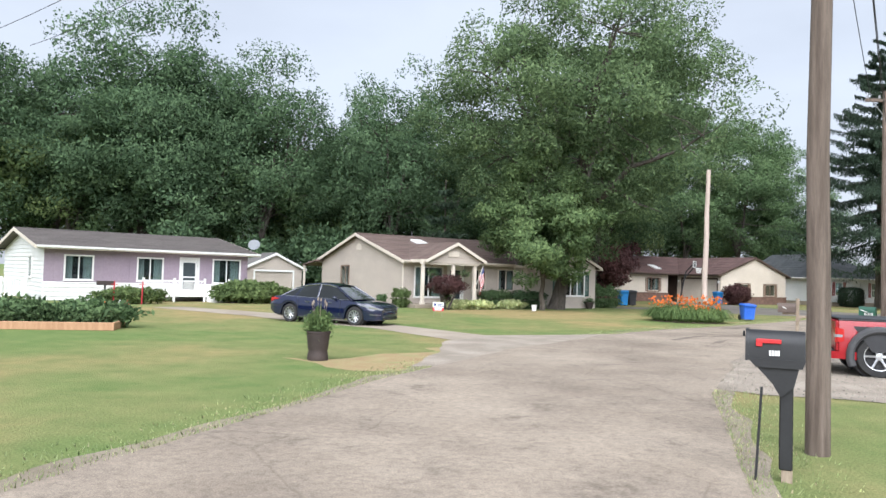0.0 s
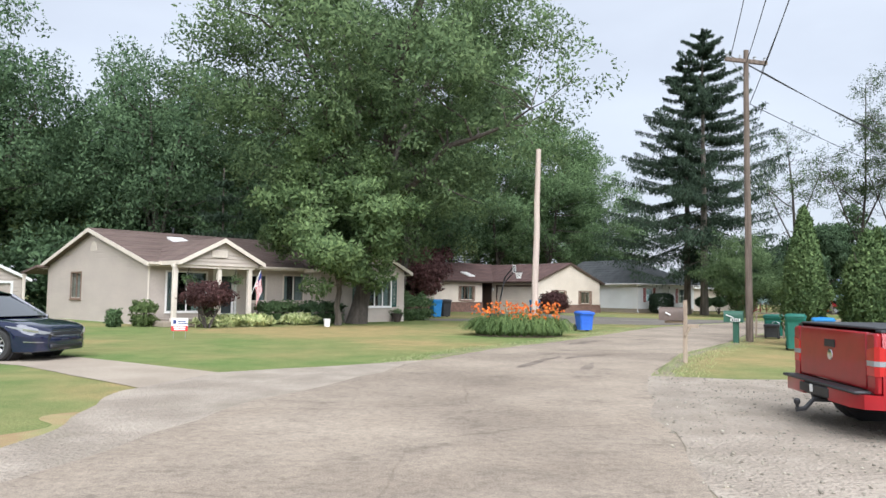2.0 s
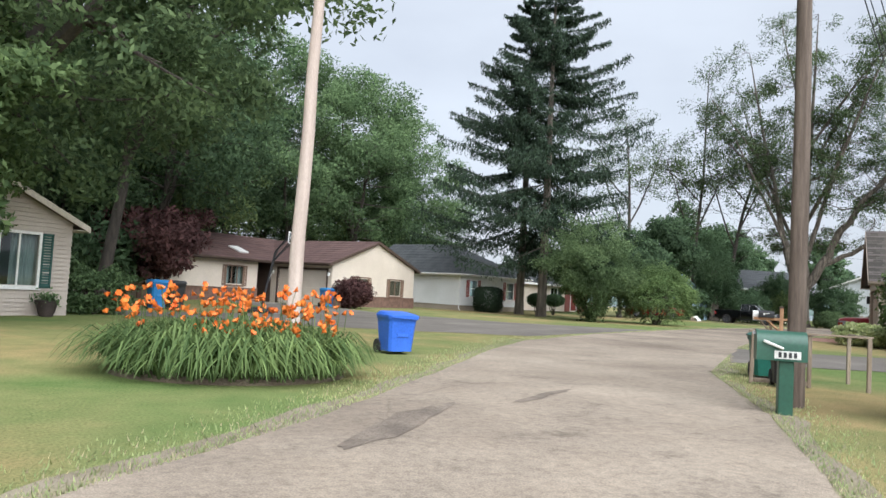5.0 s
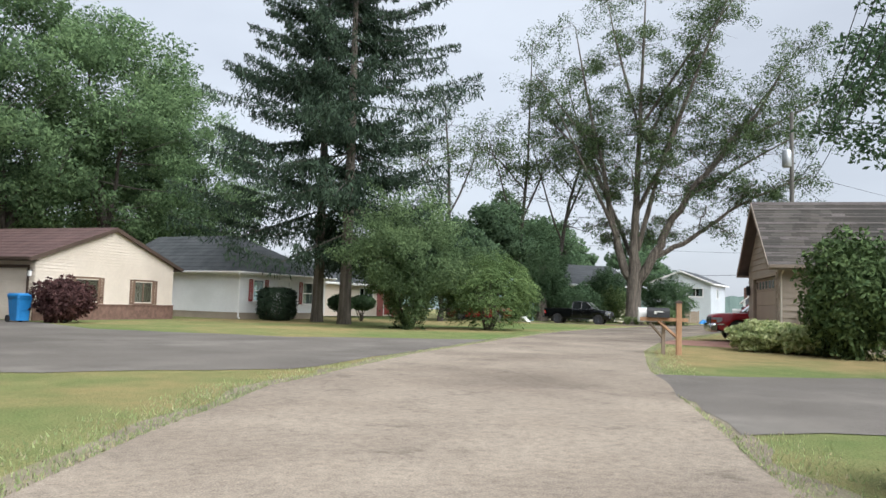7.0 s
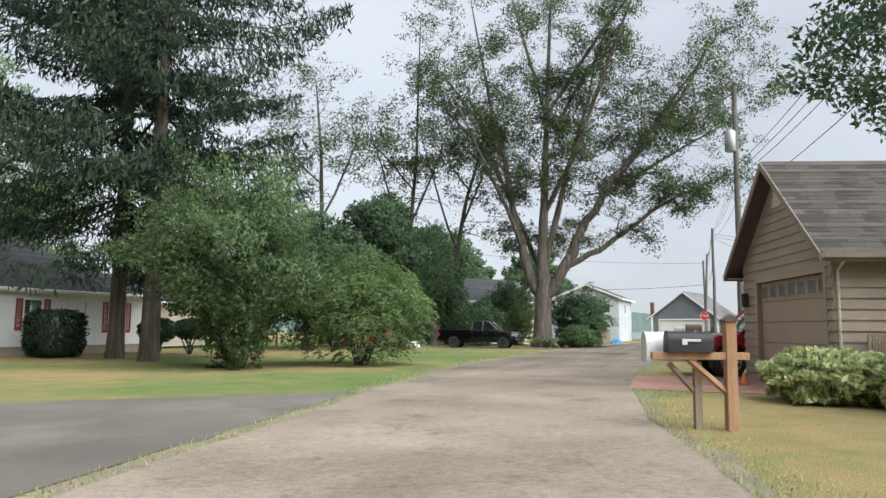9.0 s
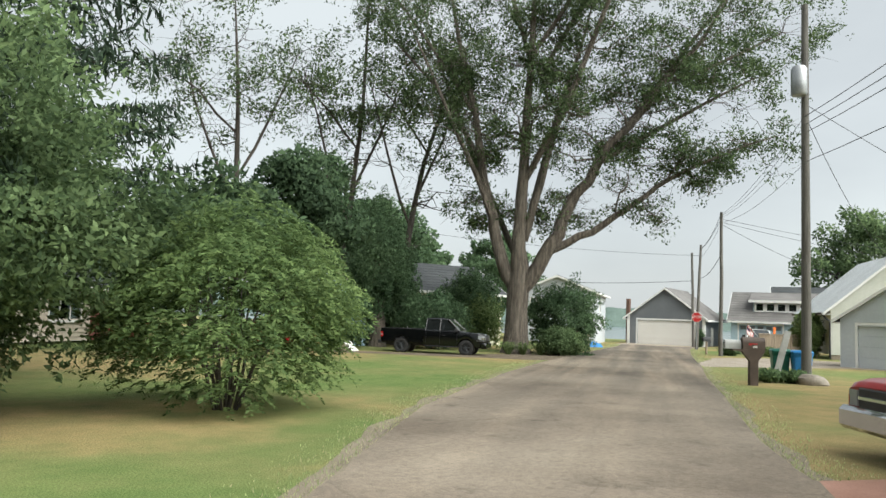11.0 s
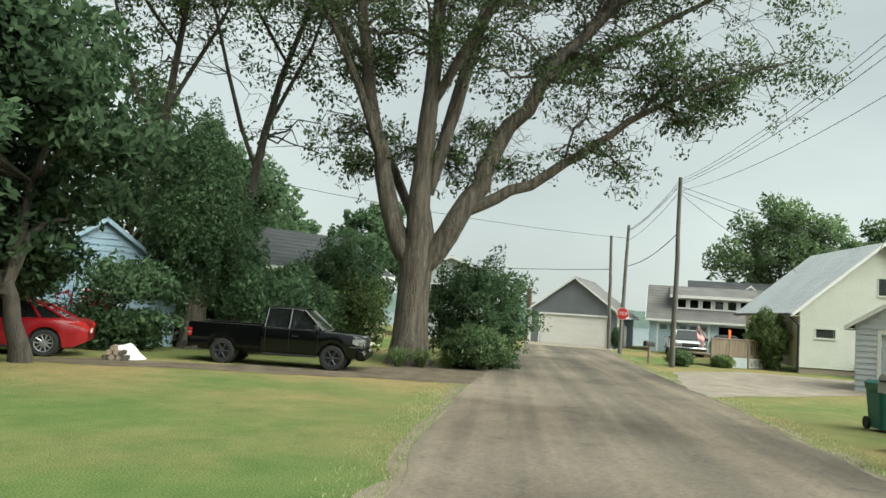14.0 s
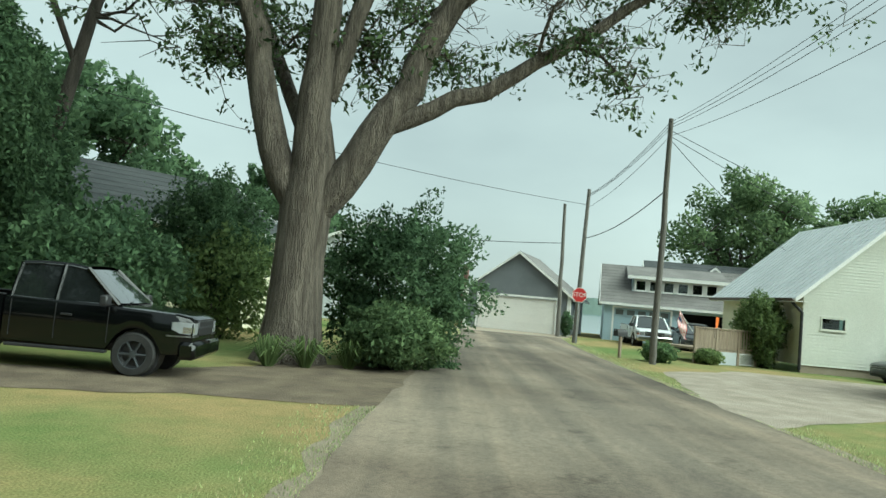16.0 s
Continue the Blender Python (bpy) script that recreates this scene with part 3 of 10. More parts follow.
sheet("driveway_asphalt", [(9.0, 41.6), (13.4, 41.0), (16.2, 40.6), (18.8, 42.7), (26.3, 48.8), (20.0, 50.6), (15.4, 55.2), (14.0, 62.0), (10.2, 67.4), (8.6, 64.8), (9.8, 56.5), (9.2, 49.0), (6.0, 46.6), (0.4, 45.6), (0.4, 44.6), (6.0, 43.2)], 0.018, M_ASPHALT, "dark asphalt driveway in front of the cream house", wobble=0.12)
sheet("gravel_apron", [(4.0, 9.2), (5.1, 13.4), (6.6, 17.8), (10.0, 16.8), (15.0, 17.4), (22.0, 15.0), (21.0, 9.6), (12.0, 9.4), (7.4, 8.6)], 0.024, M_GRAVEL, "coarse gravel parking apron beside the road", wobble=0.2)
sheet("driveway_paver", [(31.2, 46.2), (34.6, 48.3), (36.9, 46.9), (36.4, 45.9), (33.0, 42.7), (32.4, 43.6)], 0.024, M_PAVER, "red paver drive before the taupe garage", wobble=0.02)
sheet("driveway_side", [(17.6, 33.6), (21.6, 38.2), (24.6, 36.6), (32.0, 33.0), (30.0, 29.4), (21.0, 32.0)], 0.022, M_ASPHALT, "dark asphalt side drive", wobble=0.15)
sheet("driveway_truck", [(51.5, 64.1), (56.8, 66.6), (54.8, 68.2), (50.6, 68.6), (47.5, 71.0), (45.2, 72.6), (44.4, 71.4), (46.8, 69.2), (49.4, 66.8)], 0.016, M_DIRT, "bare trodden soil beside the parked pickup", wobble=0.25)
sheet("driveway_white_house", [(55.8, 59.4), (58.5, 60.9), (65.6, 63.3), (70.4, 61.6), (71.6, 58.8), (75.0, 48.6), (68.0, 47.4), (63.4, 56.2)], 0.022, M_GRAVEL, "pale grey gravel drive beside the white house", wobble=0.15)
sheet("concrete_apron", [(79.4, 78.0), (85.2, 80.0), (86.6, 73.2), (82.4, 72.3)], 0.036, M_CONCRETE, "pale concrete apron before the far garage", wobble=0.03)

sheet("road_shoulder", [(x - 0.24, y + 0.14) for x, y in ROAD_LEFT] + [(x + 0.22, y - 0.13) for x, y in ROAD_RIGHT], 0.012, M_SHOULDER, "trodden dirt shoulder along the road", step=0.3, wobble=0.12, keep=False)
sheet("driveway_mouth", [(-1.2, 15.7), (-0.4, 18.0), (1.4, 19.2), (3.2, 20.6), (3.6, 20.4), (1.0, 14.2), (-0.4, 10.4), (-0.9, 10.2), (-0.9, 13.2)], 0.026, M_GRAVEL, "trodden gravel where the concrete drive meets the road", step=0.3, wobble=0.06)

sheet("dry_verge", [(-3.5, 10.5), (-2.6, 10.7), (-1.9, 11.1), (-1.5, 12.3), (-1.15, 13.6), (-0.8, 14.2), (-0.6, 12.0), (-1.0, 9.7), (-1.6, 9.4), (-2.6, 9.9)], 0.008, M_DRY_GRASS, "straw-dry grass beside the drive's mouth", step=0.12, wobble=0.34, keep=False)


def road_patch(x, y, a, b, rz, seed):
    """A ragged worn-through patch in the road's surface."""
    ca, sa = math.cos(radians(rz)), math.sin(radians(rz))
    pts = []
    for i in range(26):
        t = 2 * math.pi * i / 26
        q = 1 + 0.75 * noise.noise((math.cos(t) * 1.6 + seed, math.sin(t) * 1.6, seed * 0.7)) + 0.35 * noise.noise((math.cos(t) * 5, math.sin(t) * 5 + seed, 2))
        u, v = a * q * math.cos(t), b * q * math.sin(t)
        pts.append((x + u * ca - v * sa, y + u * sa + v * ca))
    sheet("road_patch", pts, 0.042, M_PATCH, "dark broken patch in the worn road", step=0.2, wobble=0.03, keep=False)


for q in ((5.4, 20.4, 1.3, 0.10, 62, 4), (6.6, 21.6, 0.9, 0.09, 40, 5), (8.2, 26.8, 1.1, 0.14, 55, 6), (6.0, 19.2, 0.8, 0.10, 70, 7), (10.2, 28.2, 0.8, 0.10, 40, 9)):
    road_patch(*q)

# ---- houses ----


def opening_free(lo, hi, holes):
    """Parts of the span lo..hi outside the given holes."""
    spans = [(lo, hi)]
    for a, c in holes:
        nxt = []
        for s, e in spans:
            if c <= s or a >= e:
                nxt.append((s, e))
            else:
                if a > s:
                    nxt.append((s, a))
                if c < e:
                    nxt.append((c, e))
        spans = nxt
    return [(s, e) for s, e in spans if e - s > 0.03]


def wall_frame(p0, p1):
    """Pose whose x runs along the wall, -y points outwards and z up, and the wall's length."""
    d = Vector((p1[0] - p0[0], p1[1] - p0[1]))
    return pose(p0[0], p0[1], 0, 0, 0, math.degrees(math.atan2(d.y, d.x))), d.length


def wall(house, name, p0, p1, z0, eave, peak, mat, holes=(), board=0.2, separate=False, label="", peak_at=0.5, board_from=None):
    """A wall with thickness, holes (s0, s1, z0, z1) through it and lapped boards. peak None: level top."""
    m, L = wall_frame(p0, p1)

    def top(s):
        if peak is None:
            return eave
        k = s / L
        return eave + (peak - eave) * (k / peak_at if k < peak_at else (1 - k) / (1 - peak_at))

    cuts = sorted({0.0, L, *([L * peak_at] if peak is not None else []), *[h[0] for h in holes], *[h[1] for h in holes]})
    g = G()
    for a, c in zip(cuts, cuts[1:]):
        if c - a < 1e-4:
            continue
        mid = (a + c) / 2
        zs = [(h[2], h[3]) for h in holes if h[0] < mid < h[1]]
        spans = opening_free(z0, 99, zs)
        for lo, hi in spans:
            ta, tc = (top(a), top(c)) if hi == 99 else (hi, hi)
            if min(ta, tc) < lo:
                ta, tc = max(ta, lo + 0.001), max(tc, lo + 0.001)
            g.prism([(a, lo), (c, lo), (c, tc), (a, ta)], 0.0, 0.14, "y")
    bm = bmesh.new()
    w = part(name, g, mat, house, label, smooth=False, m=m)
    bm.from_mesh(w.data)
    bmesh.ops.remove_doubles(bm, verts=bm.verts[:], dist=0.0005)
    seen = {}
    for f in bm.faces:
        seen.setdefault(tuple(sorted(v.index for v in f.verts)), []).append(f)
    bmesh.ops.delete(bm, geom=[f for q in seen.values() if len(q) > 1 for f in q], context="FACES_ONLY")
    bm.to_mesh(w.data)
    bm.free()
    joined = G()
    z = z0 if board_from is None else board_from
    zmax = peak if peak is not None else eave
    while z < zmax - 0.03 and board:
        h = min(board, zmax - z)
        lo, hi = 0.0, L
        if peak is not None and z + h > eave:
            k = min(1, (z + h - eave) / (peak - eave))
            lo, hi = L * peak_at * k, L - L * (1 - peak_at) * k
        if hi - lo < 0.15:
            break
        for s, e in opening_free(lo, hi, [(q[0], q[1]) for q in holes if q[2] < z + h * 0.6 and q[3] > z + h * 0.4]):
            gg = G() if separate else joined
            gg.prism([(-0.038, z), (-0.004, z + h + 0.004), (-0.0005, z + h + 0.004), (-0.0005, z)], s, e, "x")
            if separate:
                part("siding_board", gg, mat, w, smooth=False)
        z += board
    if joined.v:
        part("siding", joined, mat, w, smooth=False)
    return w, m


def window(house, m, s0, s1, z0, z1, trim=None, mullions=1, curtain=True, rails=0, w=0.07, blind=False):
    """A framed window in the wall pose m: frame, panes, sill and what hangs behind."""
    trim = trim or M_WHITE
    win = part("window", G().box(s0 - w, -0.05, z0 - w, s0, 0.05, z1 + w).box(s1, -0.05, z0 - w, s1 + w, 0.05, z1 + w).box(s0, -0.05, z1, s1, 0.05, z1 + w).box(s0, -0.05, z0 - w, s1, 0.05, z0), trim, house, smooth=False, m=m)
    part("sill", G().box(s0 - w - 0.03, -0.09, z0 - w - 0.03, s1 + w + 0.03, -0.02, z0 - w), trim, win, smooth=False)
    n = mullions + 1
    for i in range(n):
        a, c = s0 + (s1 - s0) * i / n, s0 + (s1 - s0) * (i + 1) / n
        ob = part("pane", G().box(a + 0.004, 0.01, z0 + 0.004, c - 0.004, 0.018, z1 - 0.004), M_GLASS, win, smooth=False)
        ob.visible_shadow = False
        if i:
            part("mullion", G().box(a - 0.022, -0.02, z0, a + 0.022, 0.045, z1), trim, win, smooth=False)
    for k in range(rails):
        zz = z0 + (z1 - z0) * (k + 1) / (rails + 1)
        part("rail", G().box(s0, -0.012, zz - 0.02, s1, 0.04, zz + 0.02), trim, win, smooth=False)
    if curtain:
        g = G()
        for a, c in ((s0 - 0.03, s0 + (s1 - s0) * 0.30), (s1 - (s1 - s0) * 0.30, s1 + 0.03)):
            k = 14
            vs = [(a + (c - a) * i / k, 0.2 + 0.025 * (i % 2), z) for i in range(k + 1) for z in (z0 - 0.05, z1 + 0.05)]
            g.add(vs, [(2 * i, 2 * i + 2, 2 * i + 3, 2 * i + 1) for i in range(k)])
        part("curtain", g, M_CURTAIN, win, "pale curtains drawn to the sides", smooth=False)
    if blind:
        g = G()
        k = 26
        for i in range(k):
            a, c = s0 + (s1 - s0) * i / k, s0 + (s1 - s0) * (i + 0.94) / k
            g.box(a, 0.026 + 0.010 * (i % 2), z0, c, 0.032 + 0.010 * (i % 2), z1)
        part("blind", g, M_BLIND, win, "closed tan vertical blind", smooth=False)
    # added near-black sheet, painted as the room's shade behind the panes
    part("room_shade_sheet", G().box(s0 - 0.3, 0.9, z0 - 0.3, s1 + 0.3, 0.92, z1 + 0.3), M_INDOOR_SHADE, win, smooth=False)
    return win


def shutters(house, m, s0, s1, z0, z1, mat, width=0.36, gap=0.08):
    for a in (s0 - gap - width, s1 + gap):
        g = G().box(a, -0.055, z0 - 0.05, a + 0.05, -0.025, z1 + 0.05).box(a + width - 0.05, -0.055, z0 - 0.05, a + width, -0.025, z1 + 0.05)
        g.box(a, -0.055, z0 - 0.05, a + width, -0.025, z0 + 0.02).box(a, -0.055, z1 - 0.02, a + width, -0.025, z1 + 0.05)
        n = int((z1 - z0) / 0.07)
        for i in range(n):
            z = z0 + 0.02 + (z1 - z0 - 0.04) * i / n
            g.prism([(-0.048, z), (-0.03, z + 0.05), (-0.026, z + 0.05), (-0.044, z)], a + 0.05, a + width - 0.05, "x")
        part("shutter", g, mat, house, "louvred shutter", smooth=False, m=m)


def gable_roof(house, x0, x1, y0, y1, eave, peak, along, mat, trim, over=0.4, thick=0.10, rake=0.3, gutter=None):
    """Two slopes with overhang, fascias, rakes and a ridge cap. along: the ridge's axis."""
    rise = (peak - eave)
    half = ((y1 - y0) if along == "x" else (x1 - x0)) / 2
    k = rise / half
    a0, a1 = (x0 - rake, x1 + rake) if along == "x" else (y0 - rake, y1 + rake)
    mid = (y0 + y1) / 2 if along == "x" else (x0 + x1) / 2
    axis = "x" if along == "x" else "y"
    roof = None
    for sgn in (-1, 1):
        e = mid + sgn * (half + over)
        ze = eave - k * over
        poly = [(e, ze), (mid, peak + 0.0), (mid, peak + thick), (e, ze + thick)]
        r = part("roof", G().prism(poly, a0, a1, axis), mat, house, smooth=False)
        # shingle courses as low steps
        g = G()
        n = max(3, int(math.hypot(half + over, k * (half + over)) / 0.42))
        for i in range(n):
            t0, t1 = i / n, (i + 1) / n
            p0, p1 = (e + (mid - e) * t0, ze + thick + (peak - ze) * t0), (e + (mid - e) * t1, ze + thick + (peak - ze) * t1)
            g.prism([(p0[0], p0[1] - 0.01), (p0[0], p0[1] + 0.018), (p1[0], p1[1] + 0.004), (p1[0], p1[1] - 0.01)], a0 - 0.01, a1 + 0.01, axis)
        part("shingle_course", g, mat, r, smooth=False)
        part("fascia", G().prism([(e, ze - 0.045), (e + sgn * 0.03, ze - 0.045), (e + sgn * 0.03, ze + thick + 0.005), (e, ze + thick + 0.005)], a0, a1, axis), trim, house, smooth=False)
        if gutter:
            part("gutter", G().prism([(e + sgn * 0.03, ze + 0.0), (e + sgn * 0.13, ze + 0.02), (e + sgn * 0.14, ze + 0.11), (e + sgn * 0.125, ze + 0.11), (e + sgn * 0.11, ze + 0.035), (e + sgn * 0.03, ze + 0.02)], a0, a1, axis), gutter, house, smooth=False)
        part("soffit", G().prism([(e, ze - 0.01), (mid + sgn * half, ze + 0.0 - 0.01), (mid + sgn * half, ze + 0.012), (e, ze + 0.012)], a0 + 0.02, a1 - 0.02, axis), trim, house, smooth=False)
        for q in (a0, a1):
            s = -1 if q == a0 else 1
            lo, hi = sorted((q + s * 0.002, q + s * 0.035))
            part("rake_board", G().prism([(e, ze - 0.05), (mid, peak - 0.05), (mid, peak + thick + 0.01), (e, ze + thick + 0.01)], lo, hi, axis), trim, house, smooth=False)
    part("ridge_cap", G().prism([(mid - 0.14, peak + thick - k * 0.14 + 0.02), (mid, peak + thick + 0.03), (mid + 0.14, peak + thick - k * 0.14 + 0.02), (mid, peak + thick)], a0, a1, axis), mat, house, smooth=False)


def hip_roof(house, x0, x1, y0, y1, eave, peak, mat, trim, over=0.4, thick=0.10):
    """Ridge along y, hipped at the y0 end, gabled at y1; courses as low steps."""
    mid, half = (x0 + x1) / 2, (x1 - x0) / 2
    k = (peak - eave) / half
    ze = eave - k * over
    xa, xb, ya, yb, yh = x0 - over, x1 + over, y0 - over, y1 + over, y0 + half
    top = [(xa, ya, ze), (xb, ya, ze), (xb, yb, ze), (xa, yb, ze), (mid, yh, peak), (mid, yb, peak)]
    g = G()
    g.add([(x, y, z + thick) for x, y, z in top] + top, [(0, 1, 4), (1, 2, 5, 4), (3, 0, 4, 5), (10, 7, 6), (10, 11, 8, 7), (11, 10, 6, 9), (6, 7, 1, 0), (7, 8, 2, 1), (9, 6, 0, 3), (8, 11, 5, 2), (11, 9, 3, 5)])
    r = part("roof", g, mat, house, smooth=False)
    n = 10
    g = G()
    for i in range(n):
        t0, t1 = i / n, (i + 1) / n
        ring = []
        for t, dz in ((t0, 0.022), (t1, 0.006)):
            d = t * (half + over)
            z = ze + thick + (peak - ze) * t + dz
            ring.append([(xa + d, yb, z), (xa + d, ya + d, z), (xb - d, ya + d, z), (xb - d, yb, z)])
        lip = [(x, y, z - 0.03) for x, y, z in ring[0]]
        g.add(lip + ring[0] + ring[1], [(j + o, j + 1 + o, j + 5 + o, j + 4 + o) for o in (0, 4) for j in range(3)])
    part("shingle_course", g, mat, r, smooth=False)
    part("fascia", G().box(xa - 0.03, ya - 0.03, ze - 0.06, xb + 0.03, ya, ze + thick).box(xa - 0.03, ya, ze - 0.06, xa, yb, ze + thick).box(xb, ya, ze - 0.06, xb + 0.03, yb, ze + thick), trim, house, smooth=False)
    part("gutter", G().box(xa - 0.13, ya - 0.13, ze, xb + 0.13, ya - 0.031, ze + 0.09, b=0.02).box(xa - 0.13, ya - 0.03, ze, xa - 0.031, yb, ze + 0.09, b=0.02), trim, house, smooth=False)
    part("soffit", G().box(xa, ya, ze - 0.02, xb, y0, ze - 0.004).box(xa, y0, ze - 0.02, x0, yb, ze - 0.004).box(x1, y0, ze - 0.02, xb, yb, ze - 0.004), trim, house, smooth=False)


def panel_door(house, m, s0, s1, z0, z1, mat, trim, glazed=False, label="closed panelled door"):
    d = part("door", G().box(s0, 0.02, z0, s1, 0.065, z1, b=0.006), mat, house, label, smooth=False, m=m)
    for a, c in ((s0 - 0.09, s0), (s1, s1 + 0.09)):
        part("door_frame", G().box(a, -0.045, z0, c, 0.1, z1 + 0.09), trim, d, smooth=False)
    part("door_frame", G().box(s0, -0.045, z1, s1, 0.1, z1 + 0.09), trim, d, smooth=False)
    w = s1 - s0
    if glazed:
        for a, c in ((0.12, 0.46), (0.50, 0.90)):
            part("pane", G().box(s0 + 0.14 * w, 0.006, z0 + (z1 - z0) * a, s1 - 0.14 * w, 0.0185, z0 + (z1 - z0) * c), paint_material("storm_glass", (0.05, 0.06, 0.065), 0.1, 0.5), d, smooth=False)
    else:
        for a in (0.1, 0.55):
            for zz in ((0.06, 0.45), (0.52, 0.94)):
                part("door_panel", G().box(s0 + w * a, 0.008, z0 + (z1 - z0) * zz[0], s0 + w * (a + 0.35), 0.0195, z0 + (z1 - z0) * zz[1], b=0.005), mat, d, smooth=False)
    part("door_handle", G().tube([(s1 - 0.09, -0.04, z0 + 1.0), (s1 - 0.09, 0.02, z0 + 1.0)], 0.025, 8), M_CHROME, d)


def garage_door(house, m, s0, s1, z0, z1, mat, trim, rows=4, lights=0):
    d = part("garage_door", G().box(s0, 0.10, z0, s1, 0.13, z1), mat, house, "closed sectional garage door", smooth=False, m=m)
    for i in range(rows):
        a, c = z0 + (z1 - z0) * i / rows, z0 + (z1 - z0) * (i + 1) / rows
        part("door_section", G().box(s0 + 0.004, 0.072, a + 0.006, s1 - 0.004, 0.0995, c - 0.006, b=0.008), mat, d, smooth=False)
        if lights and i == rows - 1:
            for k in range(lights):
                u0 = s0 + (s1 - s0) * (k + 0.16) / lights
                u1 = s0 + (s1 - s0) * (k + 0.84) / lights
                part("door_light", G().box(u0, 0.06, a + 0.10, u1, 0.0715, c - 0.10), paint_material("grey_glazing", (0.16, 0.17, 0.17), 0.12, 0.6), d, smooth=False)
                part("light_frame", G().box(u0 - 0.03, 0.056, a + 0.07, u1 + 0.03, 0.071, a + 0.10).box(u0 - 0.03, 0.056, c - 0.10, u1 + 0.03, 0.071, c - 0.07).box(u0 - 0.03, 0.056, a + 0.10, u0, 0.071, c - 0.10).box(u1, 0.056, a + 0.10, u1 + 0.03, 0.071, c - 0.10), mat, d, smooth=False)
    for a, c in ((s0 - 0.12, s0), (s1, s1 + 0.12)):
        part("door_frame", G().box(a, -0.04, z0, c, 0.12, z1 + 0.12), trim, d, smooth=False)
    part("door_frame", G().box(s0, -0.04, z1, s1, 0.12, z1 + 0.12), trim, d, smooth=False)


def corner_boards(house, pts, z0, z1, mat, w=0.09):
    for x, y in pts:
        part("corner_board", G().box(x - w / 2 - 0.01, y - w / 2 - 0.01, z0, x + w / 2 + 0.01, y + w / 2 + 0.01, z1), mat, house, smooth=False)


def column(house, x, y, z0, z1, mat, w=0.16):
    part("porch_post", G().box(x - w / 2, y - w / 2, z0, x + w / 2, y + w / 2, z1, b=0.012).box(x - w * 0.7, y - w * 0.7, z0, x + w * 0.7, y + w * 0.7, z0 + 0.12, b=0.01).box(x - w * 0.7, y - w * 0.7, z1 - 0.1, x + w * 0.7, y + w * 0.7, z1, b=0.01), mat, house, smooth=False)


def plan_pose(x, y, ux, uy):
    return pose(x, y, 0, 0, 0, math.degrees(math.atan2(uy, ux)))


# mauve ranch house
H1 = thing("house", plan_pose(-21.7, 27.6, 0.66, 0.75), "low mauve ranch house with white lower wall and brown roof", "house", "houses")
L1, D1 = 9.8, 10.2
holes = [(0.9, 2.05, 1.0, 2.05), (4.15, 5.3, 1.0, 2.05), (6.25, 7.1, 0.35, 2.1), (7.95, 9.35, 0.95, 2.1)]
w, m = wall(H1, "wall", (0, 0), (L1, 0), 0.85, 2.48, None, M_SIDING_MAUVE, holes, board=0, label="mauve board wall")
for a, c in opening_free(0, L1, [(h[0] - 0.08, h[1] + 0.08) for h in holes]):
    s = a
    while s < c - 0.1:
        part("vertical_board", G().box(s + 0.006, -0.02, 0.86, min(s + 0.4, c) - 0.006, -0.002, 2.34), M_SIDING_MAUVE, w, smooth=False)
        s += 0.4
wall(H1, "lower_wall", (0, -0.05), (L1, -0.05), 0.0, 0.85, None, M_WHITE_BLOCK, [(6.25, 7.1, 0.35, 0.86)], board=0.2, label="white painted lower wall")
wall(H1, "wall", (0, D1), (0, 0), 0.0, 2.48, 3.35, M_SIDING_WHITE, [(6.9, 7.6, 1.05, 2.05)], board=0.2, label="white sided gable wall")
wall(H1, "wall", (L1, 0), (L1, D1), 0.0, 2.48, 3.35, M_SIDING_MAUVE, [], board=0.2)
wall(H1, "wall", (L1, D1), (0, D1), 0.0, 2.48, None, M_SIDING_MAUVE, [], board=0)
gable_roof(H1, 0, L1, 0, D1, 2.48, 3.35, "x", M_ROOF_GREYBROWN, M_TRIM_TAN, over=0.55, rake=0.45, gutter=M_WHITE)
for h in (holes[0], holes[1], holes[3]):
    window(H1, m, *h, M_WHITE, 1, True)
panel_door(H1, m, *holes[2], M_WHITE, M_WHITE, glazed=True, label="white glazed storm door")
mg, _ = wall_frame((0, D1), (0, 0))
window(H1, mg, 6.9, 7.6, 1.05, 2.05, M_WHITE, 0, True)
# white porch: deck, steps, lattice and rails
part("porch_deck", G().box(3.9, -1.6, 0.25, 8.2, -0.08, 0.35), M_WHITE, H1, "white porch deck", smooth=False)
for i in range(3):
    part("step", G().box(7.0, -1.9 - 0.28 * i, 0.0, 8.1, -1.62 - 0.28 * i, 0.26 - 0.085 * i, b=0.01), M_WHITE_BLOCK, H1, smooth=False)
for x in (3.95, 5.4, 6.9, 8.15):
    part("porch_rail_post", G().box(x - 0.05, -1.62, 0.0, x + 0.05, -1.52, 1.15, b=0.01), M_WHITE, H1, smooth=False)
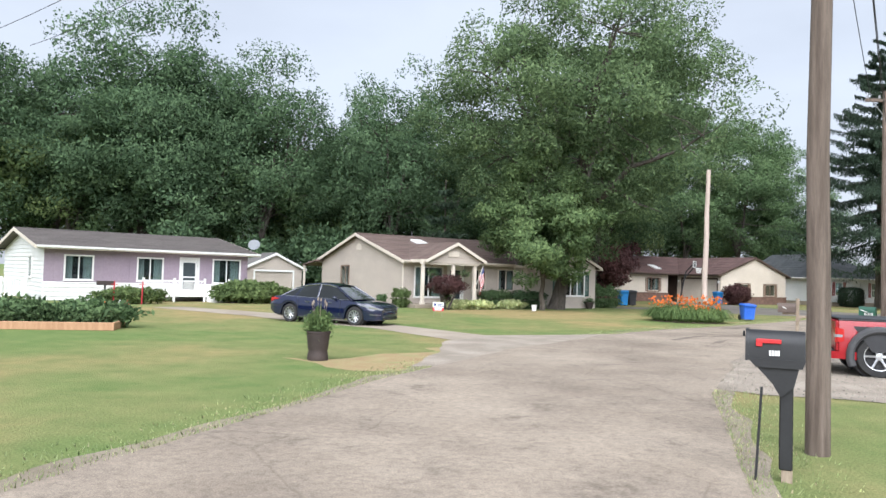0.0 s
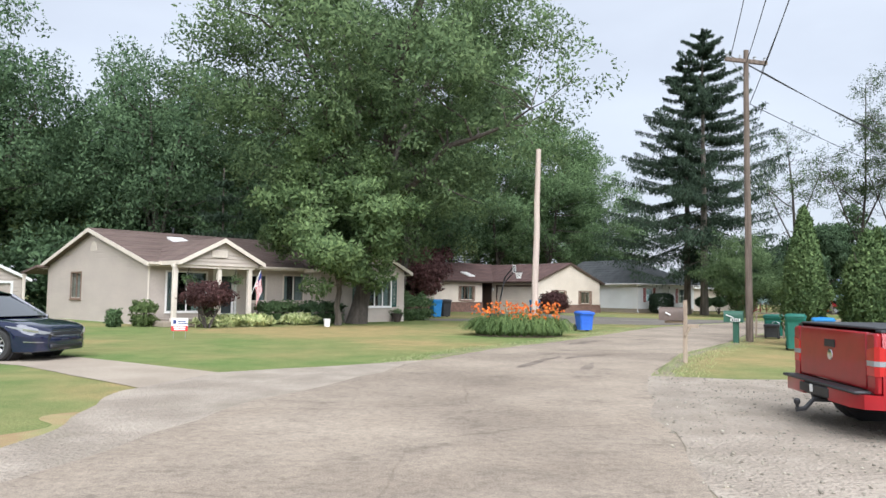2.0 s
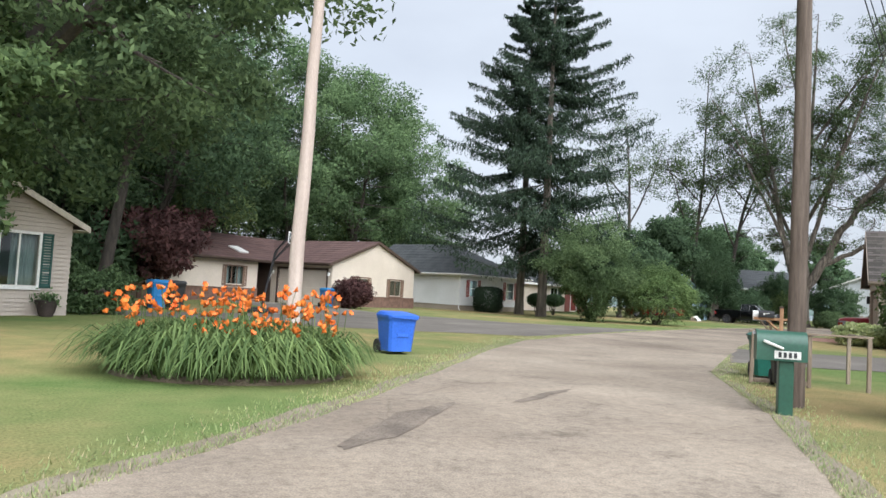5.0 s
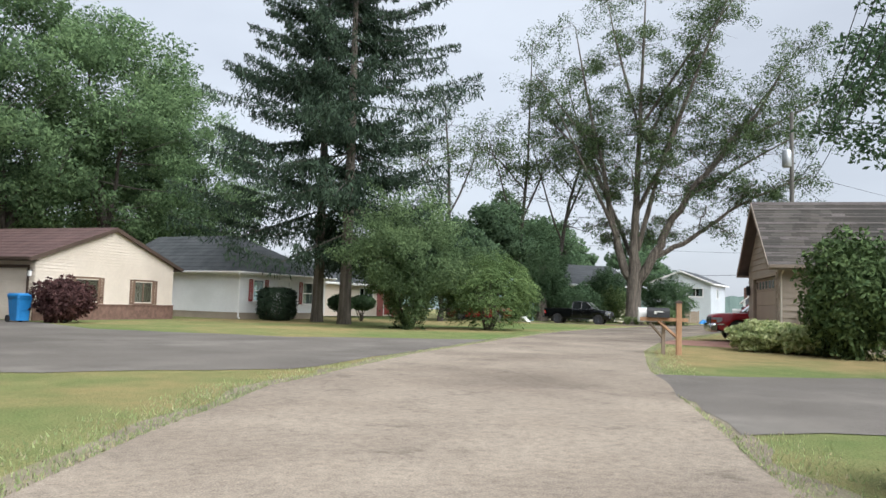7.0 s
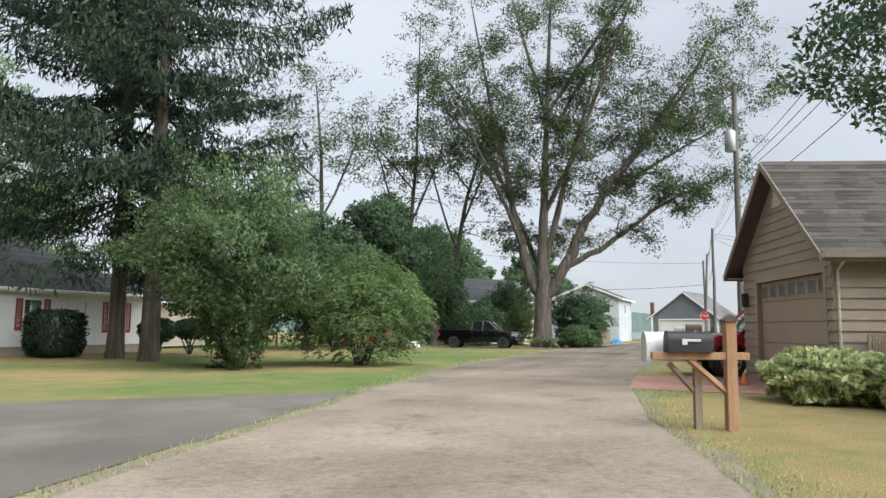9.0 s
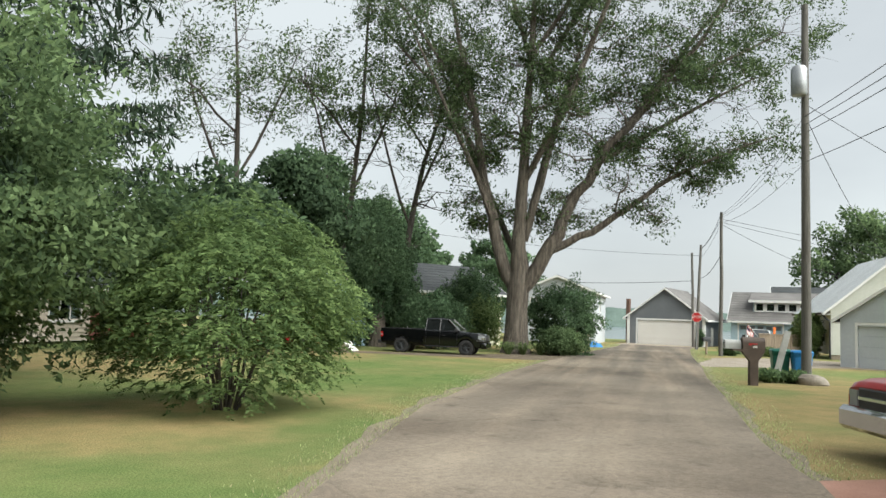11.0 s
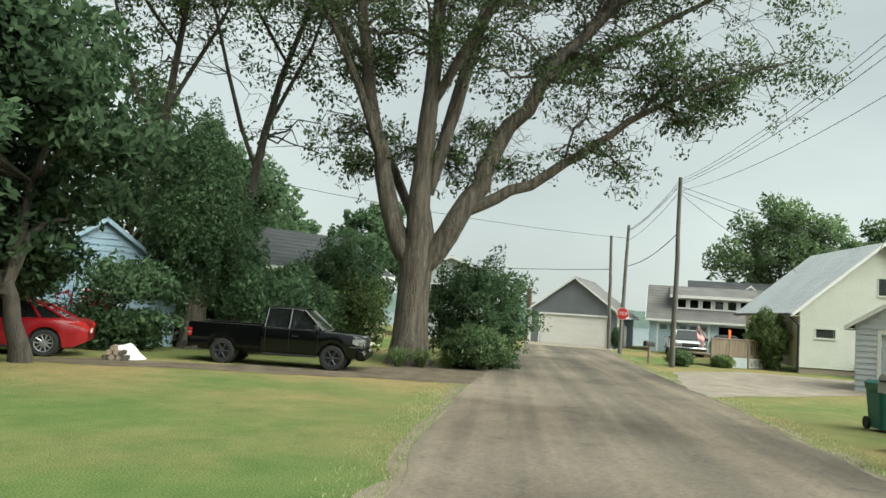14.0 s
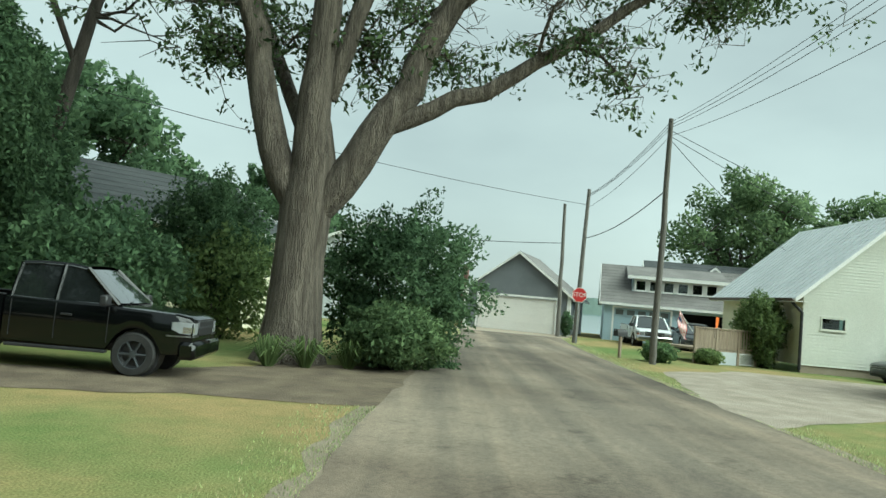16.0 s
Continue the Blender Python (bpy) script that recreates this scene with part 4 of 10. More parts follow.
for a, c in ((3.95, 5.4), (5.4, 6.9)):
    lat = part("lattice_panel", G().box(a + 0.05, -1.6, 0.36, c - 0.05, -1.57, 0.42).box(a + 0.05, -1.6, 0.98, c - 0.05, -1.57, 1.05).box(a + 0.05, -1.6, 0.40, a + 0.1, -1.57, 1.0), M_WHITE, H1, "white lattice panel", smooth=False)
    k = int((c - a) / 0.11)
    for sgn in (1, -1):
        for i in range(-5, k):
            s0, z0_, z1_ = a + 0.05 + 0.11 * i, 0.42, 0.98
            e0, e1 = (s0, s0 + 0.56) if sgn > 0 else (s0 + 0.56, s0)
            if min(e0, e1) < a + 0.02 or max(e0, e1) > c - 0.02:
                continue
            part("lattice_slat", G().tube([(e0, -1.585 + 0.008 * sgn, z0_), (e1, -1.585 + 0.008 * sgn, z1_)], 0.014, 4), M_WHITE, lat, smooth=False)
part("porch_side_wall", G().box(8.2, -2.2, 0.0, 9.3, -0.08, 0.8), M_WHITE_BLOCK, H1, "white porch side wall", smooth=False)
for a in (-1.7, -0.75):
    part("porch_rail_post", G().box(a - 0.05, -0.4, 0.0, a + 0.05, -0.3, 1.05, b=0.01), M_WHITE, H1, smooth=False)
for z in (0.2, 0.92):
    part("porch_rail", G().box(-1.75, -0.38, z, -0.7, -0.32, z + 0.07), M_WHITE, H1, "white side porch rail", smooth=False)
for i in range(9):
    part("baluster", G().box(-1.66 + 0.1 * i, -0.37, 0.27, -1.62 + 0.1 * i, -0.33, 0.92), M_WHITE, H1, smooth=False)
dish = part("satellite_dish", G().lathe([(0.02, 0.0), (0.19, 0.025), (0.31, 0.075), (0.32, 0.075), (0.19, 0.045), (0.02, 0.03)], 20, m=pose(L1 + 0.5, 0.3, 3.0, 62, 0, -35)), M_SIDING_GREY, H1, "grey satellite dish on the roof corner")
part("dish_mast", G().tube([(L1 + 0.2, 0.6, 2.4), (L1 + 0.42, 0.5, 2.7), (L1 + 0.5, 0.36, 3.0)], 0.025, 8), M_STEEL, dish)
part("dish_arm", G().tube([(L1 + 0.5, 0.35, 2.8), (L1 + 0.55, -0.05, 2.95)], 0.012, 6), M_STEEL, dish)

# small pale shed behind it
SH = thing("shed", plan_pose(-18.9, 42.8, 0.62, 0.78), "small cream garden shed with a low gable", "shed")
wall(SH, "wall", (0, 0), (4.2, 0), 0, 1.85, 2.75, M_SIDING_TAN, [(0.7, 3.5, 0.0, 1.6)], board=0.2)
wall(SH, "wall", (4.2, 0), (4.2, 4), 0, 1.85, None, M_SIDING_TAN, [], board=0.2)
wall(SH, "wall", (0, 4), (0, 0), 0, 1.85, None, M_SIDING_TAN, [], board=0.2)
wall(SH, "wall", (4.2, 4), (0, 4), 0, 1.85, 2.75, M_SIDING_TAN, [], board=0)
gable_roof(SH, 0, 4.2, 0, 4, 1.85, 2.75, "y", M_ROOF_GREY, M_WHITE, over=0.25, rake=0.2)
ms, _ = wall_frame((0, 0), (4.2, 0))
garage_door(SH, ms, 0.7, 3.5, 0.0, 1.6, M_SIDING_TAN, M_WHITE, 4)

# tan house with gabled porch and wing
H2 = thing("house", plan_pose(-6.6, 34.8, 0.74, 0.67), "tan vinyl-sided ranch house with gabled porch and brown roof", "house", "houses")
L2, D2, E2, P2 = 8.4, 10.4, 2.42, 3.85
holes = [(0.7, 2.35, 0.55, 2.05), (2.75, 3.65, 0.2, 2.15), (4.35, 5.15, 0.95, 2.0), (6.1, 7.15, 0.95, 2.05)]
w, m = wall(H2, "wall", (0, 0), (L2, 0), 0, E2, None, M_SIDING_TAN, holes, board=0.108, label="tan lapped siding")
gh = [(2.9, 3.95, 0.95, 2.05)]
w, mgl = wall(H2, "wall", (0, D2), (0, 0), 0, E2, P2, M_SIDING_TAN, gh, board=0.108)
wall(H2, "wall", (L2 + 4.2, D2), (0, D2), 0, E2, None, M_SIDING_TAN, [], board=0)
wall(H2, "wall", (L2 + 4.2, 0), (L2 + 4.2, D2), 0, E2, P2, M_SIDING_TAN, [], board=0)
gable_roof(H2, 0, L2 + 4.2, 0, D2, E2, P2, "x", M_ROOF_BROWN, M_TRIM_TAN, over=0.45, rake=0.3, gutter=M_TRIM_TAN)
window(H2, m, *holes[0], M_WHITE, 1, True)
panel_door(H2, m, *holes[1], M_WHITE, M_WHITE, glazed=True, label="white glazed front door")
window(H2, m, *holes[2], M_TRIM_TAN, 1, True)
window(H2, m, *holes[3], M_TRIM_TAN, 1, True)
window(H2, mgl, *gh[0], M_SHUTTER_BROWN, 1, True)
part("gable_vent", G().prism([(D2 / 2 - 0.35, 3.0), (D2 / 2 + 0.35, 3.0), (D2 / 2 + 0.25, 3.3), (D2 / 2, 3.42), (D2 / 2 - 0.25, 3.3)], -0.05, -0.02, "y"), M_TRIM_TAN, H2, "arched gable vent", smooth=False, m=mgl)
part("skylight", G().box(-0.35, -0.55, 0, 0.35, 0.55, 0.09, m=pose(3.0, 3.5, 3.50, 15.2, 0, 0)), M_WHITE, H2, "white-framed skylight", smooth=False)
part("vent_pipe", G().tube([(4.2, 6.5, 3.4), (4.2, 6.5, 4.35)], 0.05, 8), M_BLACK, H2)
# porch
part("porch_floor", G().box(-0.25, -1.75, 0.0, 3.55, -0.03, 0.2, b=0.02), M_CONCRETE, H2, "concrete porch floor", smooth=False)
for i in range(2):
    part("step", G().box(2.3, -2.05 - 0.28 * i, 0, 3.5, -1.76 - 0.28 * i, 0.135 - 0.065 * i), M_CONCRETE, H2, smooth=False)
for x in (0.2, 2.0, 3.35):
    column(H2, x, -1.6, 0.2, 2.3, M_TRIM_TAN)
part("porch_beam", G().box(0.12, -1.72, 2.2, 3.5, -1.5, 2.42), M_TRIM_TAN, H2, smooth=False)
wall(H2, "porch_gable", (0.34, -1.75), (3.65, -1.75), 2.30, 2.42, 3.25, M_SIDING_TAN, [], board=0.14)
gable_roof(H2, 0.34, 3.65, -1.75, 3.2, 2.42, 3.25, "y", M_ROOF_BROWN, M_TRIM_TAN, over=0.16, rake=0.25)
part("gable_vent", G().box(1.55, -1.84, 2.62, 2.2, -1.79, 2.90), M_TRIM_TAN, H2, "square gable vent", smooth=False)
part("downspout", G().tube([(-0.12, -0.25, 2.3), (-0.06, -0.06, 2.1), (-0.06, -0.06, 0.1)], 0.04, 6), M_TRIM_TAN, H2)
# wing with a bay
WX0, WX1, WY = 7.2, 12.3, -1.2
wh_ = [(2.2, 4.2, 0.75, 2.05)]
w, mw = wall(H2, "wing_wall", (WX0, WY), (WX1, WY), 0, E2, 3.55, M_SIDING_TAN, wh_, board=0.108)
wall(H2, "wing_wall", (WX0, 0), (WX0, WY), 0, E2, None, M_SIDING_TAN, [], board=0.14)
wall(H2, "wing_wall", (WX1, WY), (WX1, 5), 0, E2, None, M_SIDING_TAN, [], board=0.14)
gable_roof(H2, WX0, WX1, WY, 5.0, E2, 3.55, "y", M_ROOF_BROWN, M_TRIM_TAN, over=0.35, rake=0.25)
window(H2, mw, *wh_[0], M_WHITE, 3, True)
shutters(H2, mw, *wh_[0], M_SHUTTER_GREEN, 0.3)
# lean-to porch at the rear gable corner
part("side_porch_roof", G().prism([(D2 - 0.2, 2.35), (D2 + 1.9, 2.05), (D2 + 1.9, 2.15), (D2 - 0.2, 2.45)], -0.6, 1.8, "x"), M_ROOF_BROWN, H2, smooth=False)
for x in (-0.5, 1.7):
    column(H2, x, D2 + 1.75, 0, 2.06, M_TRIM_TAN, 0.12)

# cream house with attached garage
H3 = thing("house", plan_pose(14.3, 62.4, 0.807, 0.59), "cream sided house with brown brick base and red-brown roof", "house", "houses")
L3, D3, E3, P3 = 7.8, 4.95, 2.5, 3.92
gh = [(1.95, 3.15, 0.74, 1.74), (5.3, 6.4, 0.74, 1.74)]
w, mg = wall(H3, "wall", (0, 0), (L3, 0), 0.0, E3, P3, M_SIDING_CREAM, gh, board=0.13, label="cream lapped gable wall", board_from=0.65)
wall(H3, "wall", (L3, 0), (L3, D3 + 6), 0.0, E3, None, M_SIDING_CREAM, [], board=0)
w, md = wall(H3, "wall", (0, D3), (0, 0), 0.0, E3, None, M_SIDING_CREAM, [(0.6, 4.55, 0.0, 2.05)], board=0.16)
for h in gh:
    window(H3, mg, *h, M_SHUTTER_BROWN, 1, False, blind=True)
    shutters(H3, mg, *h, M_SHUTTER_BROWN, 0.24, 0.075)
garage_door(H3, md, 0.6, 4.55, 0.0, 2.05, M_TRIM_TAN, M_TRIM_BROWN, 4)
g = G()
for i in range(32):
    for k in range(2):
        g.box(0.01 + 0.23 * k + (0.06 if i % 2 else 0), -0.035 - 0.006 * ((i * 7 + k * 3) % 3), 0.075 * i + 0.006, 0.22 + 0.23 * k + (0.0 if i % 2 else 0.02), -0.002, 0.075 * i + 0.070)
part("brick_pier", g, M_SIDING_CREAM, H3, "white painted brick pier beside the garage door", smooth=False, m=md)
for s_ in (0.22, 4.78):
    lan = part("wall_lantern", G().box(s_ - 0.06, -0.17, 1.72, s_ + 0.06, -0.05, 1.94, b=0.015), M_WHITE, H3, "small white wall lantern", smooth=False, m=md)
    part("lantern_cap", G().box(s_ - 0.08, -0.19, 1.94, s_ + 0.08, -0.04, 1.97), M_BLACK, lan, smooth=False)
gable_roof(H3, 0, L3, 0, D3 + 6, E3, P3, "y", M_ROOF_RED, M_TRIM_BROWN, over=0.42, rake=0.18, gutter=M_TRIM_BROWN)
part("brick_base", G().box(-0.05, -0.07, 0, L3 + 0.05, -0.001, 0.62).box(-0.05, -0.10, 0.62, L3 + 0.05, -0.001, 0.67), M_BRICK, H3, "brown brick wainscot", smooth=False)
# main wing beside it, with the entry in a dark recess between the two
part("brick_base", G().box(-9.0, D3 - 0.07, 0, -1.12, D3 - 0.001, 0.72).box(-9.0, D3 - 0.10, 0.72, -1.12, D3 - 0.001, 0.77), M_BRICK, H3, "brown brick wainscot", smooth=False)
w, mm = wall(H3, "wall", (-9.0, D3), (-1.15, D3), 0.0, E3, None, M_SIDING_CREAM, [(5.55, 6.75, 0.93, 2.0)], board=0.13, board_from=0.72)
window(H3, mm, 5.55, 6.75, 0.93, 2.0, M_SHUTTER_BROWN, 2, True)
shutters(H3, mm, 5.55, 6.75, 0.93, 2.0, M_SHUTTER_BROWN, 0.22, 0.075)
# recess walls are dark brown: the entry's shade is put into their colour
wall(H3, "wall", (-1.15, D3), (-1.15, D3 + 1.8), 0.0, E3, None, M_TRIM_BROWN, [], board=0.16)
w, me_ = wall(H3, "wall", (-1.15, D3 + 1.8), (0.0, D3 + 1.8), 0.0, E3, None, M_TRIM_BROWN, [(0.12, 1.03, 0.1, 2.1)], board=0.16)
wall(H3, "wall", (0.0, D3 + 1.8), (0.0, D3), 0.0, E3, None, M_TRIM_BROWN, [], board=0.16)
panel_door(H3, me_, 0.12, 1.03, 0.1, 2.1, M_TRIM_BROWN, M_TRIM_BROWN)
wall(H3, "wall", (-9.0, D3 + 8.8), (-9.0, D3), 0.0, E3, P3, M_SIDING_CREAM, [], board=0)
wall(H3, "wall", (L3, D3 + 8.8), (-9.0, D3 + 8.8), 0.0, E3, None, M_SIDING_CREAM, [], board=0)
gable_roof(H3, -9.0, L3 / 2, D3 - 0.1, D3 + 8.9, E3, 4.0, "x", M_ROOF_RED, M_TRIM_BROWN, over=0.42, rake=0.3, gutter=M_TRIM_BROWN)
part("skylight", G().box(-0.35, -0.55, 0, 0.35, 0.55, 0.10, m=pose(-1.8, D3 + 1.05, 2.99, 18.4, 0, 0), b=0.02), M_WHITE, H3, "white domed skylight", smooth=False)

# white house with charcoal roof behind the spruces
H4 = thing("house", plan_pose(24.3, 68.2, 0.87, 0.49), "white sided house with charcoal roof and dark red shutters", "house", "houses")
E4, P4 = 2.65, 4.75
hf = [(1.1, 1.9, 1.0, 2.1), (3.2, 4.1, 0.15, 2.15), (5.4, 6.3, 0.9, 2.1)]
w, m = wall(H4, "wall", (0, 0), (7.6, 0), 0.35, E4, None, M_SIDING_WHITE, hf, board=0.11, label="white lapped siding")
wall(H4, "wall", (0, 10), (0, 0), 0.35, E4, None, M_SIDING_WHITE, [], board=0.11)
part("foundation", G().box(0.05, 0.02, 0, 7.55, 0.12, 0.35).box(0.02, 0.05, 0, 0.12, 10, 0.35), M_CONCRETE, H4, smooth=False)
hip_roof(H4, 0, 7.6, 0, 10, E4, P4, M_ROOF_DARK, M_WHITE)
window(H4, m, *hf[0], M_WHITE, 0, True, rails=1)
window(H4, m, *hf[2], M_WHITE, 0, True, rails=1)
shutters(H4, m, *hf[0], M_SHUTTER_RED, 0.3)
shutters(H4, m, *hf[2], M_SHUTTER_RED, 0.3)
panel_door(H4, m, *hf[1], M_WHITE, M_WHITE)
part("downspout", G().tube([(-0.15, -0.2, 2.5), (-0.06, -0.06, 2.3), (-0.06, -0.06, 0.15), (-0.15, -0.25, 0.05)], 0.045, 6), M_WHITE, H4)
part("meter_box", G().lathe([(0.02, 1.35), (0.13, 1.30), (0.15, 1.05), (0.10, 0.92), (0.03, 0.90), (0.03, 0.0)], 10, m=pose(-0.2, 5.6, 0)), M_STEEL, H4, "grey utility meter on a conduit")
# lower wing with porch
hw = [(6.9, 8.6, 0.95, 2.05), (10.2, 11.1, 0.2, 2.1)]
w, m = wall(H4, "wing_wall", (7.6, 2.0), (20.6, 2.0), 0.1, 2.45, None, M_SIDING_CREAM, hw, board=0.18, label="cream lapped siding")
wall(H4, "wing_wall", (20.6, 2.0), (20.6, 8.0), 0.1, 2.45, 3.6, M_SIDING_CREAM, [], board=0.18)
gable_roof(H4, 7.6, 20.6, 2.0, 8.0, 2.45, 3.7, "x", M_ROOF_DARK, M_WHITE, over=0.4, rake=0.3)
window(H4, m, *hw[0], M_WHITE, 2, True)
panel_door(H4, m, *hw[1], M_SHUTTER_RED, M_WHITE, label="dark red front door")
for a, c in ((9.2, 10.05), (11.25, 12.9)):
    part("porch_wall", G().box(a, -0.05, 0.1, c, -0.022, 2.2), M_BRICK_RED, H4, "dark red porch wall", smooth=False, m=m)
for x in (16.9, 17.9, 19.0, 20.1):
    part("porch_rail_post", G().box(x - 0.04, 0.6, 0, x + 0.04, 0.68, 0.95), M_SHUTTER_RED, H4, smooth=False)
for z in (0.25, 0.85):
    part("porch_rail", G().box(16.9, 0.61, z, 20.1, 0.67, z + 0.06), M_SHUTTER_RED, H4, smooth=False)

# taupe gabled garage
H5 = thing("garage", plan_pose(36.33, 46.22, -0.72, -0.69), "taupe lapped-wood gabled garage with sectional door", "garage")
L5, D5, E5, P5 = 5.0, 8.0, 2.8, 4.78
w, m = wall(H5, "wall", (0, 0), (L5, 0), 0, E5, P5, M_SIDING_TAUPE, [(1.0, 4.65, 0.0, 2.3)], board=0.2, separate=True, label="taupe lapped gable wall")
garage_door(H5, m, 1.0, 4.65, 0.0, 2.3, M_DOOR_TAUPE, M_DOOR_TAUPE, 5, lights=7)
wall(H5, "wall", (L5, 0), (L5, D5), 0, E5, None, M_SIDING_TAUPE, [], board=0.2, separate=True)
wall(H5, "wall", (0, D5), (0, 0), 0, E5, None, M_SIDING_TAUPE, [], board=0.2)
wall(H5, "wall", (L5, D5), (0, D5), 0, E5, P5, M_SIDING_TAUPE, [], board=0)
gable_roof(H5, 0, L5, 0, D5, E5, P5, "y", M_ROOF_GREYBROWN, M_TRIM_TAUPE, over=0.4, rake=0.35, gutter=M_TRIM_TAUPE)
rngs = np.random.default_rng(17)
k5 = (P5 - E5) / (L5 / 2)
n5 = 21
for i in range(n5):
    xa = L5 + 0.40 - (L5 / 2 + 0.40) * i / n5
    xb = L5 + 0.40 - (L5 / 2 + 0.40) * (i + 1.15) / n5
    za, zb = P5 - k5 * (xa - L5 / 2) + 0.105, P5 - k5 * (xb - L5 / 2) + 0.105
    g, y = G(), -0.36 - rngs.uniform(0, 0.25)
    while y < D5 + 0.36:
        y1 = y + rngs.uniform(0.22, 0.42)
        t = rngs.uniform(0.010, 0.020)
        a0, a1 = max(y, -0.36), min(y1 - 0.006, D5 + 0.36)
        if a1 - a0 > 0.02:
            g.add([(xa, a0, za), (xa, a1, za), (xb, a1, zb), (xb, a0, zb), (xa, a0, za + t), (xa, a1, za + t), (xb, a1, zb + 0.003), (xb, a0, zb + 0.003)], [(0, 1, 2, 3), (7, 6, 5, 4), (4, 5, 1, 0), (5, 6, 2, 1), (7, 4, 0, 3)])
        y = y1
    part("shingle_course", g, M_SHINGLE, H5, smooth=False)
part("gable_vent", G().prism([(L5 / 2 - 0.3, 3.9), (L5 / 2 + 0.3, 3.9), (L5 / 2, 4.45)], -0.06, -0.025, "y"), M_TRIM_TAN, H5, "triangular louvred gable vent", smooth=False, m=m)
part("wall_lamp", G().box(0.25, -0.16, 1.75, 0.4, -0.03, 2.1, b=0.02), M_BLACK, H5, "black carriage lamp", smooth=False, m=m)
part("downspout", G().tube([(L5 + 0.32, 0.1, 2.5), (L5 + 0.06, 0.06, 2.3), (L5 + 0.06, 0.06, 0.1)], 0.028, 6), M_TRIM_TAN, H5)

# slate garage at the road's end
H6 = thing("garage", plan_pose(85.0, 79.9, 0.2, -0.98), "slate-grey gabled garage with wide white door", "garage")
L6, E6, P6 = 6.5, 2.45, 4.85
w, m = wall(H6, "wall", (0, 0), (L6, 0), 0, E6, P6, M_SIDING_GREY, [(0.8, 5.7, 0.0, 2.12)], board=0.16)
garage_door(H6, m, 0.8, 5.7, 0.0, 2.12, M_DOOR_WHITE, M_WHITE, 4)
wall(H6, "wall", (L6, 0), (L6, 7), 0, E6, None, M_SIDING_GREY, [], board=0.16)
wall(H6, "wall", (0, 7), (0, 0), 0, E6, None, M_SIDING_GREY, [], board=0.16)
gable_roof(H6, 0, L6, 0, 7, E6, P6, "y", M_ROOF_GREY, M_WHITE, over=0.4, rake=0.3)
corner_boards(H6, [(0, 0), (L6, 0)], 0, E6, M_WHITE, 0.2)
part("chimney", G().box(-0.95, 2.0, 0, -0.62, 2.4, 4.0, b=0.03), M_BRICK, H6, "dark brick chimney", smooth=False)

# white house with pale metal roof
H7 = thing("house", plan_pose(74.6, 60.1, 0.5, -0.86), "white sided house with pale ribbed metal roof", "house", "houses")
L7, D7, E7, P7 = 7.4, 7.6, 3.15, 6.35
hg = [(0.75, 1.65, 1.75, 2.15), (3.6, 4.4, 3.95, 4.75), (3.4, 4.6, 1.1, 2.1)]
w, m = wall(H7, "wall", (0, 0), (L7, 0), 0.3, E7, P7, M_SIDING_IVORY, hg, board=0.12, label="white lapped gable wall")
for h in hg:
    window(H7, m, *h, M_SIDING_IVORY, 0, False, w=0.05)
wall(H7, "wall", (0, D7), (0, 0), 0.3, E7, None, M_SIDING_YELLOW, [(2.0, 3.2, 1.0, 2.1)], board=0.2)
ml, _ = wall_frame((0, D7), (0, 0))
window(H7, ml, 2.0, 3.2, 1.0, 2.1, M_WHITE, 1, True)
wall(H7, "wall", (L7, 0), (L7, D7), 0.3, E7, None, M_SIDING_WHITE, [], board=0)
part("foundation", G().box(0.03, 0.03, 0, L7 - 0.03, 0.13, 0.3), M_CONCRETE, H7, smooth=False)
gable_roof(H7, 0, L7, 0, D7, E7, P7, "y", M_ROOF_METAL, M_WHITE, over=0.5, rake=0.35, gutter=M_TRIM_BROWN)
k7 = (P7 - E7) / (L7 / 2)
for sgn in (-1, 1):
    for i in range(20):
        y = -0.33 + i * (D7 + 0.66) / 19
        e = L7 / 2 + sgn * (L7 / 2 + 0.5)
        part("roof_rib", G().prism([(e, E7 - k7 * 0.5 + 0.11), (L7 / 2, P7 + 0.11), (L7 / 2, P7 + 0.15), (e, E7 - k7 * 0.5 + 0.15)], y - 0.015, y + 0.015, "y"), M_ROOF_METAL, H7, smooth=False)
part("downspout", G().tube([(-0.5, 0.05, 2.75), (-0.08, -0.09, 2.3), (-0.08, -0.09, 0.1)], 0.06, 6), M_BLACK, H7, "black downspout")

# grey shed whose edge stands beside the white house
H8 = thing("garage", plan_pose(65.4, 56.9, -0.15, -0.99), "grey sided garage with white door frame", "garage")
w, m = wall(H8, "wall", (0, 0), (6.0, 0), 0, 2.35, 4.3, M_SIDING_PALE, [(0.8, 5.2, 0, 2.05)], board=0.2)
garage_door(H8, m, 0.8, 5.2, 0, 2.05, M_SIDING_PALE, M_WHITE, 4)
wall(H8, "wall", (0, 5), (0, 0), 0, 2.35, None, M_SIDING_PALE, [], board=0.2)
gable_roof(H8, 0, 6.0, 0, 5, 2.35, 4.3, "y", M_ROOF_GREY, M_WHITE, over=0.3, rake=0.25)

# blue-grey house with a long dormer by the lake
H9 = thing("house", plan_pose(87.5, 71.7, 0.30, -0.954), "blue-grey two-storey lake house with long shed dormer", "house", "houses")
L9, E9, P9 = 8.6, 2.45, 4.75
h9 = [(0.6, 3.9, 0.0, 2.0), (4.6, 8.0, 0.0, 2.0)]
w, m = wall(H9, "wall", (0, 0), (L9, 0), 0, E9, None, M_SIDING_BLUEGREY, h9, board=0.18)
garage_door(H9, m, *h9[0], M_SIDING_BLUEGREY, M_WHITE, 4, lights=5)
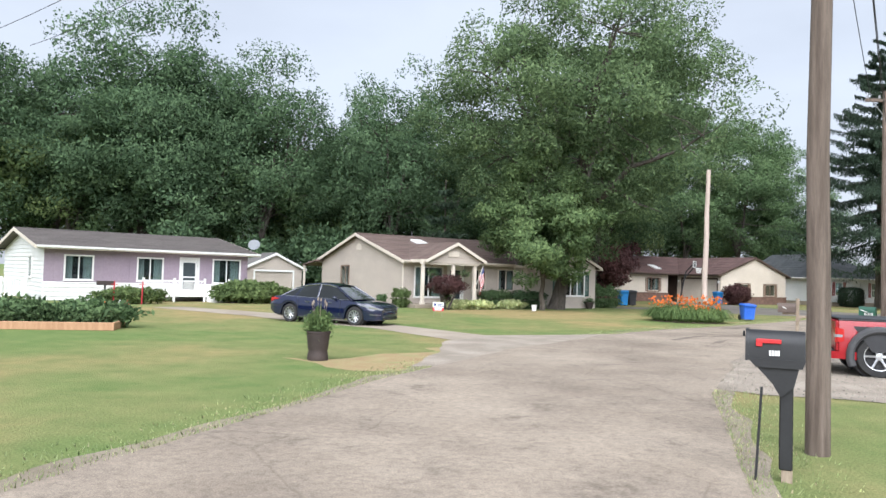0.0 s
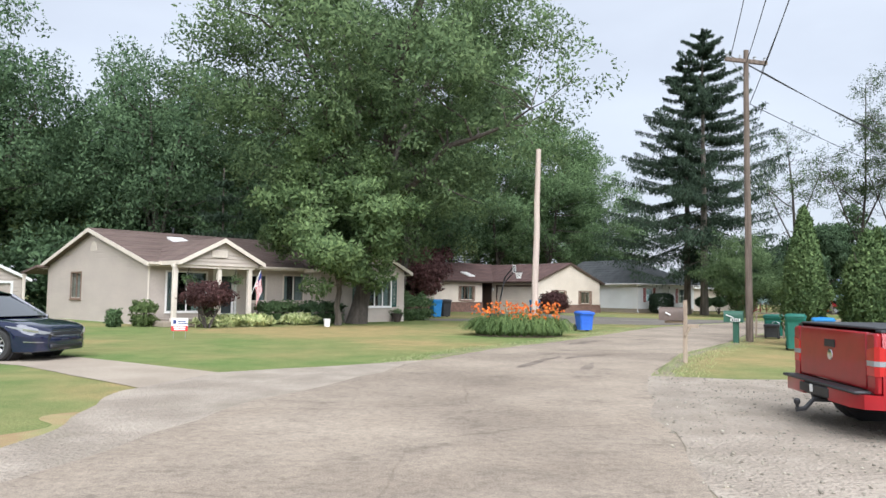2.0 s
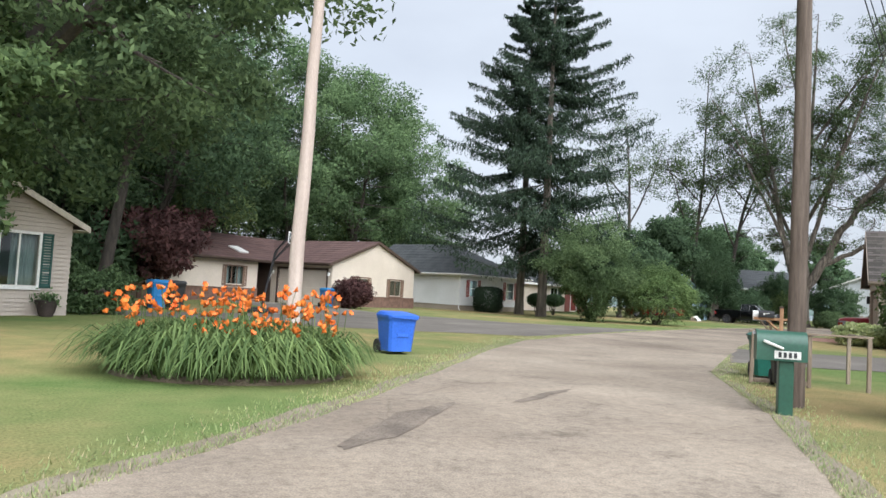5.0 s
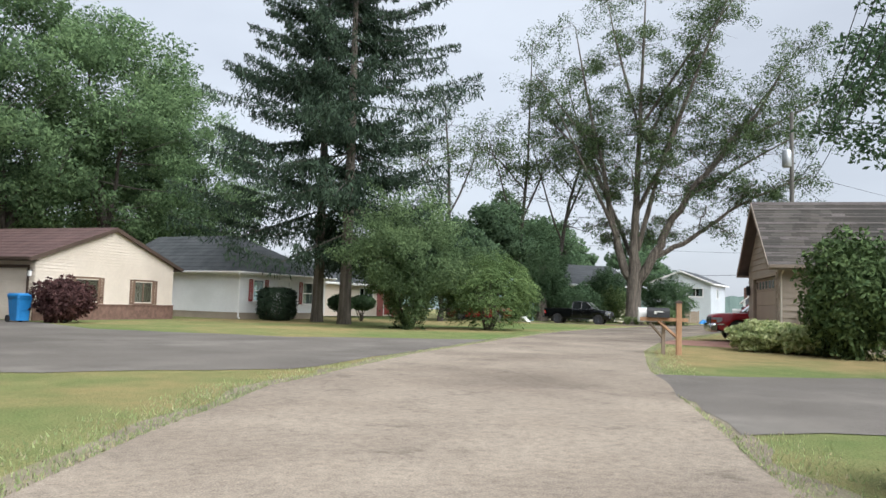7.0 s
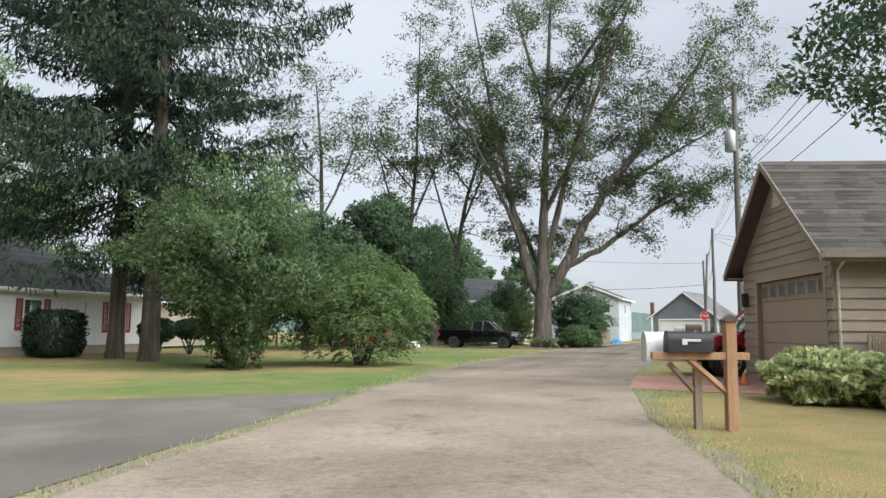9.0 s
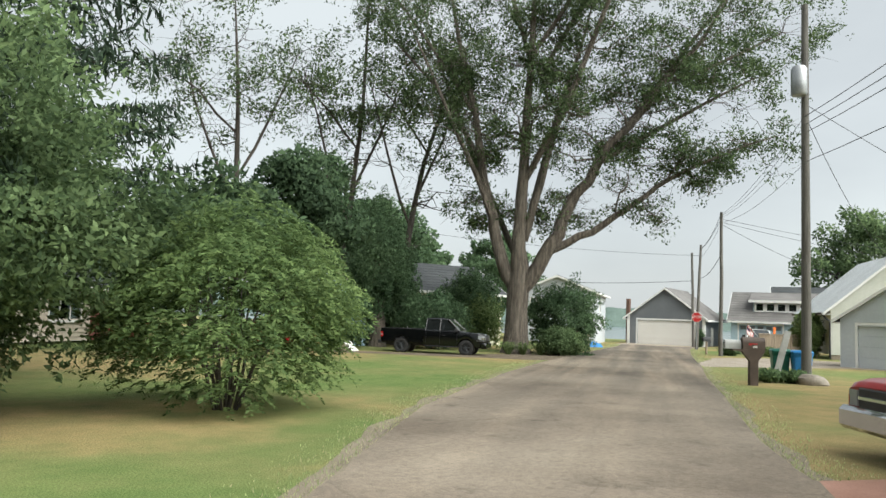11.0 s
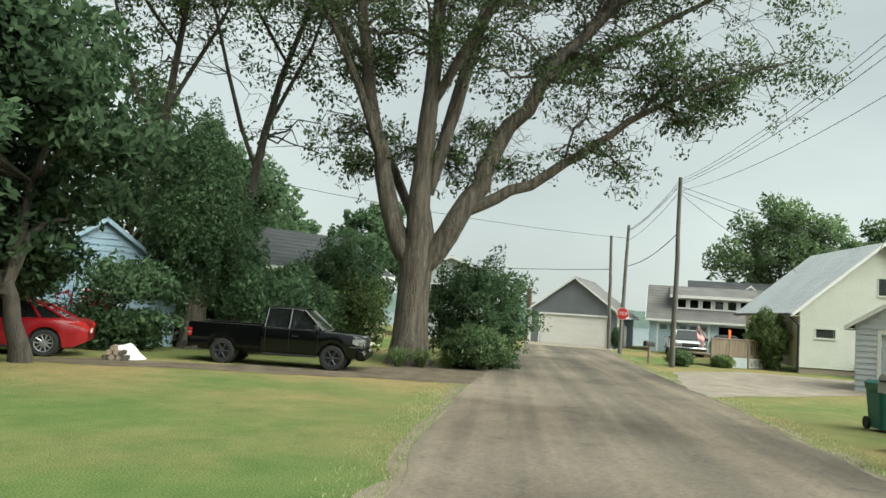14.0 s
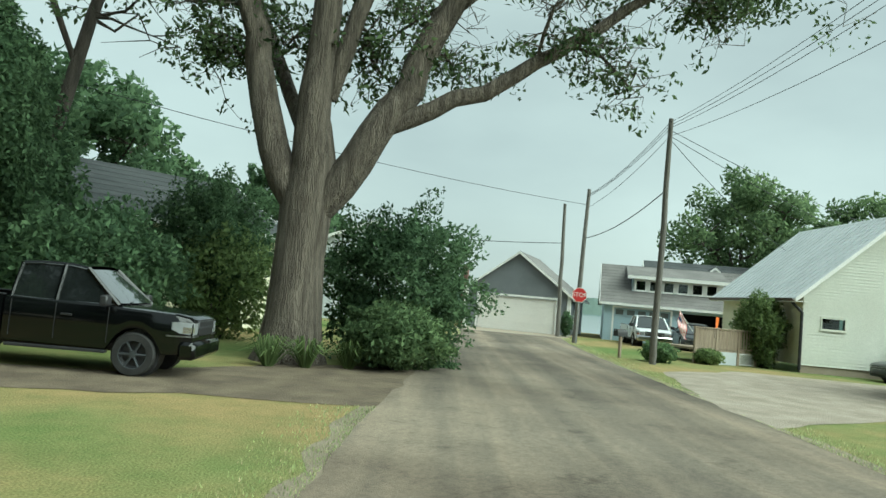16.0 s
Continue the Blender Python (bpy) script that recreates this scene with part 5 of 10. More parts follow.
# added near-black sheet in place of the shade inside the open bay
part("garage_shade_sheet", G().box(4.4, 3.5, 0, 8.2, 3.55, 2.3), M_INDOOR_SHADE, H9, smooth=False)
wall(H9, "wall", (0, 8), (0, 0), 0, E9, P9, M_SIDING_BLUEGREY, [], board=0.18)
wall(H9, "wall", (L9, 0), (L9, 8), 0, E9, P9, M_SIDING_BLUEGREY, [], board=0.18)
gable_roof(H9, 0, L9, 0, 8, E9, P9, "x", M_ROOF_GREY, M_WHITE, over=0.45, rake=0.3)
hd = [(1.85 + 0.84 * i, 2.4 + 0.84 * i, 3.22, 3.78) for i in range(6)]
w, m = wall(H9, "dormer_wall", (1.6, 1.0), (7.0, 1.0), 2.85, 3.98, None, M_WHITE, [(a - 1.6, c - 1.6, z, t) for a, c, z, t in hd], board=0)
for a, c, z, t in hd:
    window(H9, m, a - 1.6, c - 1.6, z, t, M_WHITE, 0, False)
part("dormer_roof", G().prism([(0.6, 3.93), (4.0, 4.72), (4.0, 4.84), (0.6, 4.05)], 1.3, 7.3, "x"), M_ROOF_GREY, H9, smooth=False)
part("dormer_fascia", G().box(1.28, 0.56, 3.88, 7.32, 0.6, 4.08), M_WHITE, H9, smooth=False)
for x in (1.6, 6.9):
    part("dormer_cheek", G().prism([(1.0, 2.85), (3.6, 4.4), (3.6, 4.62), (1.0, 3.98)], x, x + 0.1, "x"), M_SIDING_BLUEGREY, H9, smooth=False)
# fenced deck in front of it
DK = thing("deck", plan_pose(72.9, 63.75, 0.69, -0.72), "weathered grey deck with board panels, balusters and white lattice", "deck")
part("deck_floor", G().box(0, 0, 0.50, 3.6, 2.4, 0.58), M_POST_WOOD, DK, smooth=False)
for x in (0, 0.95, 1.95, 2.75, 3.5):
    part("deck_post", G().box(x, -0.04, 0, x + 0.1, 0.06, 1.42, b=0.008), M_POST_WOOD, DK, smooth=False)
part("hand_rail", G().box(-0.03, -0.06, 1.36, 3.62, 0.08, 1.41, b=0.006), M_POST_WOOD, DK, smooth=False)
part("bottom_rail", G().box(0, -0.02, 0.60, 3.6, 0.04, 0.66), M_POST_WOOD, DK, smooth=False)
for i in range(13):
    part("panel_board", G().box(0.11 + i * 0.142, -0.015, 0.62, 0.11 + i * 0.142 + 0.132, 0.012, 1.35), M_POST_WOOD, DK, smooth=False)
for i in range(12):
    part("baluster", G().box(2.10 + i * 0.125, -0.01, 0.66, 2.14 + i * 0.125, 0.03, 1.36), M_POST_WOOD, DK, smooth=False)
part("skirt_block", G().box(1.15, -0.03, 0, 1.92, 0.02, 0.50), M_SIDING_PALE, DK, "pale grey skirting panel", smooth=False)
lat = part("lattice", G().box(2.05, 0.0, 0.03, 2.75, 0.02, 0.08).box(2.05, 0, 0.44, 2.75, 0.02, 0.49).box(2.05, 0, 0.07, 2.09, 0.02, 0.45).box(2.71, 0, 0.07, 2.75, 0.02, 0.45), M_WHITE, DK, "white lattice skirt", smooth=False)
for sgn in (1, -1):
    for i in range(-3, 6):
        a = 2.08 + i * 0.12
        lo, hi = max(a, 2.06), min(a + 0.36, 2.74)
        if hi - lo < 0.06:
            continue
        z0_, z1_ = 0.08 + (lo - a), 0.08 + (hi - a)
        ends = [(lo, z0_), (hi, z1_)] if sgn > 0 else [(lo, 0.52 - z0_), (hi, 0.52 - z1_)]
        part("lattice_slat", G().tube([(x, 0.01 + 0.006 * sgn, z) for x, z in ends], 0.014, 4), M_WHITE, lat, smooth=False)

# pale yellow house behind the pickup
H10 = thing("house", plan_pose(53.4, 78.4, 0.97, -0.24), "pale yellow house with dark grey roof behind shrubs", "house", "houses")
w, m = wall(H10, "wall", (0, 0), (9.5, 0), 0, 3.3, None, M_SIDING_YELLOW, [(2, 3.2, 1, 2.1), (6, 7.2, 1, 2.1)], board=0.2)
for a in (2, 6):
    window(H10, m, a, a + 1.2, 1, 2.1, M_WHITE, 1, True)
wall(H10, "wall", (9.5, 0), (9.5, 7), 0, 3.3, 5.0, M_SIDING_YELLOW, [], board=0.2)
wall(H10, "wall", (0, 7), (0, 0), 0, 3.3, 5.0, M_SIDING_YELLOW, [], board=0.2)
gable_roof(H10, 0, 9.5, 0, 7, 3.3, 5.0, "x", M_ROOF_DARK, M_WHITE, over=0.4, rake=0.3)

# pale two-storey lake house
H11 = thing("house", plan_pose(74.2, 83.6, 0.44, -0.9), "pale grey two-storey house with shallow gable", "house", "houses")
w, m = wall(H11, "wall", (0, 0), (6.0, 0), 0, 4.1, 5.3, M_SIDING_PALE, [(0.8, 2.6, 2.7, 3.5), (3.8, 5.2, 2.7, 3.5)], board=0.2)
for a, c in ((0.8, 2.6), (3.8, 5.2)):
    window(H11, m, a, c, 2.7, 3.5, M_WHITE, 3 if a < 2 else 1, True)
wall(H11, "wall", (6.0, 0), (6.0, 8), 0, 4.1, None, M_SIDING_PALE, [(3, 4, 2.6, 3.5)], board=0.2)
mr, _ = wall_frame((6.0, 0), (6.0, 8))
window(H11, mr, 3, 4, 2.6, 3.5, M_WHITE, 1, True)
wall(H11, "wall", (0, 8), (0, 0), 0, 4.1, None, M_SIDING_PALE, [], board=0)
gable_roof(H11, 0, 6.0, 0, 8, 4.1, 5.3, "y", M_ROOF_DARK, M_WHITE, over=0.4, rake=0.3)

# bright blue cottage behind the hedge
H12 = thing("cottage", plan_pose(47.3, 78.4, 0.80, -0.60), "bright blue lapped cottage with white trim", "cottage")
w, m = wall(H12, "wall", (0, 0), (4.6, 0), 0, 2.3, 4.0, M_SIDING_BLUE, [(1.8, 2.8, 0.9, 1.7)], board=0.2)
window(H12, m, 1.8, 2.8, 0.9, 1.7, M_WHITE, 1, True)
wall(H12, "wall", (4.6, 0), (4.6, 4), 0, 2.3, None, M_SIDING_BLUE, [], board=0.2)
wall(H12, "wall", (0, 4), (0, 0), 0, 2.3, None, M_SIDING_BLUE, [], board=0.2)
gable_roof(H12, 0, 4.6, 0, 4, 2.3, 4.0, "y", M_ROOF_GREY, M_SIDING_BLUE, over=0.25, rake=0.2)

# dark-roofed house showing over the lake house, and a white store beside it
H13 = thing("house", plan_pose(93.5, 70.5, 0.30, -0.954), "far house with dark shingle roof and small gable", "house", "houses")
wall(H13, "wall", (0, 0), (9.0, 0), 0, 3.6, None, M_SIDING_PALE, [], board=0.2)
wall(H13, "wall", (0, 6), (0, 0), 0, 3.6, 5.5, M_SIDING_PALE, [], board=0.2)
wall(H13, "wall", (9.0, 0), (9.0, 6), 0, 3.6, 5.5, M_SIDING_PALE, [], board=0.2)
gable_roof(H13, 0, 9.0, 0, 6, 3.6, 5.5, "x", M_ROOF_DARK, M_WHITE, over=0.4, rake=0.3)
wall(H13, "dormer_wall", (3.2, 0.3), (5.2, 0.3), 3.7, 4.3, 5.2, M_SIDING_WHITE, [], board=0)
gable_roof(H13, 3.2, 5.2, 0.3, 3.2, 4.3, 5.2, "y", M_ROOF_DARK, M_WHITE, over=0.2, rake=0.15)
ST13 = thing("storage_box", pose(88.6, 74.4, 0, 0, 0, -20), "white plastic storage cupboard by the water", "cupboard")
part("body", G().box(-0.5, -0.35, 0, 0.5, 0.35, 1.5, b=0.04), M_WHITE_BLOCK, ST13)
part("lid", G().prism([(-0.54, 1.5), (0.54, 1.5), (0.0, 1.72)], -0.38, 0.38, "y"), M_WHITE_BLOCK, ST13, smooth=False)
for sx in (-0.25, 0.25):
    part("door", G().box(sx - 0.23, -0.375, 0.08, sx + 0.23, -0.352, 1.44, b=0.008), M_WHITE, ST13, smooth=False)

# grey lattice panel leaning on the garage wall
TR = thing("trellis", plan_pose(32.98, 42.36, 0.69, -0.72), "weathered grey lattice panel leaning on the garage", "trellis")
part("frame", G().box(0, -0.12, 0, 0.05, -0.08, 1.15).box(0.5, -0.12, 0, 0.55, -0.08, 1.15).box(0.05, -0.12, 1.1, 0.5, -0.08, 1.15).box(0.05, -0.12, 0.05, 0.5, -0.08, 0.1), M_POST_WOOD, TR, smooth=False)
for i in range(9):
    part("slat", G().box(0.085 + 0.047 * i, -0.115, 0.1, 0.11 + 0.047 * i, -0.095, 1.1), M_POST_WOOD, TR, smooth=False)

# ---- trees and shrubs ----


def leaf_mesh(name, centers, size, mat, width=0.55, hang=0.0, out=None, rng=None, bulge=None):
    """Many small pointed leaves as one mesh. hang: pull of the tips downwards; bulge: the clump's outward direction, for soft shading."""
    rng = rng or np.random.default_rng(1)
    n = len(centers)
    d = rng.normal(size=(n, 3))
    d[:, 2] -= hang
    if out is not None:
        d += out
    d /= np.linalg.norm(d, axis=1)[:, None] + 1e-9
    s = np.cross(d, rng.normal(size=(n, 3)))
    s /= np.linalg.norm(s, axis=1)[:, None] + 1e-9
    nrm = np.cross(d, s)
    ln = (size * rng.uniform(0.6, 1.35, n))[:, None]
    if bulge is not None:
        flip = np.where((nrm * bulge).sum(1) > 0, -1.0, 1.0)[:, None]
        s, nrm = s * flip, nrm * flip
    v = np.empty((n, 4, 3))
    v[:, 0] = centers - d * ln * 0.62
    v[:, 1] = centers + s * ln * width * 0.5 + nrm * ln * 0.10
    v[:, 2] = centers + d * ln * 0.62
    v[:, 3] = centers - s * ln * width * 0.5 + nrm * ln * 0.10
    me = bpy.data.meshes.new(name)
    me.vertices.add(4 * n)
    me.vertices.foreach_set("co", v.reshape(-1).astype(np.float32))
    me.loops.add(4 * n)
    me.loops.foreach_set("vertex_index", np.arange(4 * n, dtype=np.int32))
    me.polygons.add(n)
    me.polygons.foreach_set("loop_start", np.arange(0, 4 * n, 4, dtype=np.int32))
    me.materials.append(mat)
    me.update(calc_edges=True)
    if bulge is not None:
        soft = -nrm * 0.36 + bulge / (np.linalg.norm(bulge, axis=1)[:, None] + 1e-9)
        soft /= np.linalg.norm(soft, axis=1)[:, None] + 1e-9
        me.polygons.foreach_set("use_smooth", np.ones(n, bool))
        me.normals_split_custom_set(np.repeat(soft, 4, axis=0).astype(np.float32))
    return me


def leaf_part(name, centers, size, mat, parent, label="", **kw):
    ob = new(name, leaf_mesh(name, centers, size, mat, **kw))
    ob.parent = parent
    return tagged(ob, label)


def wander(p0, p1, k, amp, rng):
    """A slightly crooked line of k + 1 points."""
    p0, p1 = np.array(p0, float), np.array(p1, float)
    pts = [p0 + (p1 - p0) * i / k for i in range(k + 1)]
    for i in range(1, k):
        pts[i] = pts[i] + rng.normal(size=3) * amp
    return pts


def deciduous(name, x, y, h, r, z0, trunk, leaves, size, mat, label, seed, bark=None, clumps=70, fill=0.35, lean=(0, 0), ry=None, group="", clump_r=0.2, trunk_label="", foot=1.0, gaps=-2.0):
    """A broad-leaved tree: crooked trunk, limbs to clumps of small leaves with gaps between; gaps: how much is left open."""
    rng = np.random.default_rng(seed)
    ry = ry or r
    tree = thing(name, pose(x, y, 0), label, "tree", group)
    g = G()
    fork = max(z0 * 0.9, h * 0.22)
    tp = wander((0, 0, -0.1), (lean[0] * 0.4, lean[1] * 0.4, fork), 4, trunk * 0.25, rng)
    g.tube(tp, [trunk * 1.45, trunk * 1.08, trunk * 0.95, trunk * 0.88, trunk * 0.8], 10)
    cz, hz = (h + z0) / 2, (h - z0) / 2
    dirs = rng.normal(size=(clumps, 3))
    dirs /= np.linalg.norm(dirs, axis=1)[:, None]
    rad = rng.uniform(fill, 1.0, clumps) ** 0.6
    lump = np.array([1 + 0.30 * noise.noise((d[0] * 1.7 + seed, d[1] * 1.7, d[2] * 1.7)) for d in dirs])
    cen = np.stack([lean[0] + dirs[:, 0] * r * rad * lump, lean[1] + dirs[:, 1] * ry * rad * lump, cz + dirs[:, 2] * hz * rad * lump], 1)
    cen[:, :2] *= np.clip(0.62 + 0.5 * np.sqrt(np.clip((h - cen[:, 2]) / (h - z0), 0, 1)), 0, 1.08)[:, None]
    cen[:, :2] *= (foot + (1 - foot) * np.clip((cen[:, 2] - z0) / (0.45 * (h - z0)), 0, 1))[:, None]
    top = np.array(tp[-1])
    n_limb = max(4, clumps // 14)
    ends = cen[rng.permutation(clumps)[:n_limb]]
    limbs = []
    for e in ends:
        mid = top + (e - top) * 0.5 + np.array([0, 0, 0.12 * np.linalg.norm(e - top)])
        lp = [top - np.array([0, 0, 0.3]), *wander(top + (mid - top) * 0.35, mid, 2, 0.15, rng)[0:2], *wander(mid, e, 3, 0.2, rng)]
        rr = np.linspace(trunk * 0.62, trunk * 0.10, len(lp))
        g.tube(lp, list(rr), 7)
        limbs += [(p, q) for p, q in zip(lp[1:], rr[1:])]
    lpos = np.array([p for p, _ in limbs])
    for e in cen:
        j = int(np.argmin(np.linalg.norm(lpos - e, axis=1) + 0.6 * np.maximum(0, lpos[:, 2] - e[2])))
        q = min(limbs[j][1] * 0.7, trunk * 0.2)
        g.tube(wander(lpos[j], e, 3, 0.12, rng), [q, q * 0.75, q * 0.5, q * 0.22], 5, caps=False)
    part("trunk", g, bark or M_BARK, tree, trunk_label)
    w = rng.uniform(0.5, 1.5, clumps)
    cnt = (w / w.sum() * leaves).astype(int)
    pts, outs, whole = [], [], []
    base = clump_r * (r + ry + hz) / 3
    for e, k, ww in zip(cen, cnt, w):
        rc = base * (0.7 + 0.5 * ww)
        q = rng.normal(size=(k, 3))
        q /= np.linalg.norm(q, axis=1)[:, None] + 1e-9
        q *= (rng.uniform(0.15, 1, k) ** 0.5 * rc)[:, None]
        q[:, 2] *= 0.62
        q += 0.16 * rc * np.sin(q[:, [1, 2, 0]] * 5.0 / rc + seed)
        pts.append(e + q)
        outs.append(q / rc)
        whole.append(np.tile((e - (lean[0], lean[1], cz)) / (r, ry, hz) * 0.55, (k, 1)) + q / rc + (0, 0, 0.35))
    pts, outs, whole = np.concatenate(pts), np.concatenate(outs), np.concatenate(whole)
    if gaps > -2:
        keep = np.array([noise.noise((p[0] * 0.42 + seed, p[1] * 0.42, p[2] * 0.62)) > gaps * min(1.0, (h - p[2]) / h * 0.6 + 0.7) for p in pts])
        pts, outs, whole = pts[keep], outs[keep], whole[keep]
    leaf_part("crown", pts, size, mat, tree, hang=0.25, out=outs * 0.7, rng=rng, bulge=whole)
    return tree


def shrub(name, x, y, rx, ry, h, leaves, size, mat, label, seed, z0=0.0, category="shrub", hang=0.15, width=0.55, rz=0, boxy=0.0, group="", lumps=0.42, waist=1.0, cone=0.0, holes=0.0):
    """waist: how narrow the foot is; cone: how far it tapers to the top; holes: how many gaps there are in the leaves."""
    leaves, size = int(leaves * 1.35), size * 0.84
    rng = np.random.default_rng(seed)
    s = thing(name, pose(x, y, 0, 0, 0, rz), label, category, group)
    g = G()
    for i in range(7):
        a = rng.uniform(0, 6.28)
        e = (0.55 * rx * math.cos(a), 0.55 * ry * math.sin(a), h * rng.uniform(0.5, 0.8))
        g.tube(wander((0.1 * e[0], 0.1 * e[1], -0.03), e, 3, 0.04, rng), [0.035, 0.028, 0.02, 0.008], 5)
    part("stem_wood", g, M_BARK_DARK, s)
    d = rng.normal(size=(leaves, 3))
    d /= np.linalg.norm(d, axis=1)[:, None]
    if boxy:
        d = d * (1 - boxy) + np.sign(d) * np.abs(d) ** 0.35 * boxy
    lump = np.array([1 + lumps * noise.noise((q[0] * 2.4 + seed * 3.1, q[1] * 2.4, q[2] * 2.4)) + lumps * 0.6 * noise.noise((q[0] * 6 + seed, q[1] * 6, q[2] * 6)) for q in d])
    rad = (rng.uniform(0.12, 1, leaves) ** 0.33) * lump
    c = np.stack([d[:, 0] * rx * rad, d[:, 1] * ry * rad, z0 + (h - z0) * (0.5 + 0.5 * d[:, 2] * rad)], 1)
    c[:, 2] = np.maximum(c[:, 2], 0.03)
    up = np.clip((c[:, 2] - z0) / (h - z0), 0, 1)
    c[:, :2] *= (np.minimum(1, waist + (1 - waist) * up * 2.2) * (1 - cone * up))[:, None]
    if holes:
        keep = np.array([noise.noise((q[0] * 1.3 + seed, q[1] * 1.3, q[2] * 1.3)) > -0.5 + holes + 0.35 * (0.5 - u) for q, u in zip(c, up)])
        c, d = c[keep], d[keep]
    leaf_part("foliage", c, size, mat, s, hang=hang, out=d * 0.8, width=width, rng=rng, bulge=d * 0.8 + rng.normal(size=d.shape) * 0.35)
    return s


def frond_bush(name, x, y, r, h, fronds, label, seed):
    """A many-stemmed bush whose compound leaves lie in layers, each a drooping rib with paired leaflets."""
    rng = np.random.default_rng(seed)
    s = thing(name, pose(x, y, 0), label, "shrub")
    g = G()
    pts, dirs, ups = [], [], []
    for i in range(13):
        a = rng.uniform(0, 6.283)
        e = (0.75 * r * math.cos(a) * rng.uniform(0.4, 1), 0.75 * r * math.sin(a) * rng.uniform(0.4, 1), h * rng.uniform(0.5, 0.85))
        g.tube(wander((0.2 * e[0], 0.2 * e[1], -0.03), e, 4, 0.06, rng), [0.032, 0.028, 0.022, 0.015, 0.008], 5)
    part("stem_wood", g, M_BARK_DARK, s)
    for i in range(fronds * 6):
        v = rng.normal(size=3)
        v[2] = abs(v[2]) * 1.3 - 0.65
        v /= np.linalg.norm(v)
        q = rng.uniform(0.35, 1.0) ** 0.4 * (1 + 0.30 * noise.noise((v[0] * 2.2 + seed, v[1] * 2.2, v[2] * 2.2)))
        p0 = np.array([v[0] * r * q, v[1] * r * q, h * 0.46 + v[2] * h * 0.52 * q])
        if p0[2] < 0.12:
            continue
        a = math.atan2(v[1], v[0]) + rng.normal() * 0.7
        flat = np.array([math.cos(a), math.sin(a), 0])
        side = np.array([-flat[1], flat[0], 0])
        ln = rng.uniform(0.22, 0.40)
        for k in range(9):
            t = k / 8
            p = p0 + flat * ln * t + np.array([0, 0, 0.10 * t - 0.30 * t * t]) * (ln / 0.4)
            for sg in ((-1, 1) if k < 8 else (0,)):
                dv = side * sg * 0.9 + flat * 0.45 - np.array([0, 0, 0.30]) + rng.normal(size=3) * 0.25
                dv /= np.linalg.norm(dv)
                pts.append(p + dv * 0.042)
                dirs.append(dv * 5)
                ups.append(np.array([v[0] * 0.5, v[1] * 0.5, 0.9 + v[2] * 0.4]))
    leaf_part("foliage", np.array(pts), 0.078, M_LEAF_FROND, s, width=0.42, out=np.array(dirs), rng=rng, bulge=np.array(ups))
    return s


def spruce(name, x, y, h, r, z0, trunk, label, seed, sprays=300):
    rng = np.random.default_rng(seed)
    t = thing(name, pose(x, y, 0), label, "tree", "tall spruces")
    g = G()
    g.tube([(0, 0, -0.1), (0.02, 0, 1.0), (0.05, 0.03, h * 0.4), (0.0, 0.05, h * 0.75), (0, 0, h)], [trunk * 1.25, trunk, trunk * 0.72, trunk * 0.35, 0.03], 10)
    part("trunk", g, M_BARK, t, "grey-brown scaly trunk, bare near the ground")
    gb = G()
    pts, outs = [], []
    z = z0
    while z < h - 0.3:
        k = (z - z0) / (h - z0)
        ln = r * (1 - k) ** 0.72 * (0.55 + 0.45 * min(1, 0.35 + k * 6))
        for i in range(8):
            a = rng.uniform(0, 6.283)
            l = ln * rng.uniform(0.6, 1.12) + 0.2
            dz = -0.28 * (1 - k) + 0.25 * k
            tip = np.array([math.cos(a) * l, math.sin(a) * l, z + dz * l + 0.15 * l])
            mid = np.array([math.cos(a) * l * 0.55, math.sin(a) * l * 0.55, z + dz * l * 0.85])
            p0 = np.array([0, 0, z + 0.15])
            gb.tube([p0, mid, tip], [0.035 * (1 - k) + 0.012, 0.02, 0.006], 4, caps=False)
            n = int(sprays * 1.75 * (0.3 + l / r))
            u = rng.uniform(0.12, 1.0, n)
            q = np.where((u < 0.55)[:, None], p0 + (mid - p0) * (u / 0.55)[:, None], mid + (tip - mid) * ((u - 0.55) / 0.45)[:, None])
            side = np.array([-math.sin(a), math.cos(a), 0])
            q = q + side * (rng.normal(size=n) * 0.10 * l * (1.05 - u * 0.75))[:, None]
            drop = rng.uniform(0, 1, n) ** 2.2 * (0.72 * (1 - k) + 0.10)
            q[:, 2] -= drop
            pts.append(q)
            outs.append(np.tile(np.array([math.cos(a) * 0.45, math.sin(a) * 0.45, -0.85]), (n, 1)))
        z += 0.74 + 0.62 * (1 - k)
    tagged(part("bough_wood", gb, M_BARK_DARK, t), kind="stuff")
    leaf_part("needles", np.concatenate(pts), 0.24, M_LEAF_NEEDLE, t, width=0.24, hang=0.7, out=np.concatenate(outs), rng=rng)
    return t


# woodland behind the houses: four trees, copied
WOOD = []
for i, (h, r, mat_, sd) in enumerate(((17.5, 5.6, M_LEAF_DARK, 11), (15.5, 5.0, M_LEAF_MID, 12), (18.5, 6.2, M_LEAF_DARK, 13), (13.0, 4.6, M_LEAF_LIGHT, 14))):
    WOOD.append((h, deciduous("woodland_tree", (-34, -14, -27, -20)[i], (46, 58, 50, 57)[i], h, r, 2.6, 0.26, 34000, 0.205, mat_, "tall dense broad-leaved woodland tree behind the houses", sd, M_BARK_DARK, 64, 0.3, group="woodland trees", clump_r=0.26, gaps=-0.22)))
rngw = np.random.default_rng(5)
SPOTS = []
for i in range(24):
    t = i / 23
    SPOTS.append((-42 + 48 * t + rngw.uniform(-1.5, 1.5), 39 + 27 * t + rngw.uniform(-2, 2) + (5 if i % 2 else 0)))
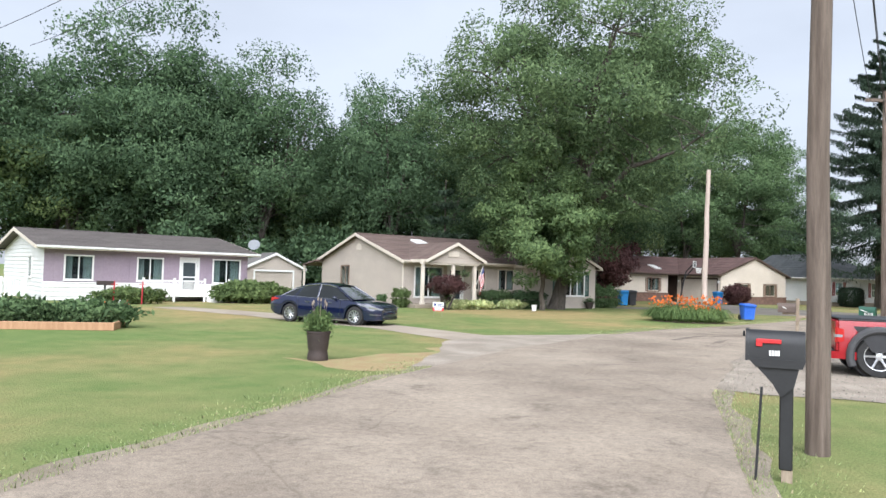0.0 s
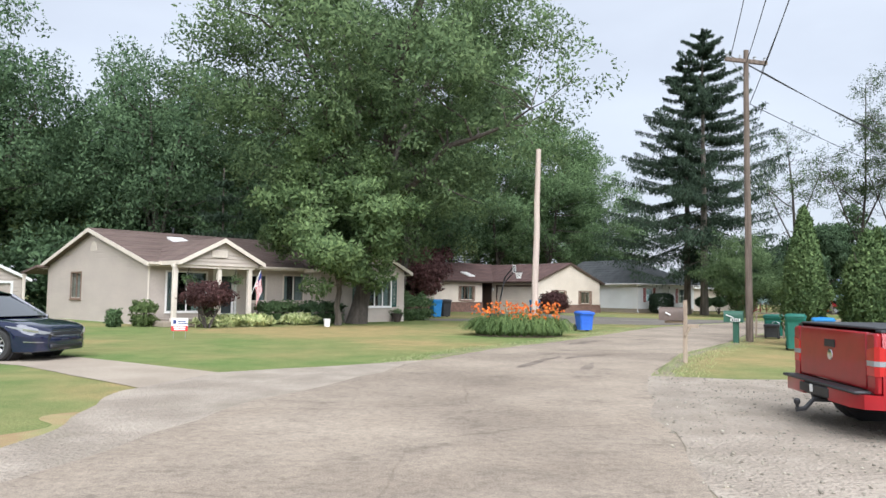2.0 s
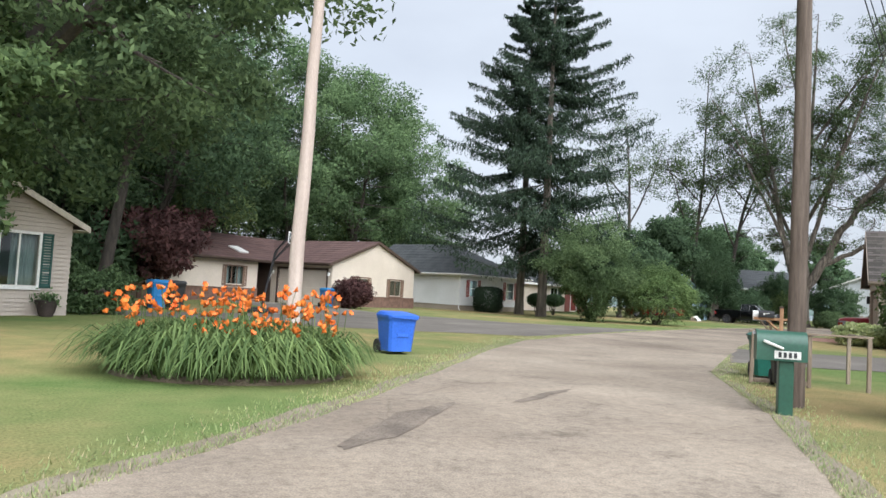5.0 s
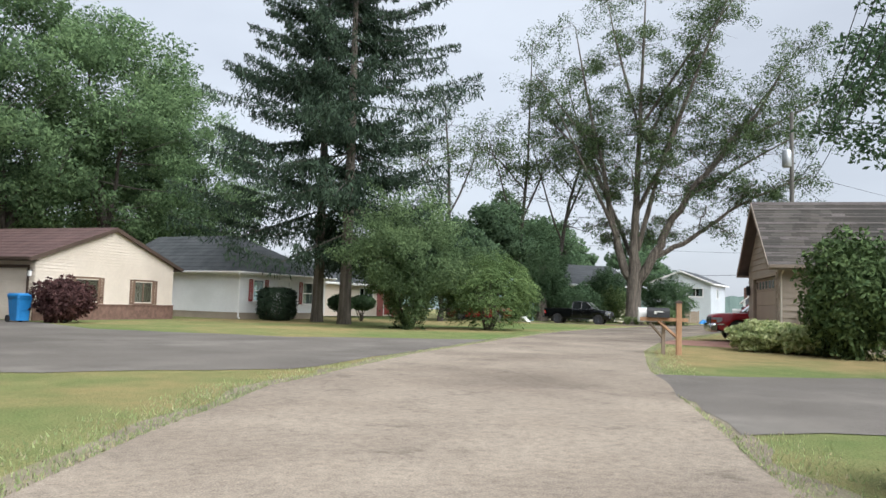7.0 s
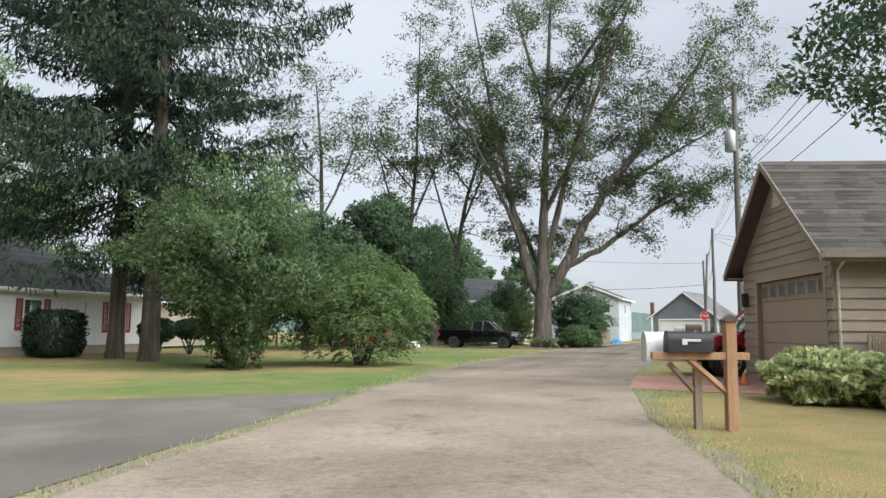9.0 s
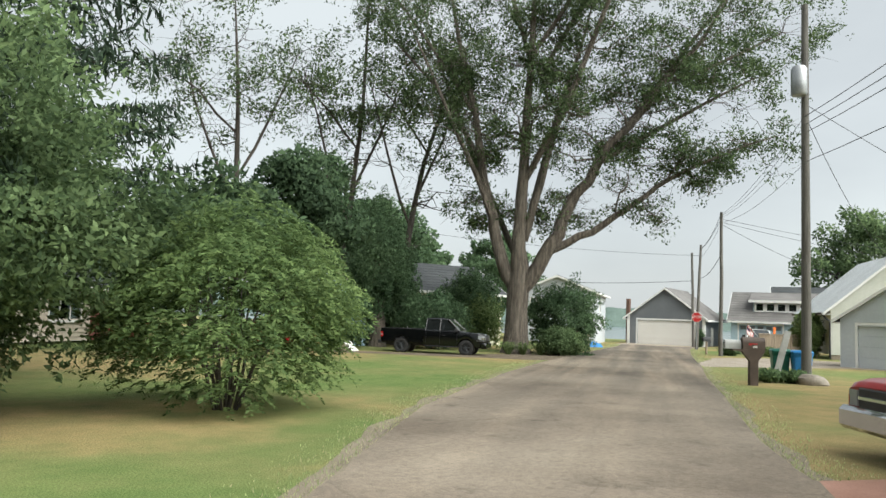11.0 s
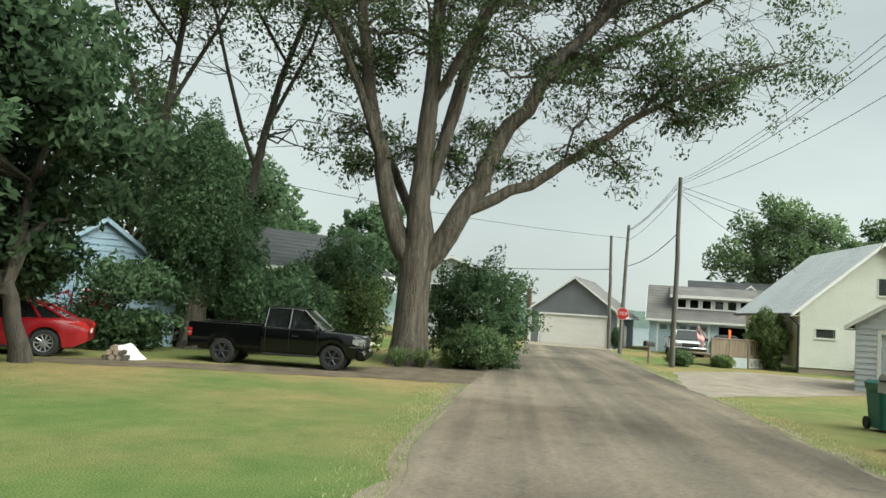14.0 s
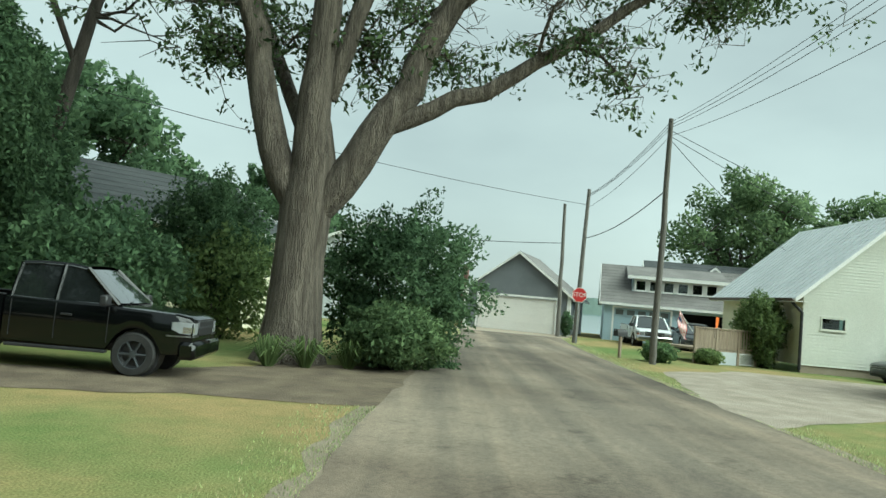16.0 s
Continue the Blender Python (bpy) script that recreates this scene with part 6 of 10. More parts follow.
for i in range(9):
    SPOTS.append((-46 + i * 7.0 + rngw.uniform(-1, 1), 62 + i * 2.4 + rngw.uniform(-2, 2)))
for i in range(5):
    SPOTS.append((5 + i * 6.4 + rngw.uniform(-1, 1), 84 + i * 1.1 + rngw.uniform(-2, 2)))
for i, (x, y) in enumerate(SPOTS):
    h, src = WOOD[i % 4]
    sc = rngw.uniform(0.88, 1.15) * (0.8 if x > 22 else 0.92 if -22 < x < -3 else 1.0)
    copy_thing(src, pose(x, y, 0, 0, 0, rngw.uniform(0, 360)) @ Matrix.Diagonal((sc, sc, sc * rngw.uniform(0.9, 1.08), 1)))
# understorey along the wood's edge
for i in range(16):
    t = i / 15
    shrub("woodland_shrub", -30 + 33 * t + rngw.uniform(-1, 1), 37.5 + 20 * t + rngw.uniform(-1, 1) + 3.0, 2.4, 2.2, 4.0 + rngw.uniform(-0.8, 1.2), 2600, 0.36, M_LEAF_DARK, "dark leafy undergrowth at the edge of the wood", 60 + i, group="woodland undergrowth")
spruce("young_spruce", -7.0, 49.5, 8.5, 2.4, 0.8, 0.12, "young dark spruce behind the tan house", 33, 90)

# large oak and young maple by the tan house
deciduous("oak_tree", 1.15, 38.6, 19.0, 8.9, 2.9, 0.36, 140000, 0.155, M_LEAF_OAK, "very large spreading oak beside the tan house", 21, M_BARK_DARK, 190, 0.3, lean=(1.2, 0.5), clump_r=0.155, foot=0.55, gaps=-0.14)
deciduous("oak_tree", 3.4, 51.0, 20.0, 7.0, 6.5, 0.22, 30000, 0.28, M_LEAF_OAK, "tall oak with open crown behind the large oak", 22, M_BARK_DARK, 90, 0.3, lean=(1.2, 0), clump_r=0.18, gaps=-0.14)
deciduous("young_maple", 0.45, 36.8, 8.2, 3.1, 1.2, 0.13, 34000, 0.155, M_LEAF_YOUNG, "young maple with broad green leaves drooping low", 23, M_BARK, 64, 0.3, clump_r=0.23)
deciduous("japanese_maple", 4.6, 61.8, 5.2, 2.9, 0.9, 0.14, 12000, 0.22, M_LEAF_RED, "burgundy-leaved ornamental maple in the front yard", 24, M_BARK_DARK, 46, 0.3, clump_r=0.28)
shrub("japanese_maple", -4.0, 33.1, 0.95, 0.9, 1.65, 3600, 0.10, M_LEAF_RED, "low weeping burgundy maple before the porch", 25, z0=0.75)
# trees beyond the cream house, left of the spruces
for i, (x, y, h) in enumerate(((14.0, 80, 21.5), (20.0, 83, 22.0), (8.0, 77, 21.0), (24.5, 90, 20.0))):
    deciduous("shade_tree", x, y, h, 6.0, 3.5, 0.28, 40000, 0.21, M_LEAF_MID, "leafy green shade tree behind the cream house", 40 + i, M_BARK_DARK, 80, 0.25, clump_r=0.19, group="shade trees")

spruce("spruce_tree", 27.6, 62.3, 23.0, 8.6, 4.3, 0.30, "tall old spruce with drooping boughs", 31)
spruce("spruce_tree", 27.5, 65.3, 21.5, 7.8, 4.3, 0.28, "tall old spruce with drooping boughs", 32)

shrub("lilac_bush", 28.1, 57.0, 2.75, 2.5, 5.4, 46000, 0.112, M_LEAF_OAK, "large many-stemmed lilac bush beside the road", 51, z0=0.3, lumps=0.75, waist=0.45, holes=0.16)
shrub("leafy_shrub", 58.0, 74.45, 1.7, 1.6, 4.3, 26000, 0.13, M_LEAF_DARK, "tall loose green shrub between the maple and a house", 57, z0=0.2, lumps=0.7, waist=0.6, holes=0.1)
frond_bush("sumac_bush", 32.2, 56.75, 2.05, 3.5, 520, "rounded sumac with bright layered fronds", 52)
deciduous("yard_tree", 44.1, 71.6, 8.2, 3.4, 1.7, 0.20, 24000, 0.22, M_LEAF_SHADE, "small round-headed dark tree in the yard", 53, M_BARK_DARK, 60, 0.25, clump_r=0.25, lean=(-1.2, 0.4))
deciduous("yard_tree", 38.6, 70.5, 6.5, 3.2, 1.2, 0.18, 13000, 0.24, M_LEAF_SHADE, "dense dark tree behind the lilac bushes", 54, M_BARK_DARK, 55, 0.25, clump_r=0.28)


def limbed_tree(name, x, y, limbs, trunk_pts, trunk_r, label, seed, mat, leaves, size, twig_len, bark, spread=1.0, leafy_from=0.35, category="tree"):
    """A tree drawn by its main limbs, with random branches and leaf tufts on them."""
    rng = np.random.default_rng(seed)
    t = thing(name, pose(x, y, 0), label, category)
    g = G()
    g.tube(trunk_pts, trunk_r, 14)
    tips = []

    def gap(p):
        return noise.noise((p[0] * 0.36 + seed, p[1] * 0.36, p[2] * 0.36))

    for limb in limbs:
        pts, r0 = limb[0], limb[1]
        pts = [np.array(p, float) for p in pts]
        fine = []
        for a, b in zip(pts, pts[1:]):
            fine += [a, (a + b) / 2 + rng.normal(size=3) * 0.08]
        fine.append(pts[-1])
        rr = np.linspace(r0, 0.04, len(fine)) * 0.5 + r0 * 0.5 * np.linspace(1, 0, len(fine)) ** 0.5
        rr[-1] = 0.03
        rr[0] *= 0.75
        g.tube(fine, list(rr), 10)
        n = len(fine)
        for i in range(int(n * (leafy_from if len(limb) < 3 else limb[2])), n):
            if len(limb) < 4 and len(limbs) > 10 and fine[i][2] < 9.6:
                continue
            for _ in range(5 if i % 2 or len(pts) < 5 else 3):
                d = rng.normal(size=3)
                d[2] = d[2] * 0.55 + 0.15
                d = d / np.linalg.norm(d)
                ln = twig_len * rng.uniform(0.5, 1.2) * spread * (limb[3] if len(limb) > 3 else 1.0)
                e = fine[i] + d * ln
                if len(limb) < 4 and gap(e) < (0.0 if e[2] < 11 else -0.5):
                    continue
                rb = max(0.02, rr[i] * 0.32)
                bp = wander(fine[i], e, 4, 0.16, rng)
                g.tube(bp, [rb, rb * 0.8, rb * 0.6, rb * 0.4, 0.01], 5, caps=False)
                for k in range(4):
                    b0 = bp[1 + k % 4]
                    d2 = rng.normal(size=3)
                    d2[2] = d2[2] * 0.5
                    e2 = b0 + d2 / np.linalg.norm(d2) * ln * 0.62
                    g.tube(wander(b0, e2, 2, 0.08, rng), [rb * 0.4, rb * 0.25, 0.006], 4, caps=False)
                    tips.append((*e2, len(limb) > 3))
                tips.append((*e, len(limb) > 3))
    part("trunk", g, bark, t, "thick grey bark, forked into heavy limbs")
    tips = np.array(tips, float)
    tips = tips[[p[3] > 0 or gap(p) > (0.16 if p[2] < 10.0 else 0.02 if p[2] < 12.5 else -0.26) for p in tips]]
    small = tips[:, 3] > 0
    share = np.where(small, 0.085, 1.0)
    count = (share / share.sum() * leaves).astype(int)
    reach = np.repeat(np.where(small, 0.36, 1.0) * twig_len * 0.28, count)
    q = rng.normal(size=(len(reach), 3))
    q *= (rng.uniform(0.2, 1.0, len(reach)) ** 0.5 * reach / (np.linalg.norm(q, axis=1) + 1e-6))[:, None]
    q[:, 2] *= 0.8
    q[:, 2] -= 0.36 * reach * rng.uniform(0, 1, len(reach))
    c = np.repeat(tips[:, :3], count, axis=0) + q
    keep = np.array([p[2] < 7 or noise.noise((p[0] * 0.75 + seed, p[1] * 0.75, p[2] * 0.95)) > -0.10 for p in c])
    c, q = c[keep], q[keep]
    leaf_part("crown", c, size, mat, t, hang=0.5, rng=rng, bulge=q / twig_len * 2.5 + (0, 0, 0.2))
    return t


def rf(a, b, z):
    """Offset: a metres across the road's line, b along it."""
    return (0.525 * a + 0.851 * b, -0.851 * a + 0.525 * b, z)


limbed_tree("silver_maple", 54.9, 68.7, [
    ([rf(-0.15, 0, 3.2), rf(-0.75, 0, 4.4), rf(-1.3, 0.1, 6.3), rf(-1.65, 0.1, 7.6), rf(-2.1, 0.2, 10.1), rf(-2.5, 0.3, 12.4), rf(-3.6, 0.5, 16.6), rf(-5.0, 0.5, 24)], 0.37, 0.42),
    ([rf(0.05, 0, 3.4), rf(0.0, 0, 4.7), rf(0.05, 0, 6.5), rf(0.15, 0, 9.0), rf(0.22, 0, 12.2), rf(0.45, -0.3, 16.7), rf(0.9, -1, 26)], 0.43, 0.45),
    ([rf(0.32, 0, 3.2), rf(1.0, 0, 4.3), rf(1.62, 0, 5.5), rf(2.1, 0.1, 6.6), rf(2.8, 0.2, 8.1), rf(3.8, 0.3, 9.6), rf(5.2, 0.5, 11.4), rf(6.8, 0.7, 13.8), rf(8.7, 0.9, 15.8), rf(10.5, 1.0, 19)], 0.40, 0.42),
    ([rf(1.6, 0, 5.1), rf(2.5, 0.05, 5.6), rf(3.6, 0.1, 6.1), rf(4.7, 0.2, 6.95), rf(5.5, 0.2, 7.5), rf(6.7, 0.3, 8.45), rf(7.8, 0.3, 9.1), rf(9.85, 0.4, 10.05), rf(12.2, 0.4, 10.9)], 0.22, 0.5),
    ([rf(0.3, 0, 5.6), rf(0.74, 0.1, 7.6), rf(1.2, 0.2, 9.4), rf(1.65, 0.3, 11.2), rf(2.4, 0.4, 14), rf(3.6, 0.5, 19)], 0.22, 0.35),
    ([rf(0.2, 0.3, 4.0), rf(-1.8, 3.0, 8.0), rf(-4.5, 4.5, 14), rf(-7, 5, 21)], 0.20, 0.4),
    ([rf(0.15, 0, 8.5), rf(2.2, -1.0, 12), rf(4.5, -1.6, 18), rf(7.0, -2, 24)], 0.20, 0.35),
    ([rf(-1.3, 0, 6.5), rf(-3.2, -0.8, 11), rf(-6.0, -1, 17)], 0.16, 0.4),
    ([rf(3.8, 0.3, 9.6), rf(6.8, 0, 11.3), rf(11.0, -0.4, 13.5)], 0.16, 0.25),
    ([rf(0.3, 0, 6.0), rf(1.3, 3, 12), rf(3, 6, 19)], 0.20, 0.4),
    ([rf(6.8, 0.7, 13.8), rf(9.5, 2, 15), rf(13, 3, 17)], 0.14, 0.15),
    ([rf(-2.5, 0.3, 12.2), rf(-5.0, 0.5, 16), rf(-8, 0, 20)], 0.14, 0.2),
    ([rf(-2.0, 0.2, 9.6), rf(-4.8, 1.0, 14), rf(-8.5, 1.5, 18)], 0.15, 0.35),
    ([rf(3.8, 0.3, 9.6), rf(7.5, 1.6, 15), rf(11.5, 2.5, 21)], 0.15, 0.35),
    ([rf(0.3, 0, 15), rf(-1.5, 2.0, 21), rf(-3.0, 3.0, 27)], 0.14, 0.1),
    ([rf(0.4, -0.3, 15), rf(4.0, -1.0, 20), rf(8.0, -1.0, 25)], 0.14, 0.1),
    ([rf(0.9, -0.3, 14), rf(3.5, 1.0, 19), rf(5.5, 2.0, 25)], 0.14, 0.2),
    ([rf(5.5, 0.2, 7.5), rf(6.2, 0.4, 7.3), rf(6.9, 0.5, 6.7)], 0.05, 0.3, 0.42),
    ([rf(4.7, 0.2, 7.0), rf(4.9, -0.4, 8.0), rf(5.3, -0.7, 8.8)], 0.05, 0.3, 0.45),
    ([rf(7.8, 0.3, 9.1), rf(8.4, 0.7, 8.9), rf(8.9, 0.9, 8.4)], 0.05, 0.2, 0.45),
    ([rf(7.0, 0.3, 8.6), rf(7.7, -0.2, 9.6), rf(8.4, -0.5, 10.2)], 0.05, 0.2, 0.5),
    ([rf(2.8, 0.2, 8.1), rf(2.3, 0.5, 7.9), rf(1.6, 0.8, 7.5)], 0.05, 0.3, 0.42),
    ([rf(2.1, 0.1, 6.6), rf(2.5, 0.6, 7.0), rf(2.9, 0.9, 6.9)], 0.04, 0.3, 0.36),
    ([rf(0.7, 0.1, 7.4), rf(1.0, 0.8, 7.2), rf(1.3, 1.2, 6.6)], 0.04, 0.3, 0.36),
    ([rf(-1.6, 0.1, 7.4), rf(-2.3, 0.4, 7.7), rf(-3.1, 0.5, 7.6)], 0.05, 0.3, 0.45),
    ([rf(-1.3, 0.1, 6.2), rf(-1.9, 0.6, 6.6), rf(-2.6, 0.8, 6.5)], 0.04, 0.3, 0.36),
    ([rf(0.1, 0.1, 7.0), rf(-0.5, 0.7, 7.3), rf(-0.9, 1.0, 7.0)], 0.04, 0.3, 0.36),
], [(0, 0, -0.15), (0, 0, 0.25), (0.02, 0, 0.9), (0.04, 0.02, 2.2), (0.08, 0, 3.4), (0.12, -0.04, 4.3), (0.12, -0.04, 5.1), (0.12, -0.04, 5.7)], [0.90, 0.70, 0.60, 0.53, 0.56, 0.48, 0.30, 0.05],
    "huge silver maple with forked trunk and a long low limb", 71, M_LEAF_MAPLE, 190000, 0.132, 2.6, M_BARK)

for i, (x, y, h, ln) in enumerate(((46.0, 80.5, 18, -1.0), (51.4, 78.2, 24, 1.0), (53.5, 76.0, 17, 4.0))):
    limbed_tree("tall_thin_tree", x, y, [
        ([(0, 0, 3), (ln * 0.25, 0, 8), (ln * 0.6, -0.2, 13), (ln, 0, h)], 0.20),
        ([(ln * 0.2, 0, 6.5), (ln * 0.2 - 1.5, 0.3, 10), (ln * 0.2 - 3.2, 0.4, 14.5)], 0.10),
        ([(ln * 0.3, 0, 8.5), (ln * 0.3 + 1.6, -0.3, 12), (ln * 0.3 + 3.0, -0.6, 16)], 0.10),
        ([(ln * 0.5, 0, 11), (ln * 0.5 - 2.5, -0.6, 12.5), (ln * 0.5 - 4.5, -1, 13.5)], 0.08),
    ], [(0, 0, -0.1), (0, 0, 1.5), (0, 0, 3.4)], [0.30, 0.24, 0.21], "tall thin tree with sparse crown", 75 + i, M_LEAF_MAPLE, 11000, 0.16, 2.5, M_BARK_DARK, leafy_from=0.4)
# ivy over the leaning trunk behind the pickup
iv = shrub("ivy", 51.2, 75.2, 1.7, 1.5, 7.8, 32000, 0.13, M_LEAF_DARK, "dark ivy climbing a thick pale tree trunk", 81, z0=1.3, hang=0.8, category="climber", lumps=0.3)
part("trunk", G().tube([(0.1, -0.2, -0.1), (0.1, -0.2, 0.4), (0.1, -0.15, 2.2), (0.2, 0, 4.5)], [0.52, 0.42, 0.36, 0.3], 12), M_BARK, iv, "thick pale trunk below the ivy")
shrub("ivy", 53.0, 76.6, 2.0, 1.8, 6.4, 14000, 0.19, M_LEAF_DARK, "dark creeper over a dense shrub", 82, hang=0.6, category="climber", lumps=0.3)
shrub("garden_shrub", 57.65, 67.85, 1.8, 1.6, 3.5, 24000, 0.12, M_LEAF_DARK, "dense dark shrub beside the silver maple", 83, rz=-58, lumps=0.6, holes=0.1)
shrub("garden_shrub", 56.2, 66.9, 1.2, 1.0, 1.4, 9000, 0.12, M_LEAF_OAK, "low leafy shrub at the maple's foot", 84)
shrub("garden_shrub", 53.0, 72.6, 2.0, 1.6, 3.0, 10000, 0.16, M_LEAF_DARK, "overgrown shrubs behind the pickup", 85)
shrub("garden_shrub", 57.3, 73.2, 1.3, 1.3, 3.0, 4200, 0.16, M_LEAF_LIGHT, "light green shrub behind the pickup", 86)
shrub("hedge", 47.3, 75.4, 3.0, 0.9, 2.7, 12000, 0.18, M_LEAF_DARK, "dark clipped hedge before the blue cottage", 87, rz=-35, boxy=0.6, category="hedge")
shrub("conifer_bush", 31.2, 39.7, 1.2, 1.2, 3.2, 9000, 0.16, M_LEAF_ARBOR, "shaggy dark green conifer beside the garage", 88, hang=0.5)
deciduous("overhanging_tree", 46.5, 43.0, 17.0, 5.4, 6.0, 0.22, 12000, 0.22, M_LEAF_DARK, "dark leafy tree behind the taupe garage", 89, M_BARK_DARK, 50, 0.25)
shrub("arborvitae", 14.3, 26.0, 0.85, 0.85, 4.1, 16000, 0.10, M_LEAF_ARBOR, "dense conical arborvitae beside the bins", 90, hang=-0.4, lumps=0.15, cone=0.72)
shrub("arborvitae", 15.6, 24.9, 1.1, 1.1, 3.3, 14000, 0.11, M_LEAF_ARBOR, "dense dark arborvitae hedge", 91, hang=-0.4, lumps=0.15, cone=0.5)
for i, (x, y) in enumerate(((49.9, 54.55), (50.5, 53.95))):
    shrub("low_plants", x, y, 0.55, 0.35, 0.42, 900, 0.12, M_LEAF_MID, "low leafy ground plants beside the bins", 140 + i, category="plant", rz=-50, group="plants by the bins")
for i, (x, y, h, r) in enumerate(((104, 66, 13.5, 6.2), (110, 58, 12.0, 6.0), (99, 60, 9.0, 4.0))):
    deciduous("lakeside_oak", x, y, h, r, 3.0, 0.35, 16000, 0.34, M_LEAF_OAK, "broad dark tree behind the lake house", 92 + i, M_BARK_DARK, 70, 0.25, group="lakeside trees")
for i, (x, y, h, r) in enumerate(((63.0, 88.0, 10.5, 4.6), (71.0, 92.0, 8.0, 3.6), (56.5, 86.5, 11.5, 4.8), (79.0, 90.5, 10.0, 3.8))):
    deciduous("garden_tree", x, y, h, r, 2.2, 0.22, 11000, 0.32, M_LEAF_DARK, "dark leafy tree behind the houses", 96 + i, M_BARK_DARK, 60, 0.25, group="garden trees")
for i, (x, y, h, r) in enumerate(((24.0, 19.0, 11.0, 4.2), (29.0, 23.0, 14.0, 5.0), (36.0, 29.0, 13.0, 4.6), (44.0, 36.5, 12.0, 4.4))):
    deciduous("street_tree", x, y, h, r, 3.0, 0.25, 12000, 0.3, M_LEAF_MID, "leafy green tree beyond the side drive", 100 + i, M_BARK_DARK, 60, 0.25, group="street trees")
# shrubs round the houses
rngh = np.random.default_rng(110)
YEW = thing("clipped_shrub", pose(25.9, 66.8, 0, 0, 0, 28), "dark box-clipped yew before the white house", "shrub")
part("stem_wood", G().tube([(0, 0, -0.03), (0.03, 0, 0.5), (0, 0.02, 1.2)], [0.06, 0.05, 0.02], 6), M_BARK_DARK, YEW)
yd = rngh.normal(size=(9000, 3))
yd /= (np.abs(yd) ** 5).sum(1)[:, None] ** 0.2
yr = rngh.uniform(0.55, 1, (9000, 1)) ** 0.25 * (1 + 0.04 * rngh.normal(size=(9000, 1)))
leaf_part("foliage", yd * yr * (0.88, 0.8, 0.82) + (0, 0, 0.86), 0.10, M_LEAF_NEEDLE, YEW, out=yd * 0.8, rng=rngh, bulge=yd * 0.8)
shrub("clipped_shrub", 29.6, 66.8, 0.8, 0.7, 1.5, 3000, 0.12, M_LEAF_DARK, "dark pom-pom clipped shrub", 111, z0=0.5, lumps=0.1)
shrub("clipped_shrub", 31.2, 67.4, 0.8, 0.7, 1.5, 3000, 0.12, M_LEAF_DARK, "dark pom-pom clipped shrub", 112, z0=0.6, lumps=0.1)
shrub("burgundy_shrub", 15.15, 60.3, 1.05, 0.95, 1.65, 5200, 0.14, M_LEAF_RED, "rounded burgundy barberry beside the garage", 113)
shrub("burgundy_shrub", 9.0, 66.0, 0.6, 0.5, 0.9, 1200, 0.12, M_LEAF_RED, "small burgundy shrub by the entry", 114)
for i, (u, v, rx, h, mt) in enumerate(((5.2, -1.0, 1.0, 0.95, M_LEAF_MID), (7.0, -1.6, 1.0, 0.95, M_LEAF_DARK), (-0.55, -0.8, 0.42, 0.95, M_LEAF_LIGHT), (-1.6, -0.7, 0.24, 0.62, M_LEAF_MID), (13.6, -0.6, 1.1, 1.3, M_LEAF_MID))):
    shrub("foundation_shrub", -6.6 + 0.74 * u - 0.67 * v, 34.8 + 0.67 * u + 0.74 * v, rx, min(0.6, rx), h, int(4200 * rx) + 300, 0.11, mt, "clipped green shrub along the house wall", 115 + i, rz=42, boxy=0.4, group="foundation shrubs")
for i, (u, v, rx) in enumerate(((1.8, -2.4, 1.2), (5.6, -1.9, 0.9), (3.0, -2.6, 0.8))):
    shrub("hosta", -6.6 + 0.74 * u - 0.67 * v, 34.8 + 0.67 * u + 0.74 * v, rx, 0.5, 0.45, 1400, 0.2, M_LEAF_HOSTA, "pale variegated hostas along the porch", 120 + i, rz=42, category="plant")
shrub("tall_shrub", -13.7, 32.4, 1.9, 1.0, 1.05, 6500, 0.2, M_LEAF_LIGHT, "shaggy green shrub beside the white porch", 124, rz=40)
shrub("tall_shrub", -17.2, 27.4, 1.5, 0.6, 0.75, 2200, 0.16, M_LEAF_LIGHT, "weedy green plants before the porch", 125, rz=48)
shrub("hosta", 31.55, 42.5, 1.0, 0.95, 0.9, 8000, 0.14, M_LEAF_HOSTA, "wide clump of variegated yellow-green hostas", 126, category="plant", width=0.6, hang=0.3)
shrub("hosta", 31.75, 41.0, 1.0, 1.0, 0.85, 8000, 0.14, M_LEAF_HOSTA, "clump of variegated yellow-green hostas", 127, category="plant", width=0.6, hang=0.3)
shrub("round_shrub", 75.3, 61.7, 1.15, 0.9, 2.9, 12000, 0.13, M_LEAF_LIGHT, "tall rounded green shrub at the white house corner", 128, rz=30)
shrub("round_shrub", 70.3, 64.5, 0.7, 0.6, 0.75, 1800, 0.12, M_LEAF_MID, "low clipped round shrub by the utility pole", 129)
shrub("round_shrub", 72.9, 63.2, 0.75, 0.5, 0.6, 1800, 0.12, M_LEAF_LIGHT, "low green shrub before the deck", 130)
shrub("round_shrub", 84.5, 73.0, 0.35, 0.35, 1.5, 1500, 0.12, M_LEAF_DARK, "narrow dark shrub beside the garage", 131)
for i, (x, y) in enumerate(((-12.4, 14.4), (-10.6, 15.2), (-14.5, 14.0))):
    shrub("garden_plants", x, y, 1.2, 0.6, 0.75, 1800, 0.16, M_LEAF_MID, "leafy vegetables in a raised bed", 133 + i, category="plant", rz=20)

# far wooded shore across the lake
rng = np.random.default_rng(9)
g = G()
nseg = 420
